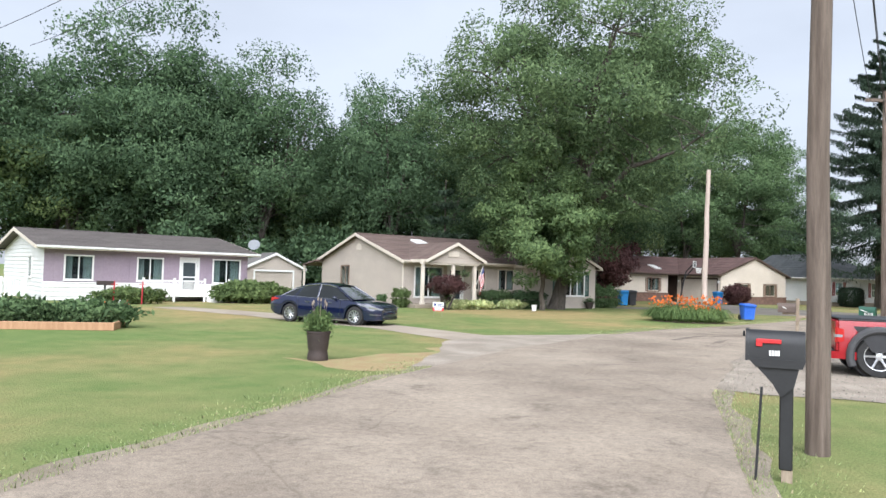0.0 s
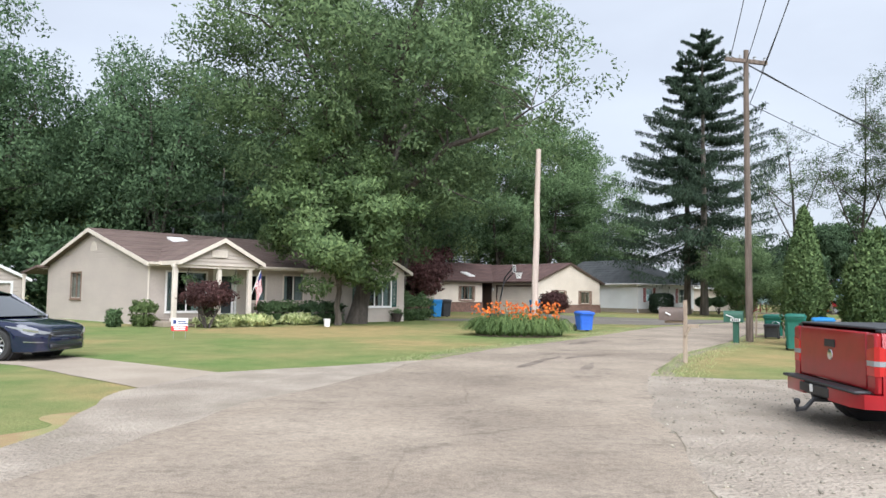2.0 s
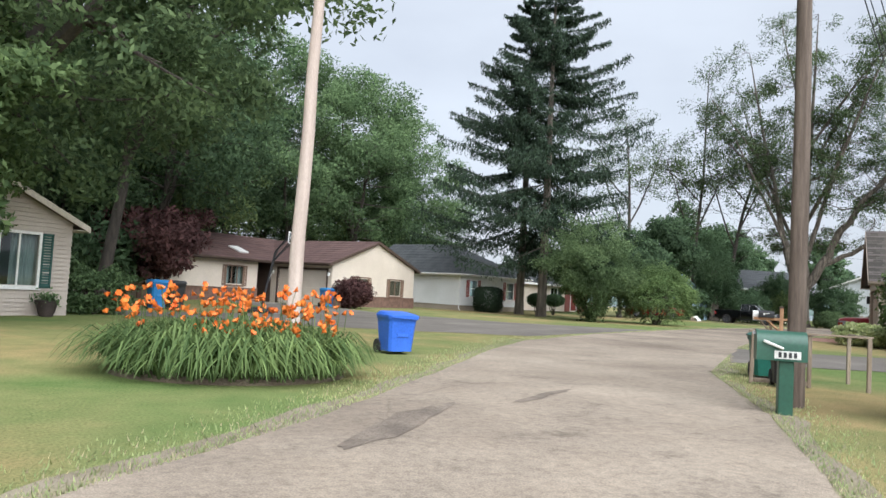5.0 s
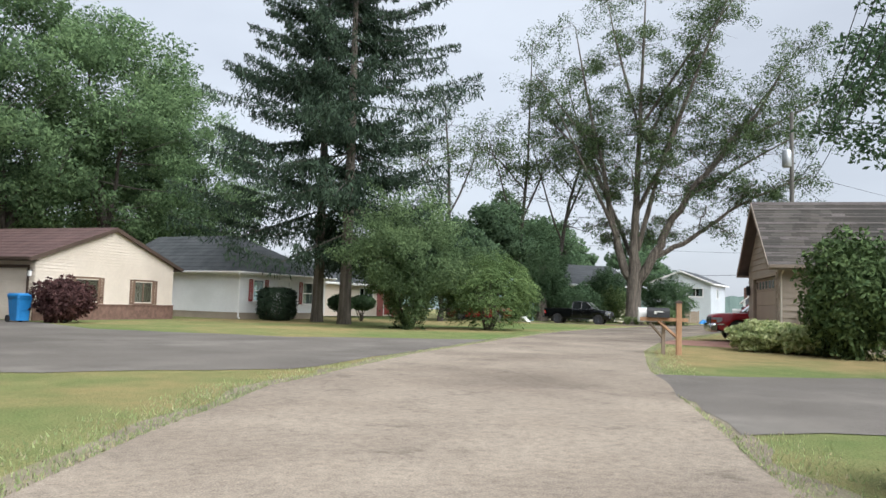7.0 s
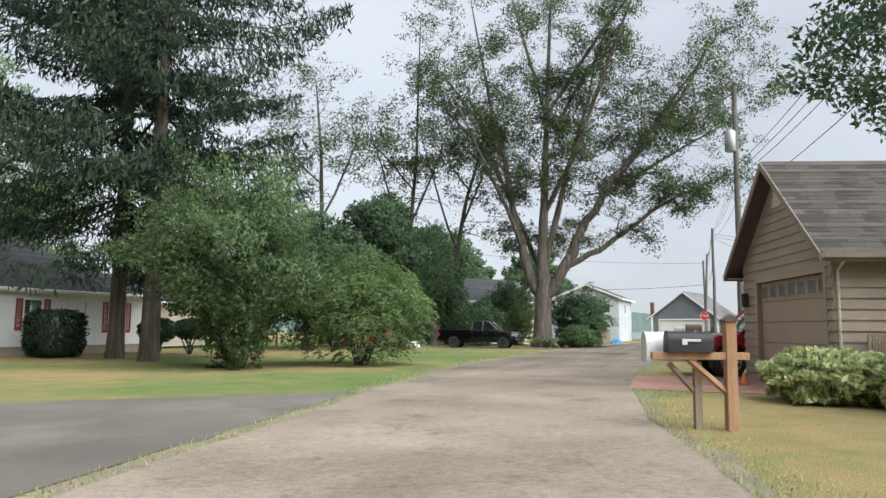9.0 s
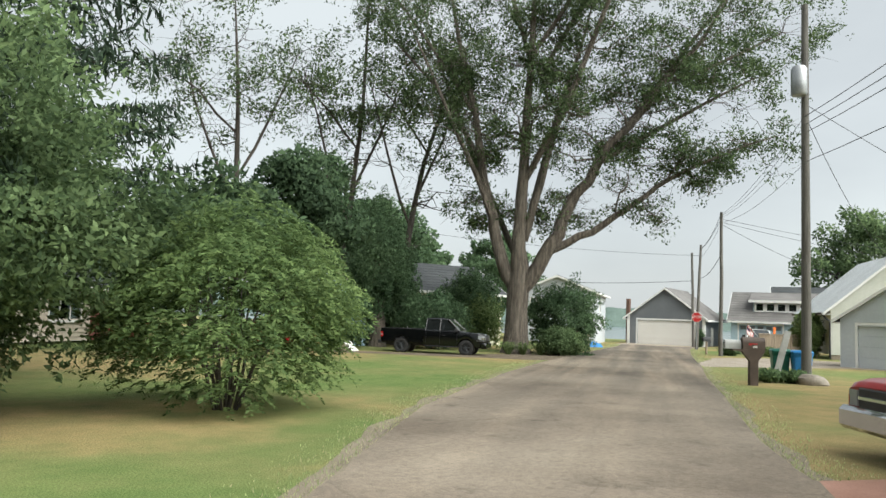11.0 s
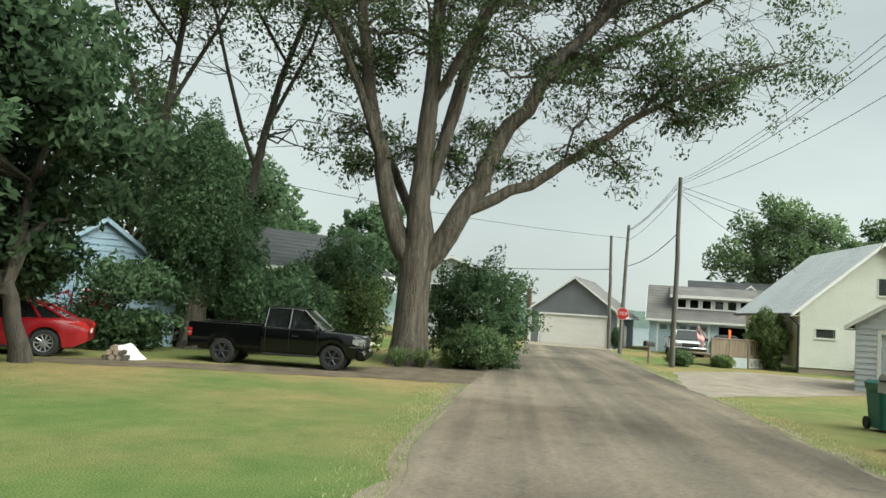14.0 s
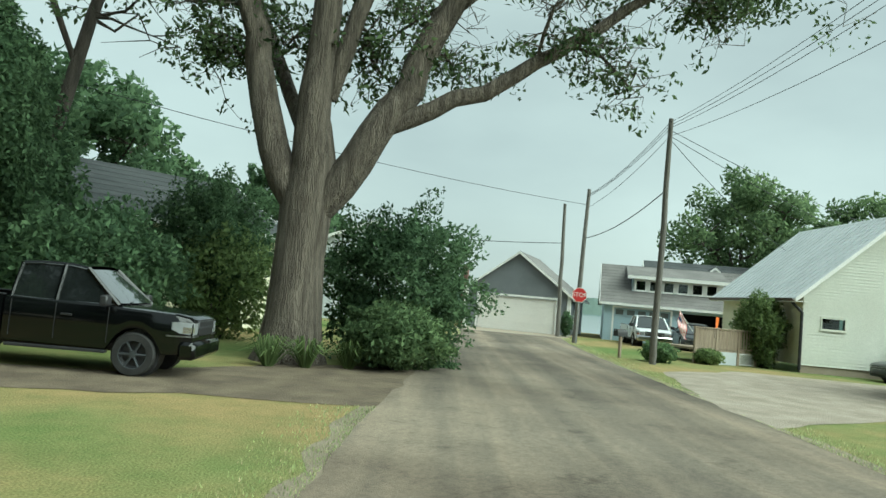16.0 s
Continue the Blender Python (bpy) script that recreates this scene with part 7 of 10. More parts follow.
for i in range(nseg):
    a0, a1 = -1.15 + 2.3 * i / nseg, -1.15 + 2.3 * (i + 1) / nseg
    R = 620
    hs = [16 + 4 * noise.noise((a * 7, 1.5, 0)) + 2.0 * noise.noise((a * 45, 2.5, 0)) + 1.2 * noise.noise((a * 130, 3.5, 0)) for a in (a0, a1)]
    c0, s0_, c1, s1_ = math.cos(a0), math.sin(a0), math.cos(a1), math.sin(a1)
    g.add([(80 + R * c0, 70 + R * s0_, -0.6), (80 + R * c1, 70 + R * s1_, -0.6), (80 + (R + 40) * c1, 70 + (R + 40) * s1_, hs[1]), (80 + (R + 40) * c0, 70 + (R + 40) * s0_, hs[0])], [(0, 1, 2, 3)])
# distance haze is mixed into the shore's base colour
solid("backdrop", g, surface("haze_tinted_shore", (0.085, 0.125, 0.105), (0.12, 0.165, 0.14), 0.95, 0.05, 0.6, 0.0), "wooded far shore of the lake, haze put into its colour", kind="structure", smooth=False)

# ---- poles and wires ----


def utility_pole(x, y, h, r, label, top=(0, 0), mat=None, arm=None, arm_rz=0, transformer=False):
    p = thing("utility_pole", pose(x, y, 0), label, "pole", "utility poles")
    k = 7
    rng = np.random.default_rng(int(x * 10) % 997)
    pts = [(top[0] * i / k + rng.normal() * 0.012, top[1] * i / k + rng.normal() * 0.012, -0.1 + (h + 0.1) * i / k) for i in range(k + 1)]
    part("shaft", G().tube(pts, [r * (1.08 - 0.36 * i / k) for i in range(k + 1)], 14), mat or M_POLE, p)
    if arm:
        m = pose(top[0], top[1], h - 0.35, 0, 0, arm_rz)
        part("crossarm", G().box(-arm / 2, -0.05, -0.06, arm / 2, 0.05, 0.06, m=m, b=0.008), M_POLE, p)
        for a in (-0.45, -0.15, 0.2, 0.45):
            part("insulator", G().lathe([(0.02, 0.06), (0.05, 0.08), (0.035, 0.12), (0.05, 0.15), (0.02, 0.19)], 8, m=m @ Matrix.Translation((a * arm, 0, 0))), M_STEEL, p)
        part("arm_brace", G().tube([m @ Vector((-arm * 0.3, 0.04, -0.05)), (top[0] * 0.9, top[1] * 0.9, h - 1.0)], 0.015, 5), M_STEEL, p)
    if transformer:
        part("transformer", G().lathe([(0.22, 0), (0.26, 0.06), (0.26, 0.90), (0.21, 1.0), (0.06, 1.04)], 14, m=pose(-0.42, 0.05, h - 3.3)), M_STEEL, p, "grey canister transformer")
        part("bracket", G().box(-0.2, 0.0, h - 3.0, 0.0, 0.10, h - 2.94).box(-0.2, 0.0, h - 2.6, 0, 0.10, h - 2.54), M_STEEL, p, smooth=False)
    return p


utility_pole(4.2, 5.05, 10.4, 0.105, "thick weathered wooden utility pole beside a mailbox")
utility_pole(13.45, 27.6, 9.1, 0.105, "weathered wooden utility pole with crossarm beside the bins", arm=1.5, arm_rz=10)
utility_pole(8.0, 33.4, 6.95, 0.13, "short bleached wooden pole in the lily bed", top=(0.12, 0.1), mat=M_POLE_PALE)
utility_pole(51.93, 54.06, 12.9, 0.15, "grey wooden utility pole carrying a canister transformer", transformer=True, mat=M_POLE_GREY)
utility_pole(68.7, 64.35, 8.5, 0.115, "weathered wooden utility pole beside the gravel drive", top=(-0.2, -0.1), mat=M_POLE_GREY)
utility_pole(78.1, 70.3, 7.8, 0.12, "leaning wooden utility pole behind the stop sign", top=(0.95, 0.15), mat=M_POLE_GREY)
utility_pole(83.7, 73.2, 7.7, 0.12, "short wooden utility pole beside the slate garage", top=(-0.2, 0.1), mat=M_POLE_GREY)


def wire(a, b, sag, r=0.012, label="black overhead cable sagging between poles"):
    a, b = Vector(a), Vector(b)
    pts = []
    for i in range(15):
        t = i / 14
        p = a.lerp(b, t)
        p.z -= sag * 4 * t * (1 - t)
        pts.append(p)
    g = G().tube([p - a for p in pts], r, 5, caps=False)
    solid("overhead_cable", g, M_CABLE, label, "cable", "overhead cables", m=Matrix.Translation(a))


P_A, P_B, P_X, P_1, P_2, P_3 = (4.2, 5.05), (13.45, 27.6), (51.93, 54.06), (68.5, 64.25), (79.05, 70.45), (83.5, 73.3)
for dz, off in ((0.0, -0.5), (-0.22, 0.0), (-0.45, 0.5), (-1.5, 0.1)):
    wire((P_A[0] + off, P_A[1], 10.1 + dz), (P_B[0] + off, P_B[1], 8.9 + dz), 0.5)
    wire((P_B[0] + off, P_B[1], 8.9 + dz), (P_X[0] + off * 0.3, P_X[1], 8.9 + dz), 1.0)
    wire((P_X[0] + off * 0.3, P_X[1], 8.9 + dz), (P_1[0] + off * 0.2, P_1[1], 8.35 + dz * 0.3), 0.4, 0.008)
    wire((P_1[0] + off * 0.2, P_1[1], 8.35 + dz * 0.3), (P_2[0], P_2[1] + off * 0.2, 7.6 + dz * 0.5), 0.25, 0.010)
wire((P_2[0], P_2[1], 5.3), (P_1[0], P_1[1], 6.0), 0.3, 0.02)
wire((P_3[0], P_3[1], 5.4), (72.0, 92.0, 5.6), 0.5, 0.02)
wire((P_2[0], P_2[1], 7.0), (40.0, 84.0, 8.0), 0.8)
wire((P_X[0], P_X[1], 9.0), (76.2, 57.0, 6.0), 0.8)
wire((P_1[0], P_1[1], 7.8), (88.0, 60.0, 5.0), 0.6)
wire((P_X[0], P_X[1], 9.4), (110.0, 47.0, 8.0), 0.9)
wire((P_1[0], P_1[1], 8.1), (118.0, 48.0, 9.0), 1.0)
wire((P_1[0], P_1[1], 7.9), (118.0, 50.0, 8.0), 1.0)
wire((P_A[0], P_A[1], 9.3), (-30.0, 30.0, 12.5), 0.8)
wire((P_A[0], P_A[1], 9.0), (-20.0, 24.0, 10.5), 0.6)

# ---- mailboxes, signs, bins ----


def mailbox_shell(g, L=0.5, w=0.22, h=0.26, m=None):
    prof = [(-w / 2, 0), (w / 2, 0), (w / 2, h * 0.55)] + [(w / 2 * math.cos(a), h * 0.55 + (h * 0.45) * math.sin(a)) for a in [math.pi * i / 8 for i in range(1, 8)]] + [(-w / 2, h * 0.55)]
    return g.prism(prof, -L / 2, L / 2, "x", m)


def bars(parent, m, n, w, h, mat, gap=0.3):
    """A row of plain upright bars in place of digits."""
    for i in range(n):
        x = (i - (n - 1) / 2) * w * (1 + gap)
        part("digit_bar", G().box(x - w / 2, -0.004, -h / 2, x + w / 2, 0, h / 2, m=m), mat, parent, smooth=False)


def mailbox(x, y, rz, label, box_mat, post_mat, z=0.85, L=0.5, w=0.22, h=0.26, post=0.1, flag=True, digits=0, off=0.0, post_h=None, digit_mat=None):
    """Box with its door at -x; post below."""
    t = thing("mailbox", pose(x, y, 0, 0, 0, rz), label, "mailbox", "mailboxes")
    ph = post_h or z
    part("post", G().box(-post / 2, -post / 2, -0.05, post / 2, post / 2, ph, b=0.008), post_mat, t, smooth=False)
    box = part("box", mailbox_shell(G(), L, w, h, m=pose(off, 0, z)), box_mat, t)
    part("door", mailbox_shell(G(), 0.02, w + 0.015, h + 0.012, m=pose(off - L / 2 - 0.01, 0, z - 0.004)), box_mat, box)
    part("latch", G().box(off - L / 2 - 0.05, -0.02, z + h - 0.06, off - L / 2 - 0.02, 0.02, z + h - 0.02), M_STEEL, box, smooth=False)
    if flag:
        part("flag", G().box(off - 0.16, -w / 2 - 0.02, z + h * 0.42, off + 0.08, -w / 2 - 0.008, z + h * 0.50).box(off - 0.16, -w / 2 - 0.02, z + h * 0.34, off - 0.08, -w / 2 - 0.008, z + h * 0.5), M_RED, box, "red signal flag", smooth=False)
    if digits:
        bars(box, pose(off + 0.02, -w / 2 - 0.003, z + h * 0.22), digits, 0.022, 0.06, digit_mat or M_WHITE)
    return t


MB = thing("mailbox", pose(3.535, 3.9, 0.32, 0, 0, -14) @ Matrix.Diagonal((0.80, 0.80, 0.78, 1)), "large black plastic mailbox with red flag on a black post", "mailbox", "mailboxes")
part("post", G().box(0.02, -0.065, -0.28, 0.15, 0.065, 0.80, b=0.012), M_BLACK_BOX, MB, smooth=False)
part("post_core", G().box(0.045, -0.05, -0.46, 0.15, 0.05, -0.26), M_POST_WOOD, MB, "bare wooden foot", smooth=False)
part("corbel", G().prism([(0.03, 0.48), (0.155, 0.60), (0.20, 0.80), (0.23, 0.86), (-0.20, 0.86), (-0.20, 0.79), (-0.05, 0.62)], -0.10, 0.10, "y"), M_BLACK_BOX, MB, smooth=False)
bx = part("box", mailbox_shell(G(), 0.54, 0.25, 0.32, m=pose(-0.015, 0, 0.86)), M_BLACK_BOX, MB)
part("base_tray", G().prism([(-0.21, 0.79), (0.23, 0.79), (0.26, 0.88), (-0.29, 0.88)], -0.132, 0.132, "y"), M_BLACK_BOX, bx, smooth=False)
part("door", mailbox_shell(G(), 0.035, 0.27, 0.335, m=pose(-0.295, 0, 0.855)), M_BLACK_BOX, bx)
part("latch", G().box(-0.34, -0.03, 1.10, -0.32, 0.03, 1.16, b=0.006), M_BLACK, bx, smooth=False)
part("flag", G().box(-0.21, -0.148, 1.045, 0.03, -0.130, 1.09, b=0.006).box(-0.21, -0.148, 1.01, -0.15, -0.130, 1.05, b=0.004), M_RED, bx, "red signal flag", smooth=False)
bars(bx, pose(-0.035, -0.128, 0.945), 4, 0.020, 0.055, M_WHITE)
part("stake", G().tube([(-0.2, -0.1, -0.46), (-0.15, -0.1, 0.58)], 0.014, 6), M_BLACK, MB)
WM = mailbox(8.35, 20.3, -25, "brown metal mailbox on a weathered wooden cross post", M_BROWN_BOX, M_POST_WOOD, z=0.86, L=0.46, w=0.24, h=0.27, off=-0.26, post_h=1.27, flag=False, post=0.085)
part("arm", G().box(-0.40, -0.05, 0.80, -0.045, 0.05, 0.855, b=0.006).box(0.045, -0.035, 0.72, 0.26, 0.035, 0.79, b=0.006), M_POST_WOOD, WM, smooth=False)
part("brace", G().tube([(0.0, -0.05, 0.55), (0.10, -0.05, 0.74)], 0.025, 4), M_POST_WOOD, WM, smooth=False)
part("lever", G().tube([(-0.38, -0.13, 1.02), (-0.28, -0.135, 0.97)], 0.014, 6), M_WHITE_BOX, WM, "pale flag lever")
GM = mailbox(12.76, 27.05, -35, "large dark green mailbox on a matching green post", M_GREEN_BOX, M_GREEN_BOX, z=0.62, L=0.52, w=0.26, h=0.34, post=0.16, flag=False, off=-0.05)
part("number_plate", G().box(-0.14, -0.1345, 0.645, 0.14, -0.1305, 0.735), M_WHITE_BOX, GM, "pale number plate", smooth=False)
bars(GM, pose(0.0, -0.135, 0.69), 4, 0.032, 0.06, M_BLACK, 0.7)
part("lever", G().tube([(-0.26, -0.15, 0.84), (-0.05, -0.155, 0.76)], 0.016, 6), M_WHITE_BOX, GM, "pale flag lever")
P4T = thing("mailbox_post", pose(26.92, 41.81, 0, 0, 0, -42), "stained cedar post with a cross arm for two mailboxes", "post")
part("post", G().box(-0.065, -0.065, -0.05, 0.065, 0.065, 1.30, b=0.008), M_POST_ORANGE, P4T, smooth=False)
part("cap", G().prism([(-0.085, 1.30), (0.085, 1.30), (0.085, 1.325), (0.0, 1.38), (-0.085, 1.325)], -0.085, 0.085, "y"), M_BROWN_BOX, P4T, smooth=False)
part("arm", G().box(-0.95, -0.045, 0.84, 0.22, 0.045, 0.93, b=0.006), M_POST_ORANGE, P4T, smooth=False)
part("brace", G().tube([(-0.05, 0, 0.45), (-0.5, 0, 0.84)], 0.04, 4), M_POST_ORANGE, P4T, smooth=False)
part("rear_post", G().box(-0.40, 0.1, -0.05, -0.31, 0.19, 0.81, b=0.006), M_POST_WOOD, P4T, "grey weathered second post", smooth=False)
part("rear_brace", G().tube([(-0.37, 0.145, 0.42), (-0.70, 0.145, 0.79)], 0.035, 4), M_POST_WOOD, P4T, smooth=False)
for (ox, oy, mt, lb, nm) in ((-0.50, -0.03, M_BLACK_BOX, "black metal mailbox on a cedar arm", 3), (-0.66, 0.27, M_WHITE_BOX, "worn white mailbox on a cedar arm", 0)):
    t = thing("mailbox", P4T.matrix_basis @ pose(ox, oy, 0.93 if nm else 0.81), lb, "mailbox", "mailboxes")
    bl, bw, bh = (0.52, 0.21, 0.25) if nm else (0.58, 0.26, 0.36)
    b_ = part("box", mailbox_shell(G(), bl, bw, bh), mt, t)
    part("door", mailbox_shell(G(), 0.02, bw + 0.015, bh + 0.01, m=pose(-bl / 2 - 0.01, 0, -0.003)), mt, b_)
    part("flag", G().box(-0.12, -0.125, 0.13, 0.1, -0.112, 0.16).box(-0.12, -0.125, 0.09, -0.06, -0.112, 0.13), M_WHITE_BOX if nm else M_RED, b_, smooth=False)
BM = mailbox(48.1, 54.3, -52, "weathered brown mailbox with red flag on a thick brown post", M_BROWN_BOX, M_BROWN_BOX, z=1.06, L=0.62, w=0.28, h=0.36, post=0.24, flag=True, digits=4)
part("corbel", G().prism([(-0.12, 0.72), (0.12, 0.72), (0.30, 1.0), (0.30, 1.055), (-0.62, 1.055), (-0.62, 1.0), (-0.34, 1.0)], -0.13, 0.13, "y"), M_BROWN_BOX, BM, smooth=False)
SM = thing("mailbox", pose(47.83, 54.74, 1.06, 0, 0, -52), "small pale grey mailbox beside the brown one", "mailbox", "mailboxes")
bx = part("box", mailbox_shell(G(), 0.44, 0.24, 0.27, m=pose(-0.06, 0, 0)), M_PALE_BOX, SM)
part("door", mailbox_shell(G(), 0.02, 0.255, 0.28, m=pose(-0.29, 0, -0.004)), M_PALE_BOX, bx)
part("handle", G().box(-0.325, -0.06, 0.15, -0.30, 0.06, 0.18, b=0.005), M_BLACK, bx, smooth=False)
part("bracket", G().box(-0.25, -0.05, -0.03, 0.42, 0.05, 0.0, b=0.005), M_BROWN_BOX, SM, smooth=False)
mailbox(70.2, 65.9, -30, "black metal mailbox on a thin post", M_BLACK_BOX, M_POST_WOOD, z=0.8, L=0.5, flag=False)


def wheeled_bin(x, y, rz, mat, label, h=1.06, w=0.6, d=0.66, logo=False, lid_tilt=0, taper=0.80):
    t = thing("wheeled_bin", pose(x, y, 0, 0, 0, rz), label, "bin", "wheeled bins")
    k = taper

    def ring(s, z):
        a, c = w / 2 * s, d / 2 * s
        q = 0.05
        return [(-a + q, -c, z), (a - q, -c, z), (a, -c + q, z), (a, c - q, z), (a - q, c, z), (-a + q, c, z), (-a, c - q, z), (-a, -c + q, z)]
    zs = [(k, 0.06), (k + (0.93 - k) * 0.3, h * 0.3), (0.93, h * 0.72), (0.96, h * 0.80), (1.0, h * 0.82), (1.0, h * 0.90)]
    vs, fs = [], []
    for s, z in zs:
        vs += ring(s, z)
    for i in range(len(zs) - 1):
        for j in range(8):
            fs.append((8 * i + j, 8 * i + (j + 1) % 8, 8 * i + 8 + (j + 1) % 8, 8 * i + 8 + j))
    fs += [tuple(range(7, -1, -1)), tuple(range(8 * len(zs) - 8, 8 * len(zs)))]
    body = part("body", G().add(vs, fs), mat, t)
    part("grip_recess", G().box(-0.12, -d / 2 * 0.93, h * 0.42, 0.12, -d / 2 * 0.90, h * 0.5, b=0.008), mat, body, smooth=False)
    g = G()
    g.add(ring(1.05, h * 0.90) + ring(1.05, h * 0.93) + ring(0.9, h * 0.985) + [(0, 0.04, h)], [tuple(range(7, -1, -1))] + [(8 * i + j, 8 * i + (j + 1) % 8, 8 * i + 8 + (j + 1) % 8, 8 * i + 8 + j) for i in range(2) for j in range(8)] + [(16 + j, 16 + (j + 1) % 8, 24) for j in range(8)])
    if lid_tilt:
        g.v = [(x, y - 0.02, z - 0.012 + (y * math.tan(radians(lid_tilt)) if z > h * 0.95 else -0.05 - 0.035 * math.sin(x * 9 + 1) if y < -d * 0.4 and z < h * 0.91 else 0.0)) for x, y, z in g.v]
    part("lid", g, mat, t)
    part("handle", G().tube([(-w * 0.4, d / 2 + 0.06, h * 0.88), (w * 0.4, d / 2 + 0.06, h * 0.88)], 0.018, 6), mat, t)
    for sx in (-1, 1):
        part("wheel", G().lathe([(0.03, -0.03), (0.125, -0.03), (0.13, 0), (0.125, 0.03), (0.03, 0.03)], 14, m=pose(sx * w * 0.42, d / 2 * 0.82, 0.13, 0, 90, 0)), M_RUBBER, t)
    if logo:
        for i in range(3):
            a = math.radians(90 + 120 * i)
            part("recycling_mark", G().tube([(0.11 * math.cos(a + 0.2), -d / 2 * 0.9 - 0.012, h * 0.55 + 0.11 * math.sin(a + 0.2)), (0.13 * math.cos(a + 1.0), -d / 2 * 0.9 - 0.012, h * 0.55 + 0.13 * math.sin(a + 1.0)), (0.11 * math.cos(a + 1.8), -d / 2 * 0.9 - 0.012, h * 0.55 + 0.11 * math.sin(a + 1.8))], 0.018, 4), M_STEEL, body, smooth=False)
    return t


wheeled_bin(9.95, 33.55, 12, M_BIN_BLUE, "bright blue wheeled recycling bin at the kerb edge", h=0.78, w=0.60, d=0.58, lid_tilt=5)
wheeled_bin(12.93, 24.15, -30, M_BIN_GREEN, "dark green wheeled rubbish bin on the lawn", h=0.96, w=0.50, d=0.58, taper=0.84)
wheeled_bin(13.46, 23.78, -30, M_BIN_CYAN, "faded blue wheeled bin on the lawn", h=0.88, w=0.52, d=0.58, taper=0.84)
wheeled_bin(16.02, 30.66, -34, M_BIN_GREEN, "green wheeled bin with a pale recycling mark", logo=True, h=0.80, w=0.80, d=0.72, taper=0.86)
wheeled_bin(15.22, 29.52, -34, M_BLACK, "small black lidded bin in front of the green one", h=0.50, w=0.48, d=0.44, taper=0.90)
wheeled_bin(16.80, 31.42, -34, M_BIN_CYAN, "blue wheeled bin beside the green one", h=0.70, w=0.62, taper=0.9)
wheeled_bin(13.72, 60.5, 30, M_BIN_CYAN, "blue wheeled bin beside the garage door")
wheeled_bin(5.4, 48.6, 20, M_BIN_CYAN, "blue wheeled bin at the end of the drive")
wheeled_bin(6.0, 49.3, 20, M_BLACK, "dark wheeled bin at the end of the drive")
wheeled_bin(52.85, 54.53, -60, M_BIN_CYAN, "blue wheeled bin beside the transformer pole", h=1.0, w=0.66)
wheeled_bin(52.78, 55.22, -60, M_BIN_GREEN, "dark green wheeled bin beside the blue bin", h=1.02)
# pale board leaning on the green bin
BD = thing("leaning_board", pose(51.88, 55.05, 0.0, 0, 0, -47), "long pale weathered board leaning beside the bins", "board")
part("board", G().box(-0.11, -0.02, 0, 0.11, 0.02, 1.7, m=pose(0, 0, 0, 0, 15, 0), b=0.008), M_PALE_BOX, BD, smooth=False)
part("batten", G().box(-0.10, -0.035, 0.9, 0.10, -0.02, 1.0, m=pose(0, 0, 0, 0, 15, 0), b=0.004), M_PALE_BOX, BD, smooth=False)
# field stone at the foot of the pole
ROCK = G().lathe([(0.02, -0.12), (0.40, -0.10), (0.52, 0.06), (0.50, 0.20), (0.36, 0.34), (0.15, 0.41), (0.01, 0.42)], 18)
ROCK.v = [(x * (1.05 + 0.3 * noise.noise((x * 2, y * 2, z * 2))), y * 0.75, z * (1 + 0.45 * noise.noise((x * 1.6 + 4, y * 1.6, z)))) for x, y, z in ROCK.v]
solid("field_stone", ROCK, M_ROCK, "pale rounded field stone at the foot of the pole", "stone", m=pose(50.5, 53.38, 0, 0, 0, -60) @ Matrix.Scale(0.88, 4))
CR = thing("bin_corral", pose(14.9, 29.96, 0, 0, 0, -36), "rough wooden post-and-rail frame round the bins", "fence")
for x, y in ((0.0, 0.0), (0.86, 0.04), (1.7, 0.0), (0.42, 1.35), (1.7, 1.35)):
    part("fence_post", G().box(x - 0.03, y - 0.03, -0.05, x + 0.03, y + 0.03, 0.83, b=0.008, m=pose(0, 0, 0, 0, 1.5 if x == 0 else 0, 0)), M_POST_WOOD, CR, smooth=False)
part("rail", G().box(-0.05, -0.02, 0.832, 1.75, 0.02, 0.865, b=0.005), M_POST_WOOD, CR, smooth=False)
part("rail", G().box(0.035, -0.02, 0.03, 0.825, 0.02, 0.10, b=0.005), M_POST_WOOD, CR, smooth=False)
part("rail", G().box(1.68, 0.025, 0.832, 1.72, 1.38, 0.865, b=0.005), M_POST_WOOD, CR, smooth=False)
MK = thing("driveway_marker", pose(13.95, 28.40, 0), "orange driveway marker rod", "marker")
part("rod", G().tube([(0, 0, -0.05), (0.01, 0, 0.29)], 0.016, 6), M_ORANGE, MK)
CN = thing("traffic_cone", pose(34.4, 45.35, 0) @ Matrix.Diagonal((0.7, 0.7, 0.7, 1)), "small orange cone beside the garage", "cone")
part("cone", G().lathe([(0.13, 0.02), (0.10, 0.05), (0.03, 0.36), (0.02, 0.37)], 12), M_ORANGE, CN)
part("base", G().box(-0.16, -0.16, 0, 0.16, 0.16, 0.03, b=0.006), M_BLACK, CN, smooth=False)

YS = thing("yard_sign", pose(-3.3, 26.6, 0, 0, 0, 8) @ Matrix.Diagonal((0.72, 1, 0.8, 1)), "small white and red yard sign on wire legs", "sign")
part("panel", G().box(-0.3, -0.008, 0.28, 0.3, 0.008, 0.72), M_WHITE, YS, smooth=False)
part("red_band", G().box(-0.3, -0.012, 0.28, 0.3, -0.0085, 0.46), M_RED, YS, smooth=False)
for z, w_ in ((0.6, 0.3), (0.53, 0.36)):
    part("text_bar", G().box(-0.06, -0.012, z - 0.02, -0.06 + w_, -0.0085, z + 0.02), M_FLAG_BLUE, YS, smooth=False)
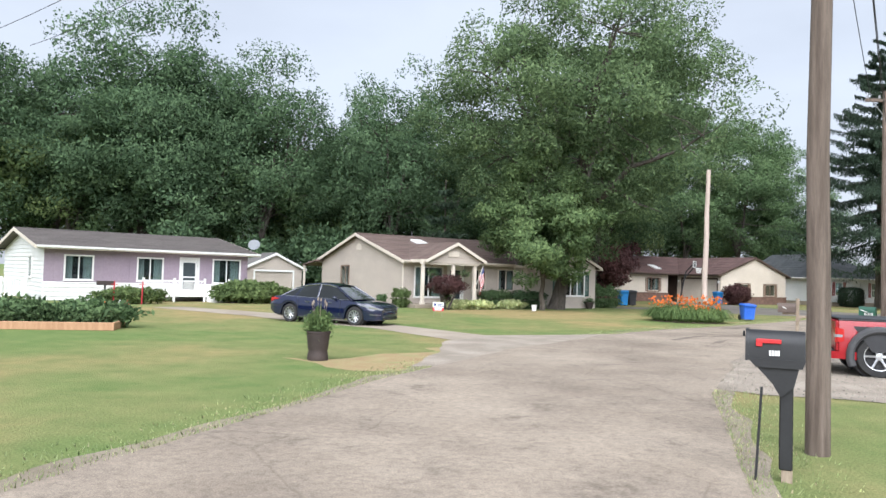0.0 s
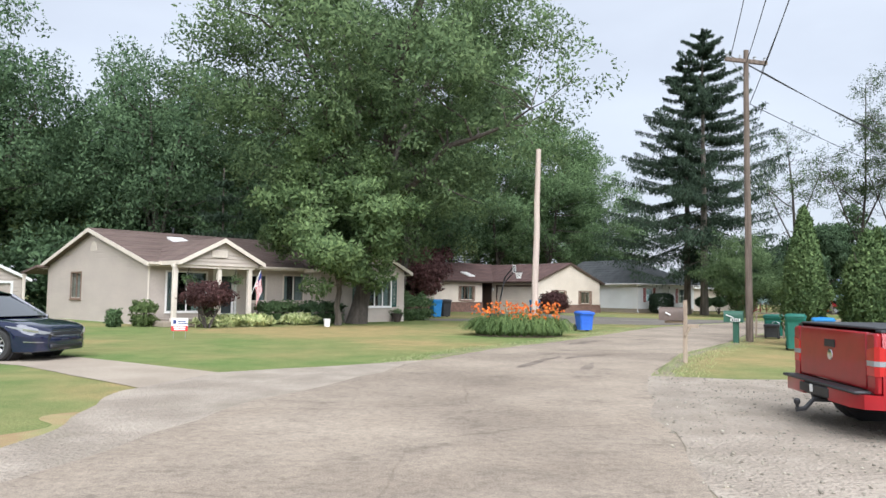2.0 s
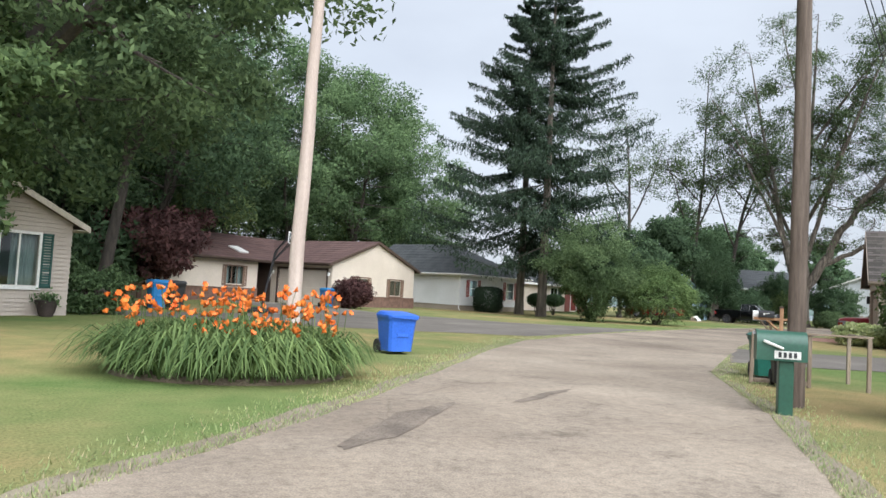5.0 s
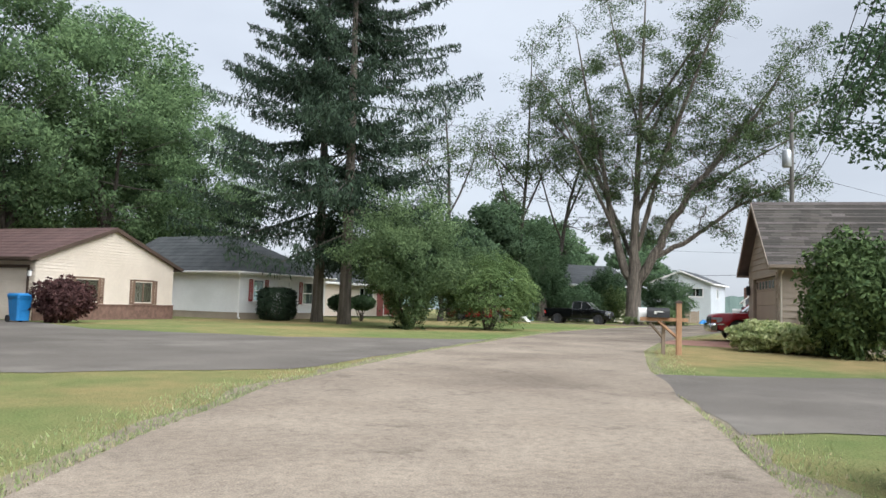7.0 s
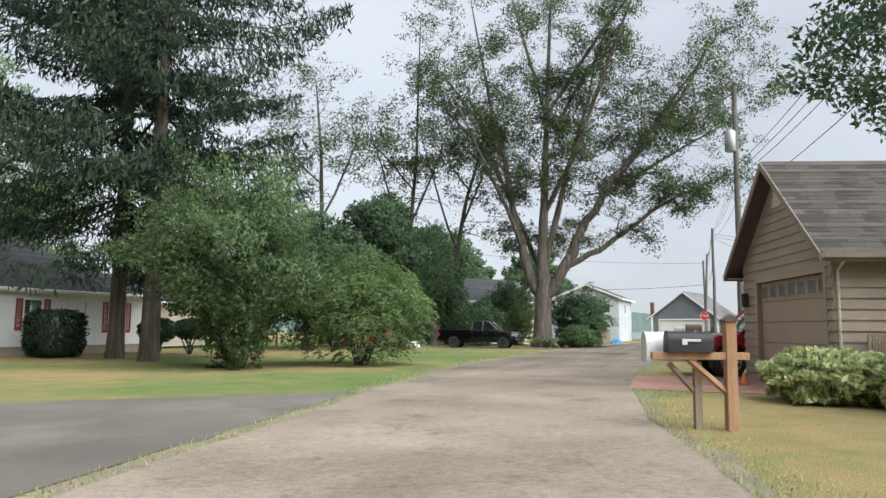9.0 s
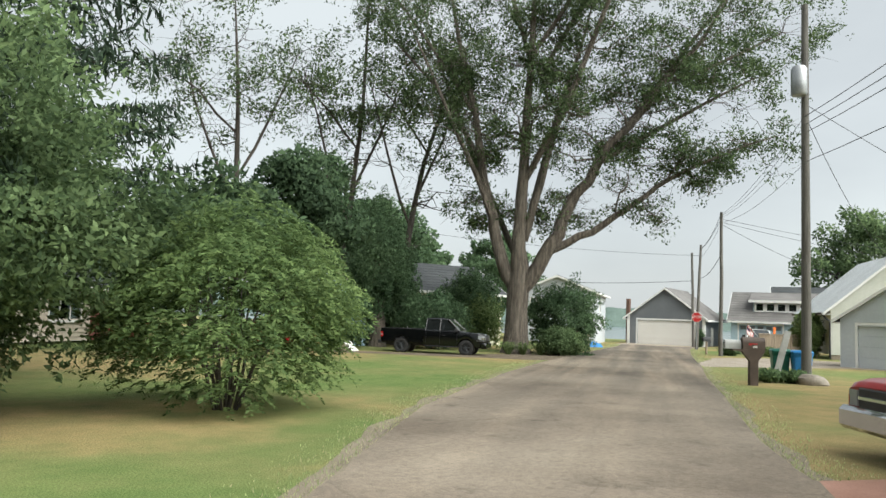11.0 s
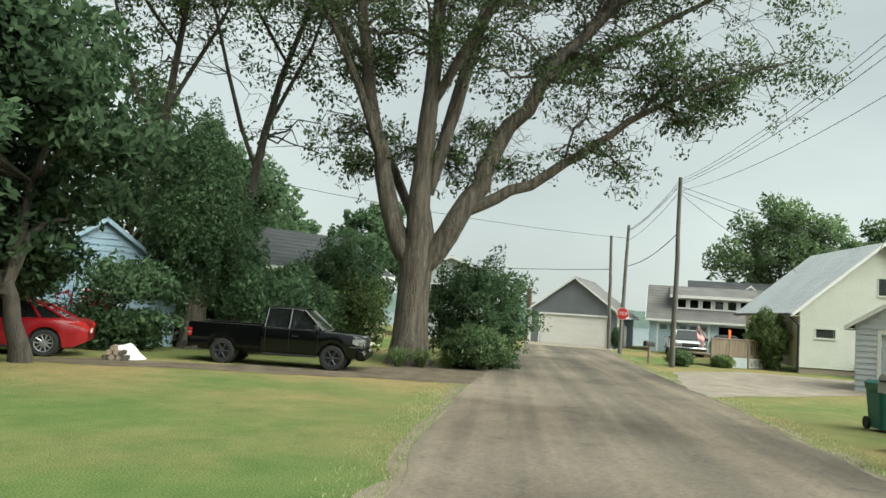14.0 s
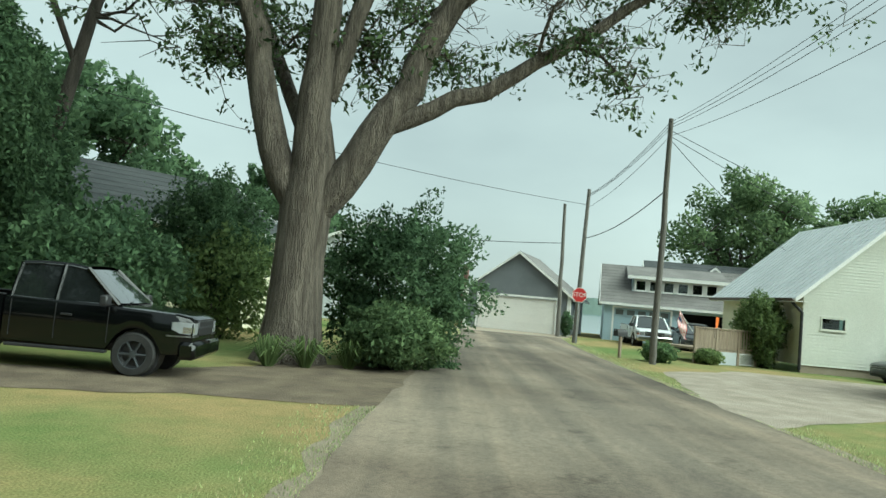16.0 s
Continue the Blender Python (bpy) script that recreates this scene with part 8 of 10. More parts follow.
for z, w_ in ((0.41, 0.44), (0.34, 0.4)):
    part("text_bar", G().box(-w_ / 2, -0.015, z - 0.022, w_ / 2, -0.0125, z + 0.022), M_WHITE, YS, smooth=False)
part("dark_mark", G().box(-0.24, -0.012, 0.52, -0.12, -0.0085, 0.66), M_FLAG_BLUE, YS, smooth=False)
for x in (-0.22, 0.22):
    part("leg", G().tube([(x, 0.012, -0.05), (x, 0.012, 0.5)], 0.006, 5), M_STEEL, YS)

ST = thing("stop_sign", pose(77.6, 70.05, 0, 0, 0, -62), "red octagonal stop sign on a steel post", "sign")
part("post", G().box(-0.03, 0.02, -0.05, 0.03, 0.06, 2.65), M_STEEL, ST, smooth=False)
oct_ = [(0.38 * math.cos(math.radians(22.5 + 45 * i)), 2.36 + 0.38 * math.sin(math.radians(22.5 + 45 * i))) for i in range(8)]
octi = [(0.355 * math.cos(math.radians(22.5 + 45 * i)), 2.36 + 0.355 * math.sin(math.radians(22.5 + 45 * i))) for i in range(8)]
part("panel_edge", G().prism(oct_, 0.0, 0.014, "y"), M_WHITE, ST, smooth=False)
part("panel", G().prism(octi, -0.006, -0.0005, "y"), M_RED, ST, smooth=False)
fc = bpy.data.curves.new("lettering", "FONT")
fc.body, fc.size, fc.align_x, fc.align_y, fc.extrude = "STOP", 0.29, "CENTER", "CENTER", 0.002
fc.materials.append(M_WHITE)
lt = new("lettering", fc)
lt.parent = ST
lt.matrix_basis = pose(0, -0.010, 2.36, 90, 0, 0)


def flag_thing(m, label, w=0.9, pole=1.3, slope=0.6):
    """A hanging striped flag on a slanted staff; staff from the origin up along +x."""
    t = thing("flag", m, label, "flag")
    e = Vector((pole * slope, 0, pole * 0.75))
    part("staff", G().tube([(0, 0, 0), e], 0.014, 6), M_WHITE, t)
    n, k = 13, 12
    for j in range(n):
        g = G()
        vs, fs = [], []
        for i in range(k + 1):
            for q in (j, j + 1):
                u, s = i / k, q / n
                base = e * (1 - s * 0.62)
                x = base.x + 0.10 * math.sin(u * 3.0) * u
                vs.append((x + 0.02 * s, 0.05 * math.sin(u * 9 + s * 4) + 0.02 * u, base.z - u * w))
        for i in range(k):
            fs.append((2 * i, 2 * i + 1, 2 * i + 3, 2 * i + 2))
        g.add(vs, fs)
        part("stripe", g, M_FLAG_RED if j % 2 == 0 else M_WHITE, t)
    g = G()
    vs, fs = [], []
    for i in range(6):
        for s in (0.0, 0.5):
            u = i / 5 * 0.4
            base = e * (1 - s * 0.62)
            vs.append((base.x + 0.10 * math.sin(u * 3.0) * u + 0.02 * s, 0.05 * math.sin(u * 9 + s * 4) + 0.02 * u - 0.006, base.z - u * w))
    for i in range(5):
        fs.append((2 * i, 2 * i + 1, 2 * i + 3, 2 * i + 2))
    part("canton", g.add(vs, fs), M_FLAG_BLUE, t)
    return t


fx, fy = -6.6 + 0.74 * 3.42 + 0.67 * 1.7, 34.8 + 0.67 * 3.42 - 0.74 * 1.7
flag_thing(pose(fx, fy, 1.25, 0, 0, -20), "striped red, white and blue flag hanging limp on a porch post", 0.95, 1.25, 0.30)
flag_thing(pose(72.92, 63.82, 1.18, 0, 0, 128) @ Matrix.Scale(0.8, 4), "striped red, white and blue flag over the deck", 0.85, 1.3)
OF = thing("garden_flag", pose(73.5, 63.1, 1.0, 0, 0, -30) @ Matrix.Scale(0.85, 4), "small orange garden flag on the deck rail", "flag")
part("staff", G().tube([(0, 0, 0), (0, 0, 1.0)], 0.012, 5), M_BLACK, OF)
part("cloth", G().add([(0, 0, 1.0), (0.28, 0.04, 0.95), (0.24, 0.06, 0.45), (0, 0, 0.42)], [(0, 1, 2, 3)]), M_ORANGE, OF)

# planter at the drive's mouth
PL = thing("planter", pose(-2.72, 10.5, 0) @ Matrix.Diagonal((0.86, 0.86, 0.9, 1)), "tall dark planter pot with spiky green plants", "planter")
part("pot", G().lathe([(0.215, 0), (0.225, 0.02), (0.218, 0.12), (0.20, 0.20), (0.215, 0.24), (0.25, 0.55), (0.265, 0.56), (0.265, 0.60), (0.24, 0.60), (0.23, 0.52), (0.02, 0.51)], 20), M_CLAY, PL)
rngp = np.random.default_rng(3)
g = G()
for i in range(230):
    a, b_ = rngp.uniform(0, 6.283), rngp.uniform(0.05, 0.44)
    hgt = rngp.uniform(0.2, 0.62) * (1.15 - b_)
    g.tube([(0.12 * math.cos(a), 0.12 * math.sin(a), 0.5), (b_ * 0.6 * math.cos(a), b_ * 0.6 * math.sin(a), 0.5 + hgt), (b_ * math.cos(a), b_ * math.sin(a), 0.5 + hgt * 0.8)], [0.006, 0.009, 0.002], 3, caps=False)
part("blades", g, M_LEAF_FROND, PL)
cpl = rngp.normal(size=(520, 3)) * (0.15, 0.15, 0.10) + (0, 0, 0.72)
leaf_part("foliage", cpl, 0.075, M_LEAF_FROND, PL)
g = G()
for i in range(6):
    a = 6.283 * i / 6
    g.tube([(0.05 * math.cos(a), 0.05 * math.sin(a), 0.5), (0.16 * math.cos(a), 0.16 * math.sin(a), 1.12 + 0.05 * (i % 3))], [0.007, 0.004], 4)
    g.lathe([(0.004, 0), (0.022, 0.03), (0.004, 0.09)], 6, m=pose(0.16 * math.cos(a), 0.16 * math.sin(a), 1.10 + 0.05 * (i % 3)))
part("flower_spike", g, M_POST_WOOD, PL, "withered brown flower spikes")

# raised bed
RB = thing("raised_bed", pose(-11.4, 14.5, 0, 0, 0, 22), "low timber-edged raised vegetable bed", "garden bed")
for x0, y0, x1, y1 in ((-2.6, -0.8, 1.8, -0.72), (-2.6, 0.72, 1.8, 0.8), (-2.6, -0.72, -2.52, 0.72), (1.72, -0.72, 1.8, 0.72)):
    part("edging_board", G().box(x0, y0, 0, x1, y1, 0.2, b=0.01), M_POST_ORANGE, RB, smooth=False)
part("soil", G().box(-2.52, -0.72, 0, 1.72, 0.72, 0.15), M_DIRT, RB, smooth=False)

# lily bed
LB = thing("lily_bed", pose(6.8, 30.2, 0) @ Matrix.Diagonal((0.86, 0.86, 0.92, 1)), "bed of tall orange daylilies with arching leaves", "flower bed")
part("soil", G().lathe([(1.55, 0.0), (1.45, 0.06), (0.9, 0.12), (0.1, 0.14)], 28, m=Matrix.Diagonal((1.1, 0.95, 1, 1))), M_DIRT, LB)
rngl = np.random.default_rng(8)
n = 3000
a, rr = rngl.uniform(0, 6.283, n), 1.5 * np.sqrt(rngl.uniform(0, 1, n))
bx_, by_ = rr * np.cos(a) * 1.1, rr * np.sin(a) * 0.95
vs, fs = [], []
for i in range(n):
    b_ = a[i] + rngl.normal() * 0.9
    l, hh, wv = rngl.uniform(0.35, 0.85), rngl.uniform(0.38, 0.78) * (1.08 - 0.3 * rr[i] / 1.5), 0.016
    dx, dy = math.cos(b_), math.sin(b_)
    k0 = len(vs)
    for s, up, ww in ((0, 0.05, 0.8), (0.30, 0.78, 1.0), (0.65, 1.0, 0.8), (1.0, 0.72, 0.5), (1.2, 0.35, 0.1)):
        cx, cy, cz_ = bx_[i] + dx * l * s, by_[i] + dy * l * s, hh * up
        vs += [(cx - dy * wv * ww, cy + dx * wv * ww, cz_), (cx + dy * wv * ww, cy - dx * wv * ww, cz_)]
    fs += [(k0 + 2 * q, k0 + 2 * q + 1, k0 + 2 * q + 3, k0 + 2 * q + 2) for q in range(4)]
g = G()
g.v, g.f = vs, fs
tagged(part("foliage", g, M_LEAF_FROND, LB, "long arching daylily leaves"), kind="stuff")
g = G()
cen = []
for i in range(150):
    a0, r0 = rngl.uniform(0, 6.283), 1.55 * math.sqrt(rngl.uniform(0, 1))
    p = Vector((r0 * math.cos(a0) * 1.1, r0 * math.sin(a0) * 0.95, 0.05))
    tp_ = p + Vector((rngl.normal() * 0.12, rngl.normal() * 0.12, rngl.uniform(0.55, 1.12)))
    g.tube([p, (p + tp_) / 2 + Vector((0.03, 0, 0)), tp_], [0.008, 0.006, 0.004], 4, caps=False)
    cen.append(tp_)
tagged(part("flower_stem", g, M_LEAF_LIGHT, LB), kind="stuff")
g = G()
for c_ in cen:
    for q in range(1 + int(rngl.integers(0, 3))):
        o = c_ + Vector((rngl.normal() * 0.05, rngl.normal() * 0.05, rngl.normal() * 0.03))
        yaw, tilt = rngl.uniform(0, 360), rngl.uniform(20, 70)
        m = Matrix.Translation(o) @ pose(0, 0, 0, tilt, 0, yaw)
        for k in range(6):
            a1 = 2 * math.pi * k / 6
            ca, sa = math.cos(a1), math.sin(a1)
            g.add([(0, 0, -0.03), (0.035 * ca - 0.02 * sa, 0.035 * sa + 0.02 * ca, 0.025), (0.058 * ca, 0.058 * sa, 0.03), (0.035 * ca + 0.02 * sa, 0.035 * sa - 0.02 * ca, 0.025)], [(0, 1, 2, 3)], m)
tagged(part("bloom", g, M_PETAL, LB, "orange open daylily flowers"), kind="stuff")

# basketball stand
BK = thing("basketball_stand", pose(9.15, 49.1, 0, 0, 0, -20), "dark portable basketball hoop with an open backboard and white net", "basketball hoop")
for y in (-0.06, 0.06):
    part("pole", G().tube([(-0.05, y, 0.1), (0.12, y, 1.2), (0.34, y, 2.30), (0.40, y, 2.44)], 0.035, 8), M_BLACK, BK)
    part("arm", G().tube([(0.30, y, 2.02), (0.88, y * 3, 2.72)], 0.022, 6).tube([(0.40, y, 2.44), (0.88, y * 3, 3.02)], 0.022, 6), M_BLACK, BK)
part("ballast", G().tube([(-0.55, 0, 0.12), (0.35, 0, 0.12)], 0.11, 8), M_BLACK, BK)
part("base", G().box(-0.6, -0.36, 0, 0.32, 0.36, 0.14, b=0.03), M_BLACK, BK, smooth=False)
part("lever", G().tube([(0.02, 0.08, 0.8), (0.22, 0.08, 1.5)], 0.016, 6), M_WHITE, BK)
board = part("backboard", G().box(0.90, -0.50, 2.68, 0.93, -0.46, 3.12).box(0.90, 0.46, 2.68, 0.93, 0.50, 3.12).box(0.90, -0.46, 3.08, 0.93, 0.46, 3.12).box(0.90, -0.46, 2.68, 0.93, 0.46, 2.72), M_WHITE, BK, "white-edged backboard", smooth=False)
part("clear_sheet", G().box(0.91, -0.46, 2.72, 0.92, 0.46, 3.08), M_GLASS, board, smooth=False)
part("target_square", G().box(0.932, -0.22, 2.76, 0.938, -0.19, 3.0).box(0.932, 0.19, 2.76, 0.938, 0.22, 3.0).box(0.932, -0.19, 2.97, 0.938, 0.19, 3.0), M_WHITE, board, smooth=False)
part("rim", G().tube([(1.18 + 0.21 * math.cos(i * 0.524), 0.21 * math.sin(i * 0.524), 2.70) for i in range(13)], 0.012, 5), M_BLACK, BK)
g = G()
for i in range(14):
    a0 = 2 * math.pi * i / 14
    for q in (-1, 1):
        g.tube([(1.18 + r_ * math.cos(a0 + q * tw), r_ * math.sin(a0 + q * tw), z_) for r_, tw, z_ in ((0.205, 0, 2.69), (0.17, 0.22, 2.56), (0.14, 0.45, 2.44), (0.13, 0.67, 2.33))], 0.008, 4)
part("net", g, M_WHITE, BK, "white cord net", smooth=False)

# pot and small things on porches and lawns
for x, y, lb in ((3.0, 41.3, "dark pot with trailing plant by the bay window"), (-4.2, 33.9, "dark plant pot on the porch step")):
    t = thing("plant_pot", pose(x, y, 0.0 if x > 0 else 0.2), lb, "pot")
    part("pot", G().lathe([(0.15, 0), (0.2, 0.1), (0.26, 0.36), (0.29, 0.37), (0.29, 0.41), (0.25, 0.41), (0.24, 0.34), (0.02, 0.33)], 14), M_CLAY, t)
    leaf_part("foliage", rngp.normal(size=(220, 3)) * (0.14, 0.14, 0.08) + (0, 0, 0.45), 0.1, M_LEAF_MID, t)
BU = thing("bucket", pose(0.1, 35.4, 0), "small white bucket on the lawn", "bucket")
part("tub", G().lathe([(0.11, 0), (0.14, 0.3), (0.15, 0.31), (0.13, 0.31), (0.11, 0.03)], 14), M_WHITE, BU)
for i, (x, y) in enumerate(((-17.6, 26.1), (-17.1, 26.5), (-16.7, 26.4))):
    t = thing("garden_ornament", pose(x, y, 0, 0, 0, 40 * i) @ Matrix.Diagonal((0.65, 0.65, 0.65, 1)), "small bright plastic yard ornament in the grass", "ornament")
    part("body", G().lathe([(0.05, 0), (0.16, 0.06), (0.13, 0.18), (0.05, 0.26), (0.02, 0.3)], 10), (M_ORANGE, M_WHITE, M_RED)[i], t)
HB = thing("hanging_planter", pose(-19.2, 28.5, 0, 0, 0, 48), "brown box planter on a slender stand", "planter")
part("trough", G().box(-0.35, -0.15, 0.75, 0.35, 0.15, 0.95, b=0.02), M_CLAY, HB, smooth=False)
part("stand", G().tube([(0, 0, -0.02), (0, 0, 0.76)], 0.04, 6), M_BLACK, HB)

# hanging baskets under the porch beam
for u in (0.75, 2.75):
    hx_, hy_ = -6.6 + 0.74 * u + 0.67 * 1.6, 34.8 + 0.67 * u - 0.74 * 1.6
    t = thing("hanging_basket", pose(hx_, hy_, 1.62), "hanging basket with trailing green plants under the porch", "planter", "hanging baskets")
    part("bowl", G().lathe([(0.05, 0.0), (0.12, 0.03), (0.17, 0.14), (0.16, 0.14), (0.02, 0.12)], 12), M_CLAY, t)
    for k in range(3):
        a = k * 2.094
        part("chain", G().tube([(0.16 * math.cos(a), 0.16 * math.sin(a), 0.14), (0, 0, 0.60)], 0.006, 4), M_BLACK, t)
    leaf_part("foliage", rngp.normal(size=(240, 3)) * (0.13, 0.13, 0.09) + (0, 0, 0.16), 0.07, M_LEAF_MID, t, hang=0.6)

# strap-leaved clumps at the foot of the silver maple
for i, (x, y) in enumerate(((54.3, 67.75), (55.1, 67.3), (53.7, 68.2))):
    t = thing("grass_clump", pose(x, y, 0, 0, 0, 70 * i), "clump of arching strap leaves at the maple's foot", "plant", "leaf clumps")
    g = G()
    for k in range(90):
        a, b_, hg = rngp.uniform(0, 6.283), rngp.uniform(0.15, 0.6), rngp.uniform(0.28, 0.62)
        ca, sa = math.cos(a), math.sin(a)
        g.tube([(0.06 * ca, 0.06 * sa, -0.02), (b_ * 0.6 * ca, b_ * 0.6 * sa, hg), (b_ * 1.15 * ca, b_ * 1.15 * sa, hg * 0.75)], [0.012, 0.013, 0.003], 3, caps=False)
    part("leaf_tuft", g, M_LEAF_LIGHT, t)

# board fence and clutter before the two-storey house
FN = thing("board_fence", pose(67.2, 75.0, 0, 0, 0, -42), "short weathered brown board fence", "fence")
for x in (0.0, 1.1, 2.2):
    part("fence_post", G().box(x - 0.05, 0.03, -0.05, x + 0.05, 0.13, 1.2, b=0.01), M_POST_WOOD, FN, smooth=False)
for z in (0.3, 0.95):
    part("rail", G().box(-0.05, 0.0, z, 2.25, 0.03, z + 0.08), M_POST_WOOD, FN, smooth=False)
for i in range(15):
    part("fence_board", G().box(0.15 * i, -0.022, 0.04, 0.15 * i + 0.135, -0.001, 1.12 + 0.03 * math.sin(i * 2.3)), M_POST_WOOD, FN, smooth=False)


def lumpy_heap(name, x, y, rx, ry, h, mat, label, category, seed):
    """A low crumpled heap."""
    vs, fs = [], []
    nr, na = 7, 22
    for i in range(nr + 1):
        for j in range(na):
            a, r = 2 * math.pi * j / na, i / nr
            q = noise.noise((math.cos(a) * r * 2 + seed, math.sin(a) * r * 2, seed * 1.7))
            vs.append((rx * r * math.cos(a) * (1 + 0.3 * q), ry * r * math.sin(a) * (1 + 0.3 * q), max(0.0, h * (1 - r * r) * (1 + 0.9 * q)) if i < nr else -0.01))
    for i in range(nr):
        for j in range(na):
            fs.append((i * na + j, (i + 1) * na + j, (i + 1) * na + (j + 1) % na, i * na + (j + 1) % na))
    return solid(name, G().add(vs, fs), mat, label, category, m=pose(x, y, 0.006))


lumpy_heap("tarpaulin", 70.2, 73.9, 0.75, 0.45, 0.32, M_BIN_CYAN, "crumpled turquoise tarpaulin lying at the road edge", "tarpaulin", 3)
lumpy_heap("tarpaulin", 46.9, 71.9, 0.5, 0.35, 0.26, M_WHITE_BLOCK, "crumpled pale sheet among the yard clutter", "tarpaulin", 5)
WP = thing("log_pile", pose(46.5, 71.7, 0, 0, 0, -40) @ Matrix.Diagonal((0.75, 0.75, 0.7, 1)), "low pile of split logs beside the pickup", "woodpile")
for i, (x, z) in enumerate(((-0.34, 0.1), (-0.12, 0.1), (0.1, 0.1), (0.32, 0.1), (-0.23, 0.28), (0.0, 0.28), (0.2, 0.28), (-0.1, 0.45))):
    part("log", G().tube([(x, -0.25 + 0.03 * (i % 3), z), (x + 0.02, 0.25, z)], [0.105, 0.095], 9), M_POST_WOOD if i % 3 else M_BARK, WP)
rngf = np.random.default_rng(44)
RO = thing("rose_bush", pose(48.4, 76.3, 0), "rose bush with small red blossoms by the cottage", "shrub")
part("stem_wood", G().tube([(0, 0, -0.03), (0.1, 0, 0.7), (0.05, 0.1, 1.3)], [0.03, 0.02, 0.01], 5), M_BARK_DARK, RO)
leaf_part("foliage", rngf.normal(size=(1800, 3)) * (0.45, 0.35, 0.34) + (0, 0, 0.95), 0.10, M_LEAF_DARK, RO)
leaf_part("blossom", rngf.normal(size=(160, 3)) * (0.48, 0.38, 0.28) + (0, 0, 1.25), 0.11, M_RED, RO, width=0.9)

# red garden stakes before the mauve house
for x, y in ((-17.5, 26.6), (-16.6, 27.3)):
    t = thing("garden_stake", pose(x, y, 0), "slim faded red garden stake with a cross bar", "stake", "garden stakes")
    part("rod", G().tube([(0, 0, -0.03), (0.02, 0, 1.0)], 0.03, 6), M_FLAG_RED, t)
    part("cross_bar", G().tube([(-0.14, 0, 0.86), (0.16, 0, 0.86)], 0.014, 5), M_FLAG_RED, t)

# ---- vehicles ----


def lerp_table(tab, x):
    for (x0, v0), (x1, v1) in zip(tab, tab[1:]):
        if x <= x1:
            t = 0 if x1 == x0 else max(0, min(1, (x - x0) / (x1 - x0)))
            return v0 + (v1 - v0) * t
    return tab[-1][1]


def wheel_part(car, x, y, r, side, rim_mat, w=0.22, spokes=10):
    m = pose(x, y, r, 90 if side < 0 else -90, 0, 0)
    tyre = part("wheel", G().lathe([(r * 0.66, -w / 2), (r * 0.93, -w / 2), (r, -w * 0.36), (r, w * 0.36), (r * 0.93, w / 2), (r * 0.66, w / 2), (r * 0.64, 0)], 28), M_RUBBER, car, "black tyre on alloy wheel", m=m)
    rim = part("rim", G().lathe([(r * 0.6, w * 0.1), (r * 0.64, w * 0.47), (r * 0.67, w * 0.5), (r * 0.67, w * 0.3), (r * 0.5, w * 0.05), (0.02, w * 0.05)], 28), M_BLACK, tyre)
    for i in range(spokes):
        a = 2 * math.pi * i / spokes
        part("spoke", G().tube([(0.05 * math.cos(a), 0.05 * math.sin(a), w * 0.36), (r * 0.64 * math.cos(a), r * 0.64 * math.sin(a), w * 0.42)], [0.026, 0.020], 5), rim_mat, tyre)
    part("rim_ring", G().tube([(r * 0.645 * math.cos(k * 0.2618), r * 0.645 * math.sin(k * 0.2618), w * 0.44) for k in range(25)], 0.014, 5, caps=False), rim_mat, tyre)
    part("hub", G().lathe([(0.075, w * 0.3), (0.07, w * 0.44), (0.02, w * 0.46)], 12), rim_mat, tyre)


def loft_body(L, half, top, low, wheels, wr, tuck=0.10):
    """Lower body: sections along x with wheel arches cut from the lower edge."""
    xs = sorted({*np.linspace(0, L, int(L / 0.07) + 1).tolist()})
    rings = []
    for x in xs:
        hw, zt, zl = lerp_table(half, x), lerp_table(top, x), lerp_table(low, x)
        arch = zl
        for wx in wheels:
            d = abs(x - wx)
            if d < wr * 1.16:
                arch = max(arch, wr + math.sqrt((wr * 1.16) ** 2 - d * d))
        arch = min(arch, zt - 0.12)
        zm = zl + (zt - zl) * 0.55
        z2 = max(zm, arch + 0.04)
        rings.append([(hw - tuck * 0.6, arch), (hw - 0.01, arch + 0.02), (hw, min(z2, zt - 0.07)), (hw - 0.012, zt - 0.065), (hw - 0.05, zt - 0.02), (hw - 0.16, zt), (hw * 0.5, zt + 0.012), (0, zt + 0.016)])
    g = G()
    n = len(rings[0])
    for x, r in zip(xs, rings):
        for y, z in r:
            g.v.append((x, -y, z))
        for y, z in reversed(r[:-1]):
            g.v.append((x, y, z))
    k = 2 * n - 1
    for i in range(len(xs) - 1):
        for j in range(k - 1):
            g.f.append((i * k + j, i * k + j + 1, (i + 1) * k + j + 1, (i + 1) * k + j))
    g.f.append(tuple(range(k)))
    g.f.append(tuple((len(xs) - 1) * k + j for j in reversed(range(k))))
    g.f = [tuple(reversed(f)) for f in g.f]
    return g


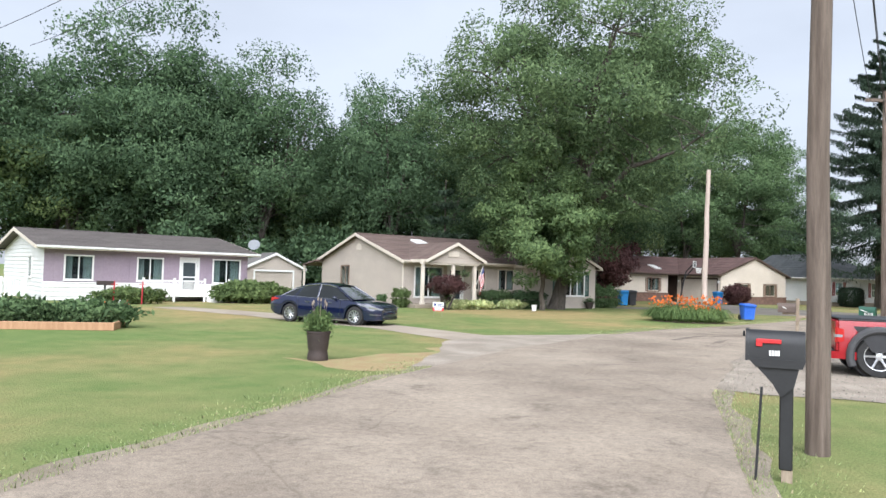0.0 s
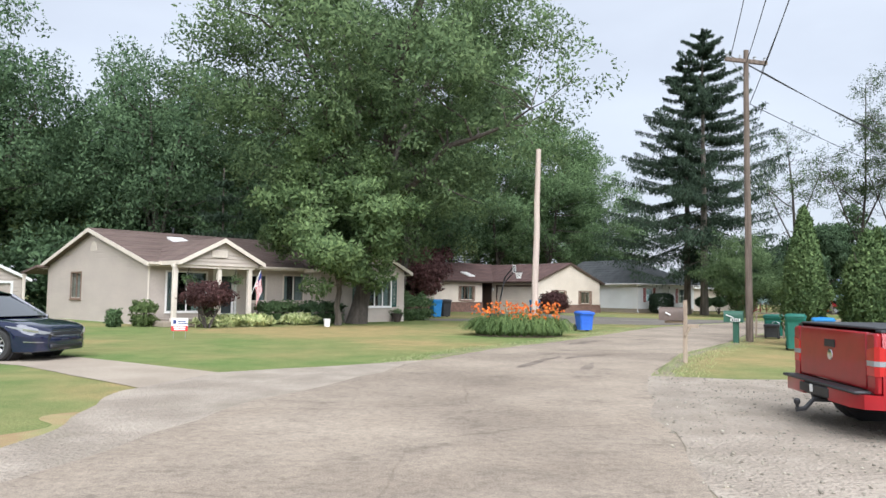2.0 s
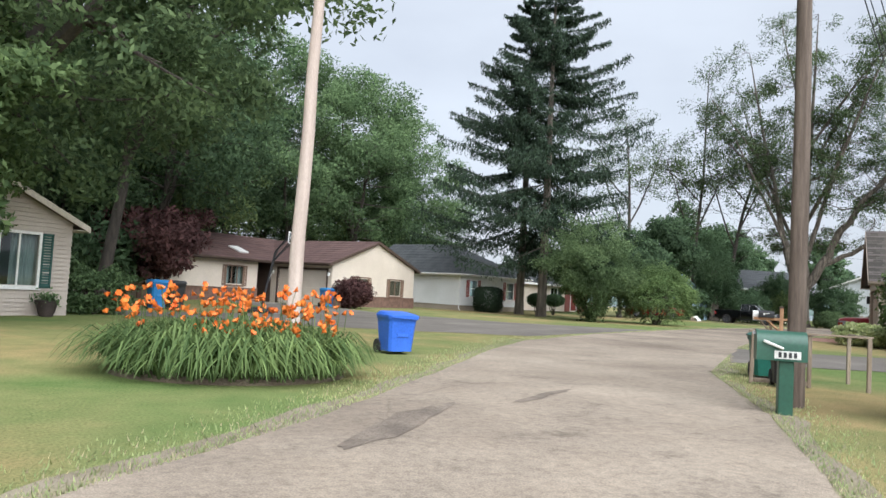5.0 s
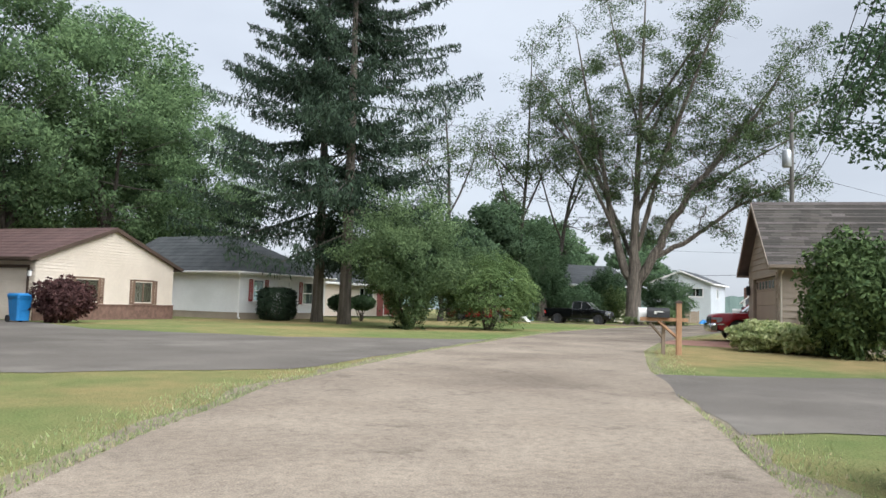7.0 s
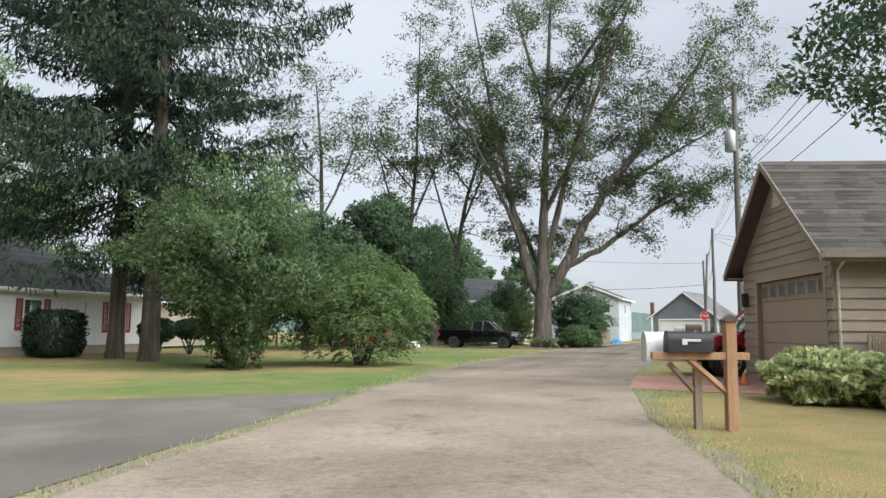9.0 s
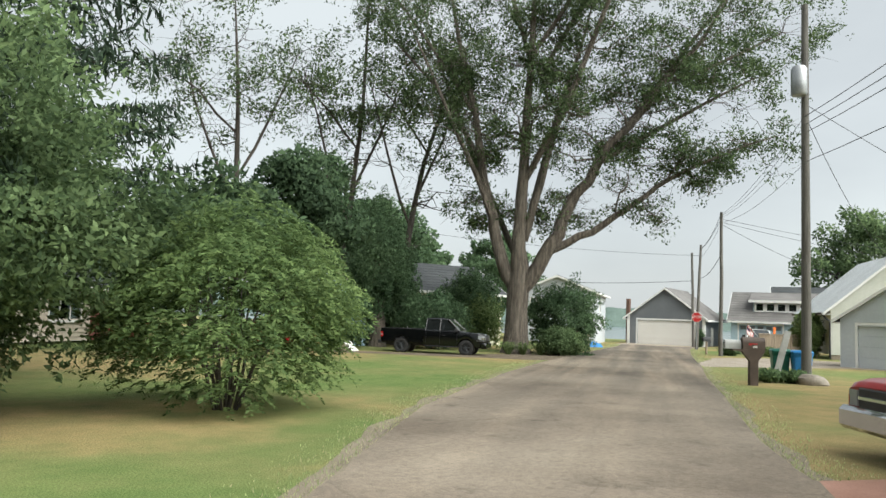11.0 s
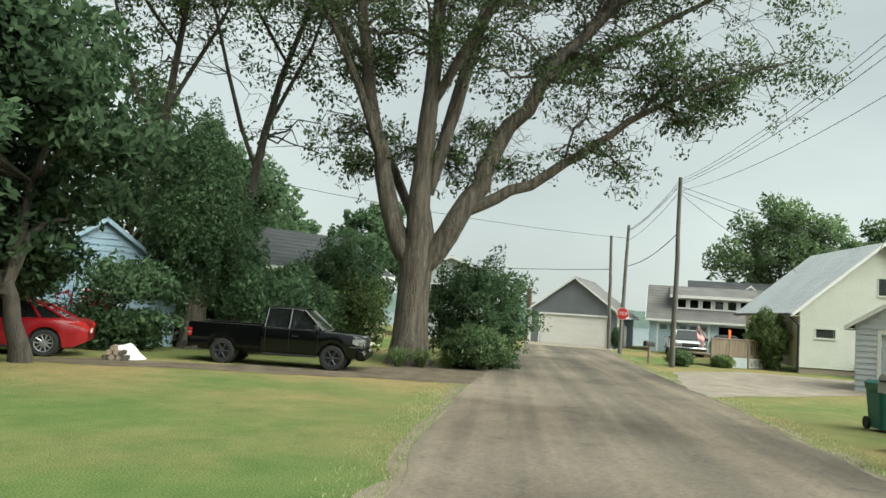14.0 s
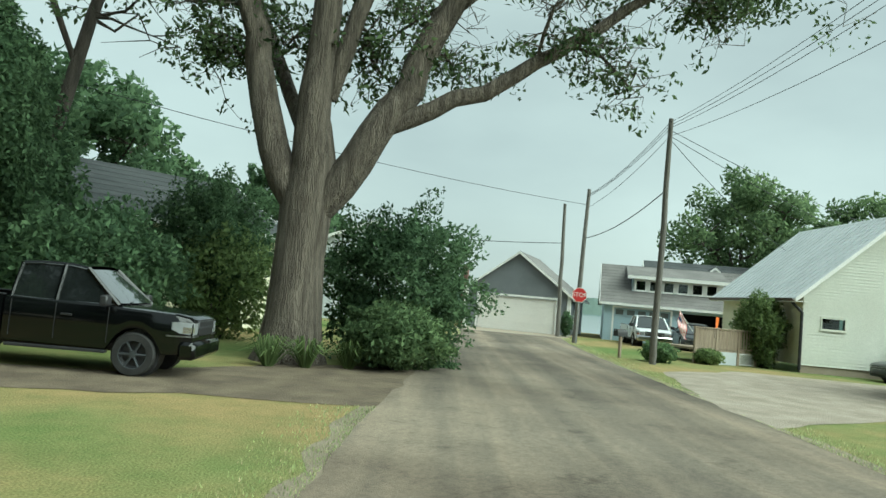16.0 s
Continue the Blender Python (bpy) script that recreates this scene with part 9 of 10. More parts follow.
def cabin(car, pts_belt, pts_roof, hb, hr, paint, glass_label="dark tinted glass", chrome=True, pillars=(), trim=None):
    """Glasshouse from belt points (x, z) and roof points (x, z), front to back equal counts; hb, hr half-widths."""
    n = len(pts_roof)
    g = G()
    for (x, z), (xr, zr) in zip(pts_belt, pts_roof):
        g.v += [(x, -hb, z), (xr, -hr, zr), (xr, hr, zr), (x, hb, z)]
    for i in range(n - 1):
        for j in range(3):
            g.f.append((4 * i + j, 4 * i + 4 + j, 4 * i + 5 + j, 4 * i + 1 + j))
    g.f += [(0, 1, 2, 3), tuple(reversed([4 * n - 4, 4 * n - 3, 4 * n - 2, 4 * n - 1]))]
    g.f += [(4 * i + 3, 4 * i + 7, 4 * i + 4, 4 * i) for i in range(n - 1)]
    gl = part("glasshouse", g, M_CARGLASS, car, glass_label, smooth=False)
    bm = bmesh.new()
    bm.from_mesh(gl.data)
    bmesh.ops.recalc_face_normals(bm, faces=bm.faces)
    bm.to_mesh(gl.data)
    bm.free()
    (bx, bz), (tx, tz) = pts_belt[-1], pts_roof[-1]
    part("windshield", G().add([(bx + 0.012, -hb * 0.94, bz + 0.03), (tx + 0.012, -hr * 0.94, tz), (tx + 0.03, 0, tz + 0.015), (tx + 0.012, hr * 0.94, tz), (bx + 0.012, hb * 0.94, bz + 0.03), (bx + 0.07, 0, bz + 0.03)], [(5, 2, 1, 0), (4, 3, 2, 5)]), M_WINDSHIELD, car, smooth=True)
    g = G()
    for off, zz in ((0.0, 0.004), (0.0, 0.045)):
        for (x, z) in pts_roof:
            g.v += [(x, -hr - 0.012 + zz * 0.8, z + zz), (x, -hr * 0.55, z + zz + 0.02), (x, hr * 0.55, z + zz + 0.02), (x, hr + 0.012 - zz * 0.8, z + zz)]
    for lay in (0, 1):
        for i in range(n - 1):
            for j in range(3):
                f = (lay * 4 * n + 4 * i + j, lay * 4 * n + 4 * i + 1 + j, lay * 4 * n + 4 * i + 5 + j, lay * 4 * n + 4 * i + 4 + j)
                g.f.append(tuple(reversed(f)) if lay else f)
    for i in range(n - 1):
        for j in (0, 3):
            g.f.append((4 * i + j, 4 * i + 4 + j, 4 * n + 4 * i + 4 + j, 4 * n + 4 * i + j))
    part("roof", g, paint, car)
    ends = [(pts_belt[0], pts_roof[0], 0.035), (pts_belt[-1], pts_roof[-1], 0.05)] + [((a, za), (b_, zb), 0.04) for a, za, b_, zb in pillars]
    for (x, z), (xr, zr), r in ends:
        for s in (-1, 1):
            part("pillar", G().tube([(x, s * (hb + 0.005), z - 0.02), (xr, s * (hr + 0.005), zr + 0.01)], r, 6), paint, car)
    for s in (-1, 1):
        line = [(x, s * (hb + 0.008), z + 0.005) for x, z in pts_belt]
        part("belt_trim", G().tube(line, 0.008, 5), (trim or M_CHROME) if chrome else M_BLACK, car)
        line = [(pts_belt[0][0], s * (hb + 0.008), pts_belt[0][1])] + [(x, s * (hr + 0.02), z - 0.005) for x, z in pts_roof] + [(pts_belt[-1][0], s * (hb + 0.008), pts_belt[-1][1])]
        if chrome:
            part("window_trim", G().tube(line, 0.013, 5), trim or M_CHROME, car)
    part("seats", G().box(pts_roof[0][0] + 0.1, -hb * 0.75, pts_belt[0][1] - 0.3, pts_roof[0][0] + 0.35, hb * 0.75, pts_belt[0][1] + 0.18, b=0.05), M_BLACK, car)


def wrap_panel(pts, zt, zb, dx=0.06):
    """A thin panel bent along the plan points (x, y), between its top and bottom heights; dx: its depth towards the car."""
    g = G()
    n = len(pts)
    for (x, y), t, b in zip(pts, zt, zb):
        g.v += [(x, y, t), (x, y, b), (x - dx, y * 0.95, b), (x - dx, y * 0.95, t)]
    for i in range(n - 1):
        for j in range(4):
            g.f.append((4 * i + j, 4 * i + (j + 1) % 4, 4 * i + 4 + (j + 1) % 4, 4 * i + 4 + j))
    g.f += [(3, 2, 1, 0), tuple(4 * n - 4 + j for j in range(4))]
    if (pts[0][1] < 0) != (dx < 0):
        g.f = [tuple(reversed(f)) for f in g.f]
    return g


def sedan(x, y, rz, paint, label, L=4.85, rim=None, zs=1.0):
    """Origin under the tail's middle, nose at +x."""
    c = thing("sedan", pose(x, y, 0, 0, 0, rz) @ Matrix.Diagonal((zs * 0.97, zs, zs * 0.96, 1)), label, "car", "parked vehicles")
    W = 0.93
    half = [(0, 0.76), (0.25, 0.87), (0.9, W), (2.4, W + 0.005), (3.9, W), (4.4, 0.90), (4.62, 0.83), (4.76, 0.73), (4.82, 0.64), (L, 0.56)]
    top = [(0, 0.78), (0.15, 0.97), (0.6, 1.02), (1.1, 1.0), (3.0, 0.93), (3.6, 0.92), (4.3, 0.85), (4.62, 0.785), (4.78, 0.735), (4.82, 0.715), (L, 0.68)]
    low = [(0, 0.42), (0.3, 0.26), (0.7, 0.2), (4.2, 0.2), (4.6, 0.20), (L, 0.22)]
    wr, wx = 0.345, (1.0, 3.87)
    part("body", loft_body(L, half, top, low, wx, wr), paint, c)
    part("underbody", G().box(0.4, -0.7, 0.22, 4.5, 0.7, 0.5), M_BLACK, c, smooth=False)
    belt = [(0.55, 1.01), (1.15, 0.985), (2.1, 0.95), (3.1, 0.93), (3.72, 0.925)]
    roof = [(1.12, 1.29), (1.60, 1.425), (2.15, 1.485), (2.60, 1.465), (2.92, 1.395)]
    cabin(c, belt, roof, 0.80, 0.60, paint, pillars=((1.15, 0.985, 1.45, 1.375), (2.2, 0.95, 2.22, 1.47)))
    for xx in wx:
        for s in (-1, 1):
            wheel_part(c, xx, s * (W - 0.13), wr, s, rim or M_ALLOY)
            part("wheel_well", G().lathe([(wr * 1.12, -0.16), (wr * 1.12, 0.16), (0.05, 0.16)], 18, m=pose(xx, s * (W - 0.30), wr, 90, 0, 0)), M_BLACK, c)
    for s in (-1, 1):
        lamp = part("headlight", wrap_panel([(4.10, s * 0.924), (4.30, s * 0.918), (4.48, s * 0.884), (4.62, s * 0.838), (4.76, s * 0.738), (4.83, s * 0.64), (4.862, s * 0.52)], [0.765, 0.755, 0.735, 0.715, 0.685, 0.660, 0.640], [0.755, 0.715, 0.670, 0.640, 0.610, 0.590, 0.600]), M_LAMP_WHITE, c, "clear swept headlight")
        part("lamp_reflector", wrap_panel([(4.50, s * 0.886), (4.62, s * 0.845), (4.76, s * 0.745)], [0.715, 0.698, 0.668], [0.682, 0.655, 0.625]), M_CHROME, lamp)
        part("fog_trim", wrap_panel([(4.52, s * 0.880), (4.64, s * 0.832), (4.76, s * 0.742), (4.83, s * 0.64)], [0.445, 0.44, 0.432, 0.425], [0.425, 0.42, 0.415, 0.41]), M_CHROME, c)
        part("tail_light", wrap_panel([(0.50, s * 0.893), (0.25, s * 0.877), (0.12, s * 0.822), (0.03, s * 0.782), (-0.014, s * 0.72), (-0.016, s * 0.40)], [0.885, 0.925, 0.925, 0.87, 0.80, 0.775], [0.875, 0.83, 0.79, 0.74, 0.70, 0.71], -0.05), M_LAMP_RED, c, "red wrap-round tail light")
        part("wing_mirror", G().box(2.98, s * 0.86 if s > 0 else -1.04, 0.93, 3.12, 1.04 if s > 0 else -0.86, 1.06, b=0.03), paint, c)
        for xx in (1.95, 2.95):
            part("door_handle", G().box(xx - 0.22, s * (W + 0.012) - 0.012, 0.80, xx - 0.04, s * (W + 0.012) + 0.012, 0.83, b=0.006), M_CHROME, c, smooth=False)
        for xx in (1.38, 2.18, 3.28):
            part("door_gap", G().box(xx - 0.005, s * (W - 0.008) - 0.012, 0.32, xx + 0.005, s * (W - 0.008) + 0.012, 0.9), M_BLACK, c, smooth=False)
        part("sill_trim", G().box(1.45, s * (W - 0.02) - 0.02, 0.22, 3.4, s * (W - 0.02) + 0.02, 0.27), M_BLACK, c, smooth=False)
    part("nose", G().lathe([(0.02, 0.14), (0.30, 0.13), (0.48, 0.085), (0.56, 0.0)], 20, m=pose(L - 0.02, 0, 0.43) @ Matrix.Rotation(radians(90), 4, "Y") @ Matrix.Diagonal((0.36, 1, 0.5, 1))), paint, c)
    part("grille", G().box(4.72, -0.46, 0.545, 4.885, 0.46, 0.625, b=0.025), M_BLACK, c)
    part("grille_bar", G().tube([(4.868, -0.52, 0.632), (4.885, -0.3, 0.645), (4.89, -0.08, 0.638), (4.89, 0.08, 0.638), (4.885, 0.3, 0.645), (4.868, 0.52, 0.632)], 0.010, 6), M_CHROME, c)
    part("grille_bar", G().tube([(4.868, -0.52, 0.60), (4.89, -0.4, 0.545), (4.893, 0, 0.54), (4.89, 0.4, 0.545), (4.868, 0.52, 0.60)], 0.008, 6), M_CHROME, c)
    part("lower_grille", G().box(4.72, -0.50, 0.27, 4.90, 0.50, 0.375, b=0.03), M_BLACK, c)
    part("number_plate", G().box(-0.012, -0.17, 0.62, 0.03, 0.17, 0.74), M_WHITE, c, smooth=False)
    return c


def pickup(x, y, rz, paint, label, L=5.7, xs=1.0, rim=None, wr=0.39, cab=(2.25, 4.1), zs=1.0, hood=1.08, bed_top=1.22, roof_z=1.82, flares=False, hitch=False, cover=False, trim=None, dark=False, rear=1.15, gate=0.66):
    """Origin under the tail's middle, nose at +x."""
    c = thing("pickup_truck", pose(x, y, 0, 0, 0, rz) @ Matrix.Diagonal((xs, xs, zs, 1)), label, "truck", "parked vehicles")
    W = 0.97
    wx = (rear, L - 0.98)
    # cab and bonnet
    c0 = cab[0]
    g = loft_body(L - c0, [(0, W), (L - c0 - 0.7, W), (L - c0 - 0.25, W - 0.06), (L - c0, W - 0.16)],
                  [(0, bed_top), (cab[1] - c0 - 0.1, hood + 0.06), (cab[1] - c0 + 0.3, hood + 0.03), (L - c0 - 0.3, hood - 0.02), (L - c0 - 0.06, hood - 0.075), (L - c0, hood - 0.14)],
                  [(0, 0.46), (L - c0 - 0.4, 0.42), (L - c0, 0.48)], [w - c0 for w in wx], wr)
    part("body", g, paint, c, m=Matrix.Translation((c0, 0, 0)))
    # bed: sides, floor, tailgate
    for s in (-1, 1):
        g = G()
        xs = np.linspace(0.06, c0 - 0.03, 30)
        for xx in xs:
            arch = min(0.5, gate - 0.1)
            d = abs(xx - wx[0])
            if d < wr * 1.16:
                arch = max(arch, wr + math.sqrt((wr * 1.16) ** 2 - d * d))
            for yy, zz in ((W - 0.05, arch), (W, arch + 0.03), (W, bed_top - 0.05), (W - 0.02, bed_top), (W - 0.10, bed_top), (W - 0.10, arch)):
                g.v.append((float(xx), s * yy, zz))
        for i in range(29):
            for j in range(6):
                f = (6 * i + j, 6 * i + 6 + j, 6 * i + 6 + (j + 1) % 6, 6 * i + (j + 1) % 6)
                g.f.append(f if s < 0 else tuple(reversed(f)))
        g.f += [tuple(range(6)), tuple(6 * 29 + j for j in reversed(range(6)))]
        part("bed_side", g, paint, c)
        part("bed_rail_cap", G().box(0.05, s * (W - 0.06) - 0.055, bed_top, c0 - 0.03, s * (W - 0.06) + 0.055, bed_top + 0.025, b=0.008), M_BLACK, c, smooth=False)
    part("bed_floor", G().box(0.06, -W + 0.1, gate, c0 - 0.03, W - 0.1, gate + 0.04), M_BLACK, c, smooth=False)
    part("tailgate", G().box(0.0, -W + 0.19, gate, 0.07, W - 0.19, bed_top, b=0.015), paint, c)
    part("tailgate_handle", G().box(-0.012, -0.12, bed_top - 0.19, 0.002, 0.12, bed_top - 0.11, b=0.004), M_BLACK, c, smooth=False)
    if flares:
        part("badge", G().lathe([(0.005, 0.012), (0.055, 0.008), (0.06, 0)], 16, m=pose(0, 0, gate + 0.28, 0, -90, 0)), M_CHROME, c, "round bright badge")
        part("bumper_step", G().box(-0.17, -W + 0.08, gate - 0.035, 0.0, W - 0.08, gate - 0.005, b=0.012), M_BLACK, c)
        part("bumper_centre", G().box(-0.165, -0.34, gate - 0.16, -0.02, 0.42, gate - 0.036, b=0.02), M_BLACK, c)
        for s in (-1, 1):
            part("bumper_corner", wrap_panel([(0.34, s * (W + 0.002)), (0.05, s * (W + 0.002)), (-0.09, s * (W - 0.05)), (-0.155, s * (W - 0.2)), (-0.16, s * 0.3)], [gate - 0.035] * 5, [gate - 0.17] * 5, -0.06), paint, c, "body-coloured bumper corner")
            part("bed_cladding", G().prism([(0.30, bed_top - 0.10), (1.35, bed_top - 0.10), (1.35, gate), (0.62, gate - 0.02)], s * (W + 0.004) - 0.006, s * (W + 0.004) + 0.006, "y"), M_BLACK, c, "black slanted side cladding", smooth=False)
        part("number_plate", G().box(-0.172, 0.05, gate - 0.13, -0.166, 0.12, gate - 0.05), M_WHITE, c, smooth=False)
    else:
        part("rear_bumper", G().box(-0.16, -W + 0.04, 0.44, 0.02, W - 0.04, 0.63, b=0.03), M_BLACK if dark else M_CHROME, c)
    if hitch:
        part("tow_hitch", G().tube([(0.1, 0, gate - 0.2), (-0.18, 0, gate - 0.2), (-0.27, 0, gate - 0.30), (-0.36, 0, gate - 0.31)], 0.028, 6).lathe([(0.015, 0), (0.018, 0.03), (0.034, 0.05), (0.034, 0.08), (0.015, 0.10)], 10, m=pose(-0.35, 0, gate - 0.29)), M_BLACK, c)
    if cover:
        part("bed_cover", G().box(0.05, -W + 0.09, bed_top + 0.026, c0 - 0.04, W - 0.09, bed_top + 0.05, b=0.01), M_BLACK, c, "black soft bed cover")
    part("chassis", G().box(0.2, -0.5, 0.38, L - 0.3, 0.5, 0.62), M_BLACK, c, smooth=False)
    c1 = cab[1]
    belt = [(c0 + 0.06, bed_top - 0.01), (c0 + 0.5, bed_top - 0.02), (c0 + 1.0, bed_top - 0.03), (c1 + 0.22, hood + 0.045)]
    roof = [(c0 + 0.12, roof_z - 0.03), (c0 + 0.45, roof_z), (c0 + 1.0, roof_z), (c1 - 0.46, roof_z - 0.04)]
    cabin(c, belt, roof, W - 0.09, W - 0.27, paint, chrome=True, trim=trim, pillars=((c0 + 0.85, bed_top - 0.03, c0 + 0.88, roof_z),))
    for xx in wx:
        for s in (-1, 1):
            wheel_part(c, xx, s * (W - 0.13), wr, s, rim or M_ALLOY, 0.26, 6)
            part("wheel_well", G().lathe([(wr * 1.12, -0.16), (wr * 1.12, 0.16), (0.05, 0.16)], 18, m=pose(xx, s * (W - 0.32), wr, 90, 0, 0)), M_BLACK, c)
            if flares:
                part("wheel_flare", G().tube([(xx + wr * 1.24 * math.cos(a), s * (W + 0.02), wr + wr * 1.24 * math.sin(a)) for a in [math.pi * (k - 1.5) / 12 for k in range(16)]], 0.075, 8), M_FLARE, c, "dull black wheel-arch flare")
    for s in (-1, 1):
        z0_, z1_ = gate + 0.14, gate + 0.42
        lamp = part("tail_light", wrap_panel([(0.14, s * (W + 0.004)), (0.03, s * (W + 0.004)), (-0.004, s * (W - 0.03)), (-0.006, s * (W - 0.17))], [z1_ - 0.03, z1_, z1_, z1_ - 0.04], [z0_ + 0.02, z0_, z0_, z0_], -0.05), M_LAMP_RED, c, "red tail light")
        part("reversing_lens", wrap_panel([(0.12, s * (W + 0.007)), (0.028, s * (W + 0.007)), (-0.008, s * (W - 0.028)), (-0.010, s * (W - 0.165))], [z0_ + 0.145] * 4, [z0_ + 0.095] * 4, -0.03), M_LAMP_WHITE, lamp)
        part("bed_corner", G().box(0.0, s * (W - 0.10) - 0.088, gate - 0.03, 0.07, s * (W - 0.10) + 0.088, bed_top - 0.004, b=0.02), paint, c)
        lamp = part("headlight", wrap_panel([(L - 0.34, s * (W - 0.035)), (L - 0.22, s * (W - 0.062)), (L - 0.04, s * (W - 0.14)), (L + 0.012, s * (W - 0.20)), (L + 0.02, s * 0.56)], [hood - 0.17, hood - 0.165, hood - 0.17, hood - 0.175, hood - 0.175], [hood - 0.30, hood - 0.36, hood - 0.385, hood - 0.39, hood - 0.39]), M_LAMP_WHITE, c, "clear wrap-round headlight")
        part("indicator", wrap_panel([(L - 0.16, s * (W - 0.085)), (L - 0.04, s * (W - 0.132)), (L + 0.02, s * (W - 0.20))], [hood - 0.25] * 3, [hood - 0.36] * 3), M_CHROME if dark else M_LAMP_AMBER, lamp, "bright reflector" if dark else "amber lens")
        part("lamp_trim", wrap_panel([(L - 0.42, s * (W - 0.015)), (L - 0.22, s * (W - 0.058)), (L - 0.04, s * (W - 0.13)), (L + 0.03, s * (W - 0.20)), (L + 0.035, s * 0.5)], [hood - 0.405] * 5, [hood - 0.43] * 5), trim or M_CHROME, c)
        part("wing_mirror", G().box(c1 - 0.02, s * (W + 0.13) - 0.12, bed_top - 0.04, c1 + 0.12, s * (W + 0.13) + 0.12, bed_top + 0.15, b=0.03), M_BLACK, c)
        for xx in (c0 + 0.12, c0 + 0.9, c1 + 0.08):
            part("door_gap", G().box(xx - 0.006, s * (W - 0.004) - 0.01, 0.56, xx + 0.006, s * (W - 0.004) + 0.01, bed_top - 0.06), M_BLACK, c, smooth=False)
        part("door_handle", G().box(c0 + 1.0, s * (W + 0.012) - 0.012, 0.98, c0 + 1.2, s * (W + 0.012) + 0.012, 1.02, b=0.006), M_BLACK, c, smooth=False)
        part("running_board", G().box(c0 + 0.1, s * (W - 0.02) - 0.09, 0.38, c1 + 0.1, s * (W - 0.02) + 0.05, 0.43, b=0.01), M_BLACK, c, smooth=False)
    part("grille", G().box(L - 0.03, -0.52, hood - 0.42, L + 0.03, 0.52, hood - 0.14, b=0.02), M_BLACK, c)
    part("grille_bar", G().box(L + 0.03, -0.5, hood - 0.30, L + 0.045, 0.5, hood - 0.25, b=0.006), M_BLACK if dark else M_CHROME, c, smooth=False)
    part("front_bumper", G().box(L - 0.22, -W + 0.03, 0.36, L + 0.10, W - 0.03, 0.68, b=0.06), paint if dark else M_BLACK if flares else M_CHROME, c)
    part("wiper", G().tube([(c1 + 0.27, -0.5, hood + 0.08), (c1 + 0.20, 0.1, hood + 0.12)], 0.01, 4), M_BLACK, c)
    return c


M_FLARE = surface("dull_black_flare", (0.040, 0.040, 0.042), (0.062, 0.062, 0.064), 0.6, 3.0, 40, 0.1)
M_NAVY = paint_material("navy_car_paint", (0.0050, 0.0085, 0.033), 0.10, 1.9, spec=0.55)
M_PAINT_BLACK = paint_material("black_car_paint", (0.003, 0.0033, 0.0036), 0.12, 0.6, spec=0.3)
M_PAINT_RED = paint_material("red_car_paint", (0.27, 0.008, 0.013), 0.3, 0.7)
M_PAINT_WHITE = paint_material("white_car_paint", (0.72, 0.73, 0.74), 0.3, 0.8)
M_PAINT_GREY = paint_material("dark_grey_car_paint", (0.05, 0.055, 0.06), 0.3, 0.8)

# navy sedan on the concrete drive: wheels at -4.64, 19.7 and -7.25, 20.84
hx, hy = 0.966, -0.259
sedan(-5.66 - 2.12 * hx, 20.75 - 2.12 * hy, -15, M_NAVY, "navy blue sedan parked on the concrete drive", zs=0.875)
pickup(6.80, 12.95, -9, M_PAINT_RED, "bright red pickup with black fender flares and tow hitch", L=5.3, flares=True, hitch=True, zs=0.97, cover=True, bed_top=1.05, gate=0.50, hood=0.96, roof_z=1.62, rear=0.74, wr=0.40, xs=0.97)
hx, hy = 0.53, -0.848
pickup(48.92, 71.68, math.degrees(math.atan2(hy, hx)), M_PAINT_BLACK, "black extended-cab pickup with chrome window trim", L=5.7, xs=0.84, zs=0.85, rim=M_PAINT_GREY, cab=(2.4, 4.15), hood=1.19, bed_top=1.25, roof_z=1.86, trim=M_TRIM_DULL, dark=True)
hx, hy = -0.80, 0.60
sedan(44.6 - 2.4 * hx, 74.4 - 2.4 * hy, math.degrees(math.atan2(hy, hx)), M_PAINT_RED, "faded red sedan parked under a yard tree")
pickup(40.3, 44.0, 133.8, M_PAINT_RED, "red pickup parked beside the taupe garage", L=5.6)
pickup(87.3, 69.6, 205, M_PAINT_WHITE, "white pickup parked before the lake house", L=5.0, zs=0.88)
sedan(87.7, 66.8, 200, M_PAINT_GREY, "dark grey car under the lake house")

sedan(76.6, 53.9, 122, M_PAINT_GREY, "dark grey car parked against the white house", zs=0.9)

# ---- grass: short blades beside the road and on the near lawns ----


def inside(px, py, poly):
    """Which of the points lie in the polygon."""
    res = np.zeros(len(px), bool)
    n = len(poly)
    for i in range(n):
        (x0, y0), (x1, y1) = poly[i][:2], poly[(i + 1) % n][:2]
        if y0 == y1:
            continue
        cross = ((py > min(y0, y1)) & (py <= max(y0, y1)))
        res ^= cross & (px < (x1 - x0) * (py - y0) / (y1 - y0) + x0)
    return res


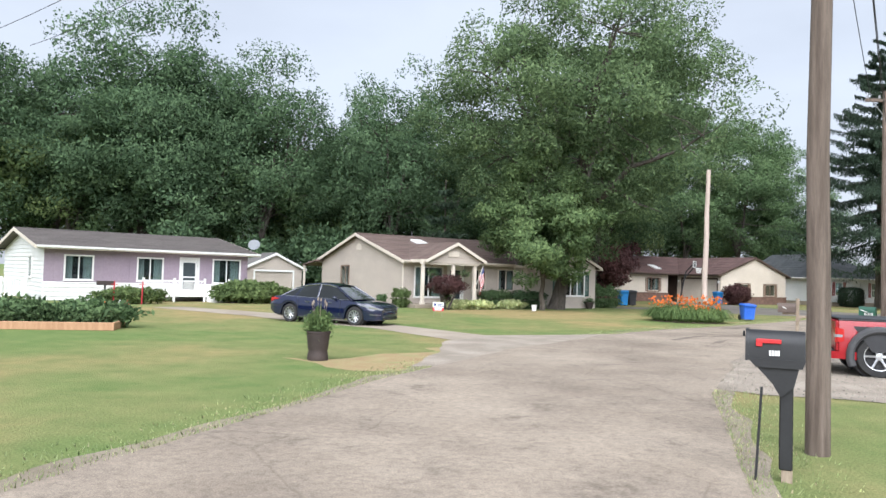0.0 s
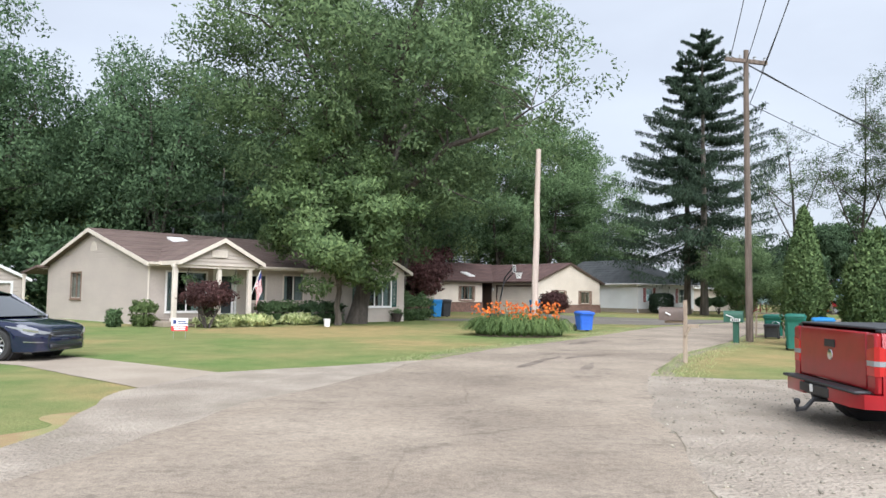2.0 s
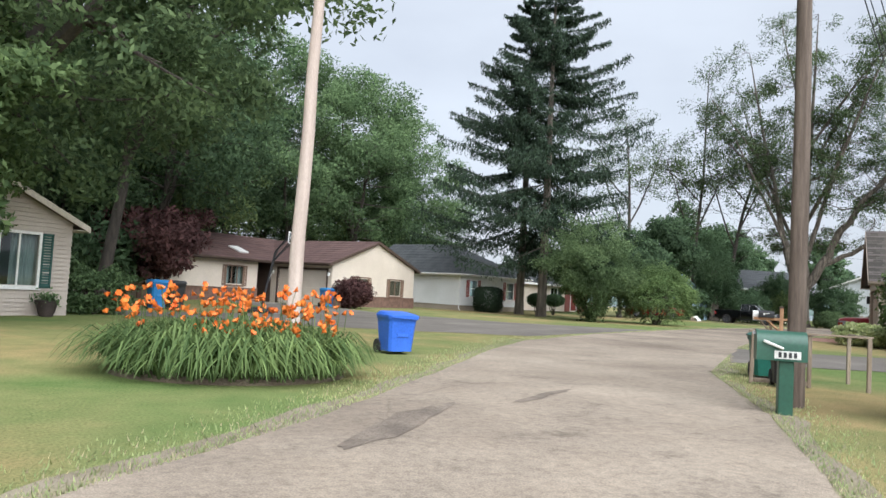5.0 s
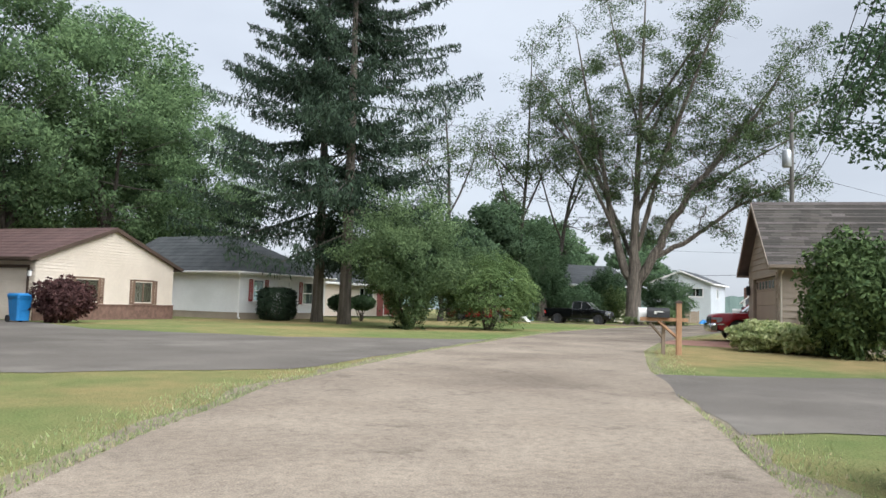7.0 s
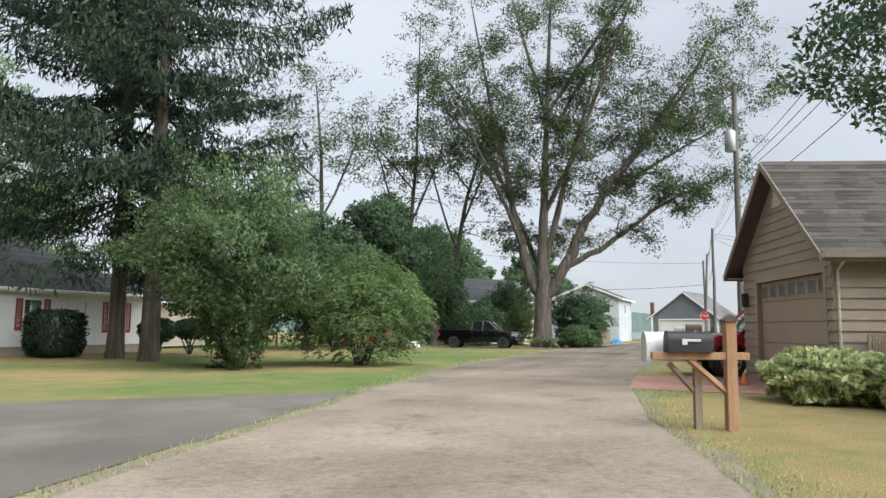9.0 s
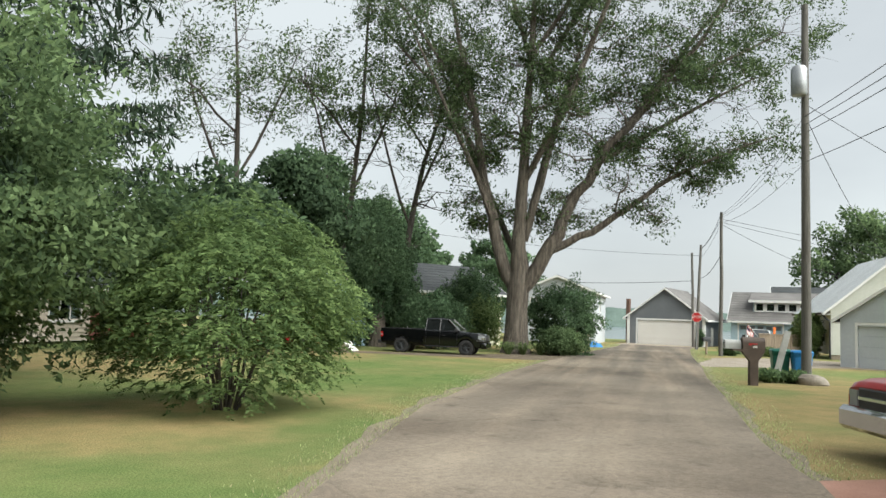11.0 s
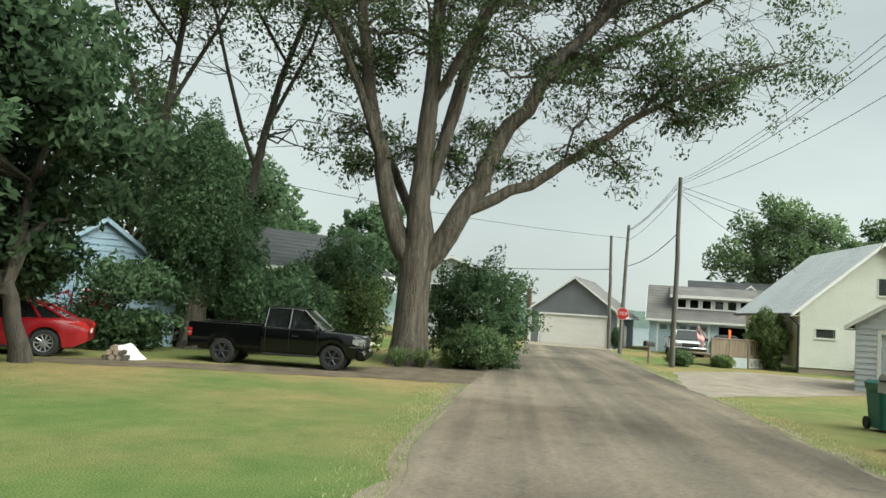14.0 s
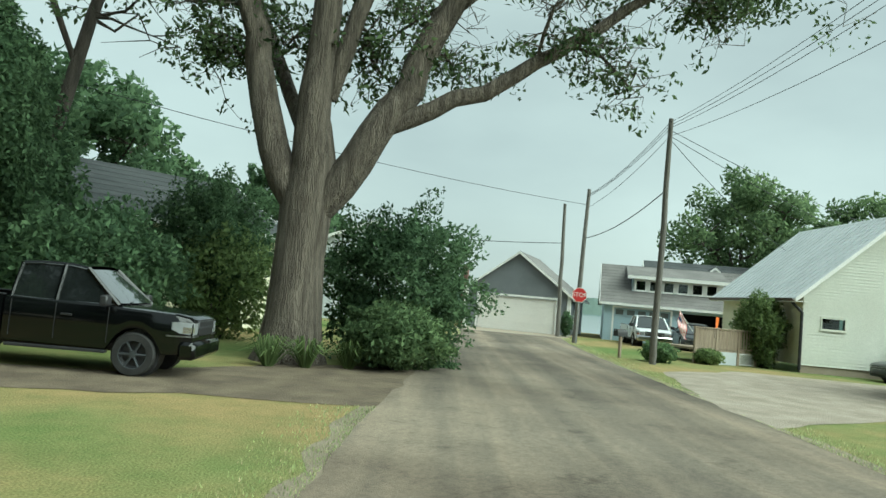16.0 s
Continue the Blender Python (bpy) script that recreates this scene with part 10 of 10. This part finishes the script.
def grass_blades(name, n, seed, mat, label, hmin, hmax, spread, bias):
    """Blades along the line of the road, thinning away from it."""
    rng = np.random.default_rng(seed)
    line = np.array(ROAD_LEFT + ROAD_RIGHT)
    k = rng.integers(0, len(line), n)
    t = rng.uniform(0, 1, n)[:, None]
    p = line[k] * (1 - t) + line[(k + 1) % len(line)] * t
    d = rng.normal(size=(n, 2))
    d /= np.linalg.norm(d, axis=1)[:, None]
    p = p + d * (rng.uniform(0, 1, n) ** bias * spread)[:, None]
    ok = ~inside(p[:, 0], p[:, 1], ROAD_LEFT + ROAD_RIGHT) & (p[:, 1] > 2)
    for poly in SHEETS:
        ok &= ~inside(p[:, 0], p[:, 1], poly)
    p = p[ok]
    m = len(p)
    h = rng.uniform(hmin, hmax, m)
    a = rng.uniform(0, 6.283, m)
    w = rng.uniform(0.004, 0.010, m)
    a = np.where(np.sin(a) * 0.5 - np.cos(a) * 0.85 > 0, a + math.pi, a)
    lean = rng.normal(size=(m, 2)) * 0.35 * h[:, None]
    v = np.empty((m, 3, 3))
    v[:, 0] = np.stack([p[:, 0] - np.cos(a) * w, p[:, 1] - np.sin(a) * w, np.zeros(m)], 1)
    v[:, 1] = np.stack([p[:, 0] + np.cos(a) * w, p[:, 1] + np.sin(a) * w, np.zeros(m)], 1)
    v[:, 2] = np.stack([p[:, 0] + lean[:, 0], p[:, 1] + lean[:, 1], h], 1)
    me = bpy.data.meshes.new(name)
    me.vertices.add(3 * m)
    me.vertices.foreach_set("co", v.reshape(-1).astype(np.float32))
    me.loops.add(3 * m)
    me.loops.foreach_set("vertex_index", np.arange(3 * m, dtype=np.int32))
    me.polygons.add(m)
    me.polygons.foreach_set("loop_start", np.arange(0, 3 * m, 3, dtype=np.int32))
    me.materials.append(mat)
    me.update(calc_edges=True)
    me.polygons.foreach_set("use_smooth", np.ones(m, bool))
    up = np.concatenate([rng.normal(size=(m, 2)) * 0.25, np.ones((m, 1))], 1)
    up /= np.linalg.norm(up, axis=1)[:, None]
    me.normals_split_custom_set(np.repeat(up, 3, axis=0).astype(np.float32))
    tagged(new(name, me), label, "grass", kind="stuff")


grass_blades("grass", 120000, 4, M_LEAF_GRASS, "short green grass fringe along the road", 0.015, 0.05, 0.9, 1.4)
grass_blades("dry_grass", 40000, 5, M_LEAF_DRY, "straw-coloured dry grass blades on the verges", 0.015, 0.05, 0.8, 1.6)

# ---- loose stones on the gravel apron ----
rng = np.random.default_rng(12)
n = 26000
p = np.stack([rng.uniform(3.6, 20, n), rng.uniform(8.6, 18, n)], 1)
p = p[inside(p[:, 0], p[:, 1], SHEETS[3])][:5500]
m = len(p)
r = rng.uniform(0.006, 0.02, m)
v = np.empty((m, 6, 3))
ax = rng.uniform(0.7, 1.3, (m, 3)) * r[:, None]
c = np.stack([p[:, 0], p[:, 1], 0.0096 + 0.25 * r], 1)
for j, (dx, dy, dz) in enumerate(((1, 0, 0), (0, 1, 0), (-1, 0, 0), (0, -1, 0), (0, 0, 0.7), (0, 0, -0.7))):
    v[:, j] = c + ax * np.array([dx, dy, dz]) + rng.normal(size=(m, 3)) * 0.15 * r[:, None]
tri = np.array([(0, 1, 4), (1, 2, 4), (2, 3, 4), (3, 0, 4), (1, 0, 5), (2, 1, 5), (3, 2, 5), (0, 3, 5)])
f = (np.arange(m)[:, None, None] * 6 + tri[None]).reshape(-1)
me = bpy.data.meshes.new("gravel_stones")
me.vertices.add(6 * m)
me.vertices.foreach_set("co", v.reshape(-1).astype(np.float32))
me.loops.add(len(f))
me.loops.foreach_set("vertex_index", f.astype(np.int32))
me.polygons.add(len(f) // 3)
me.polygons.foreach_set("loop_start", np.arange(0, len(f), 3, dtype=np.int32))
me.materials.append(M_STONE)
me.update(calc_edges=True)
tagged(new("gravel", me), "loose pale stones on the gravel apron", "gravel", kind="stuff")
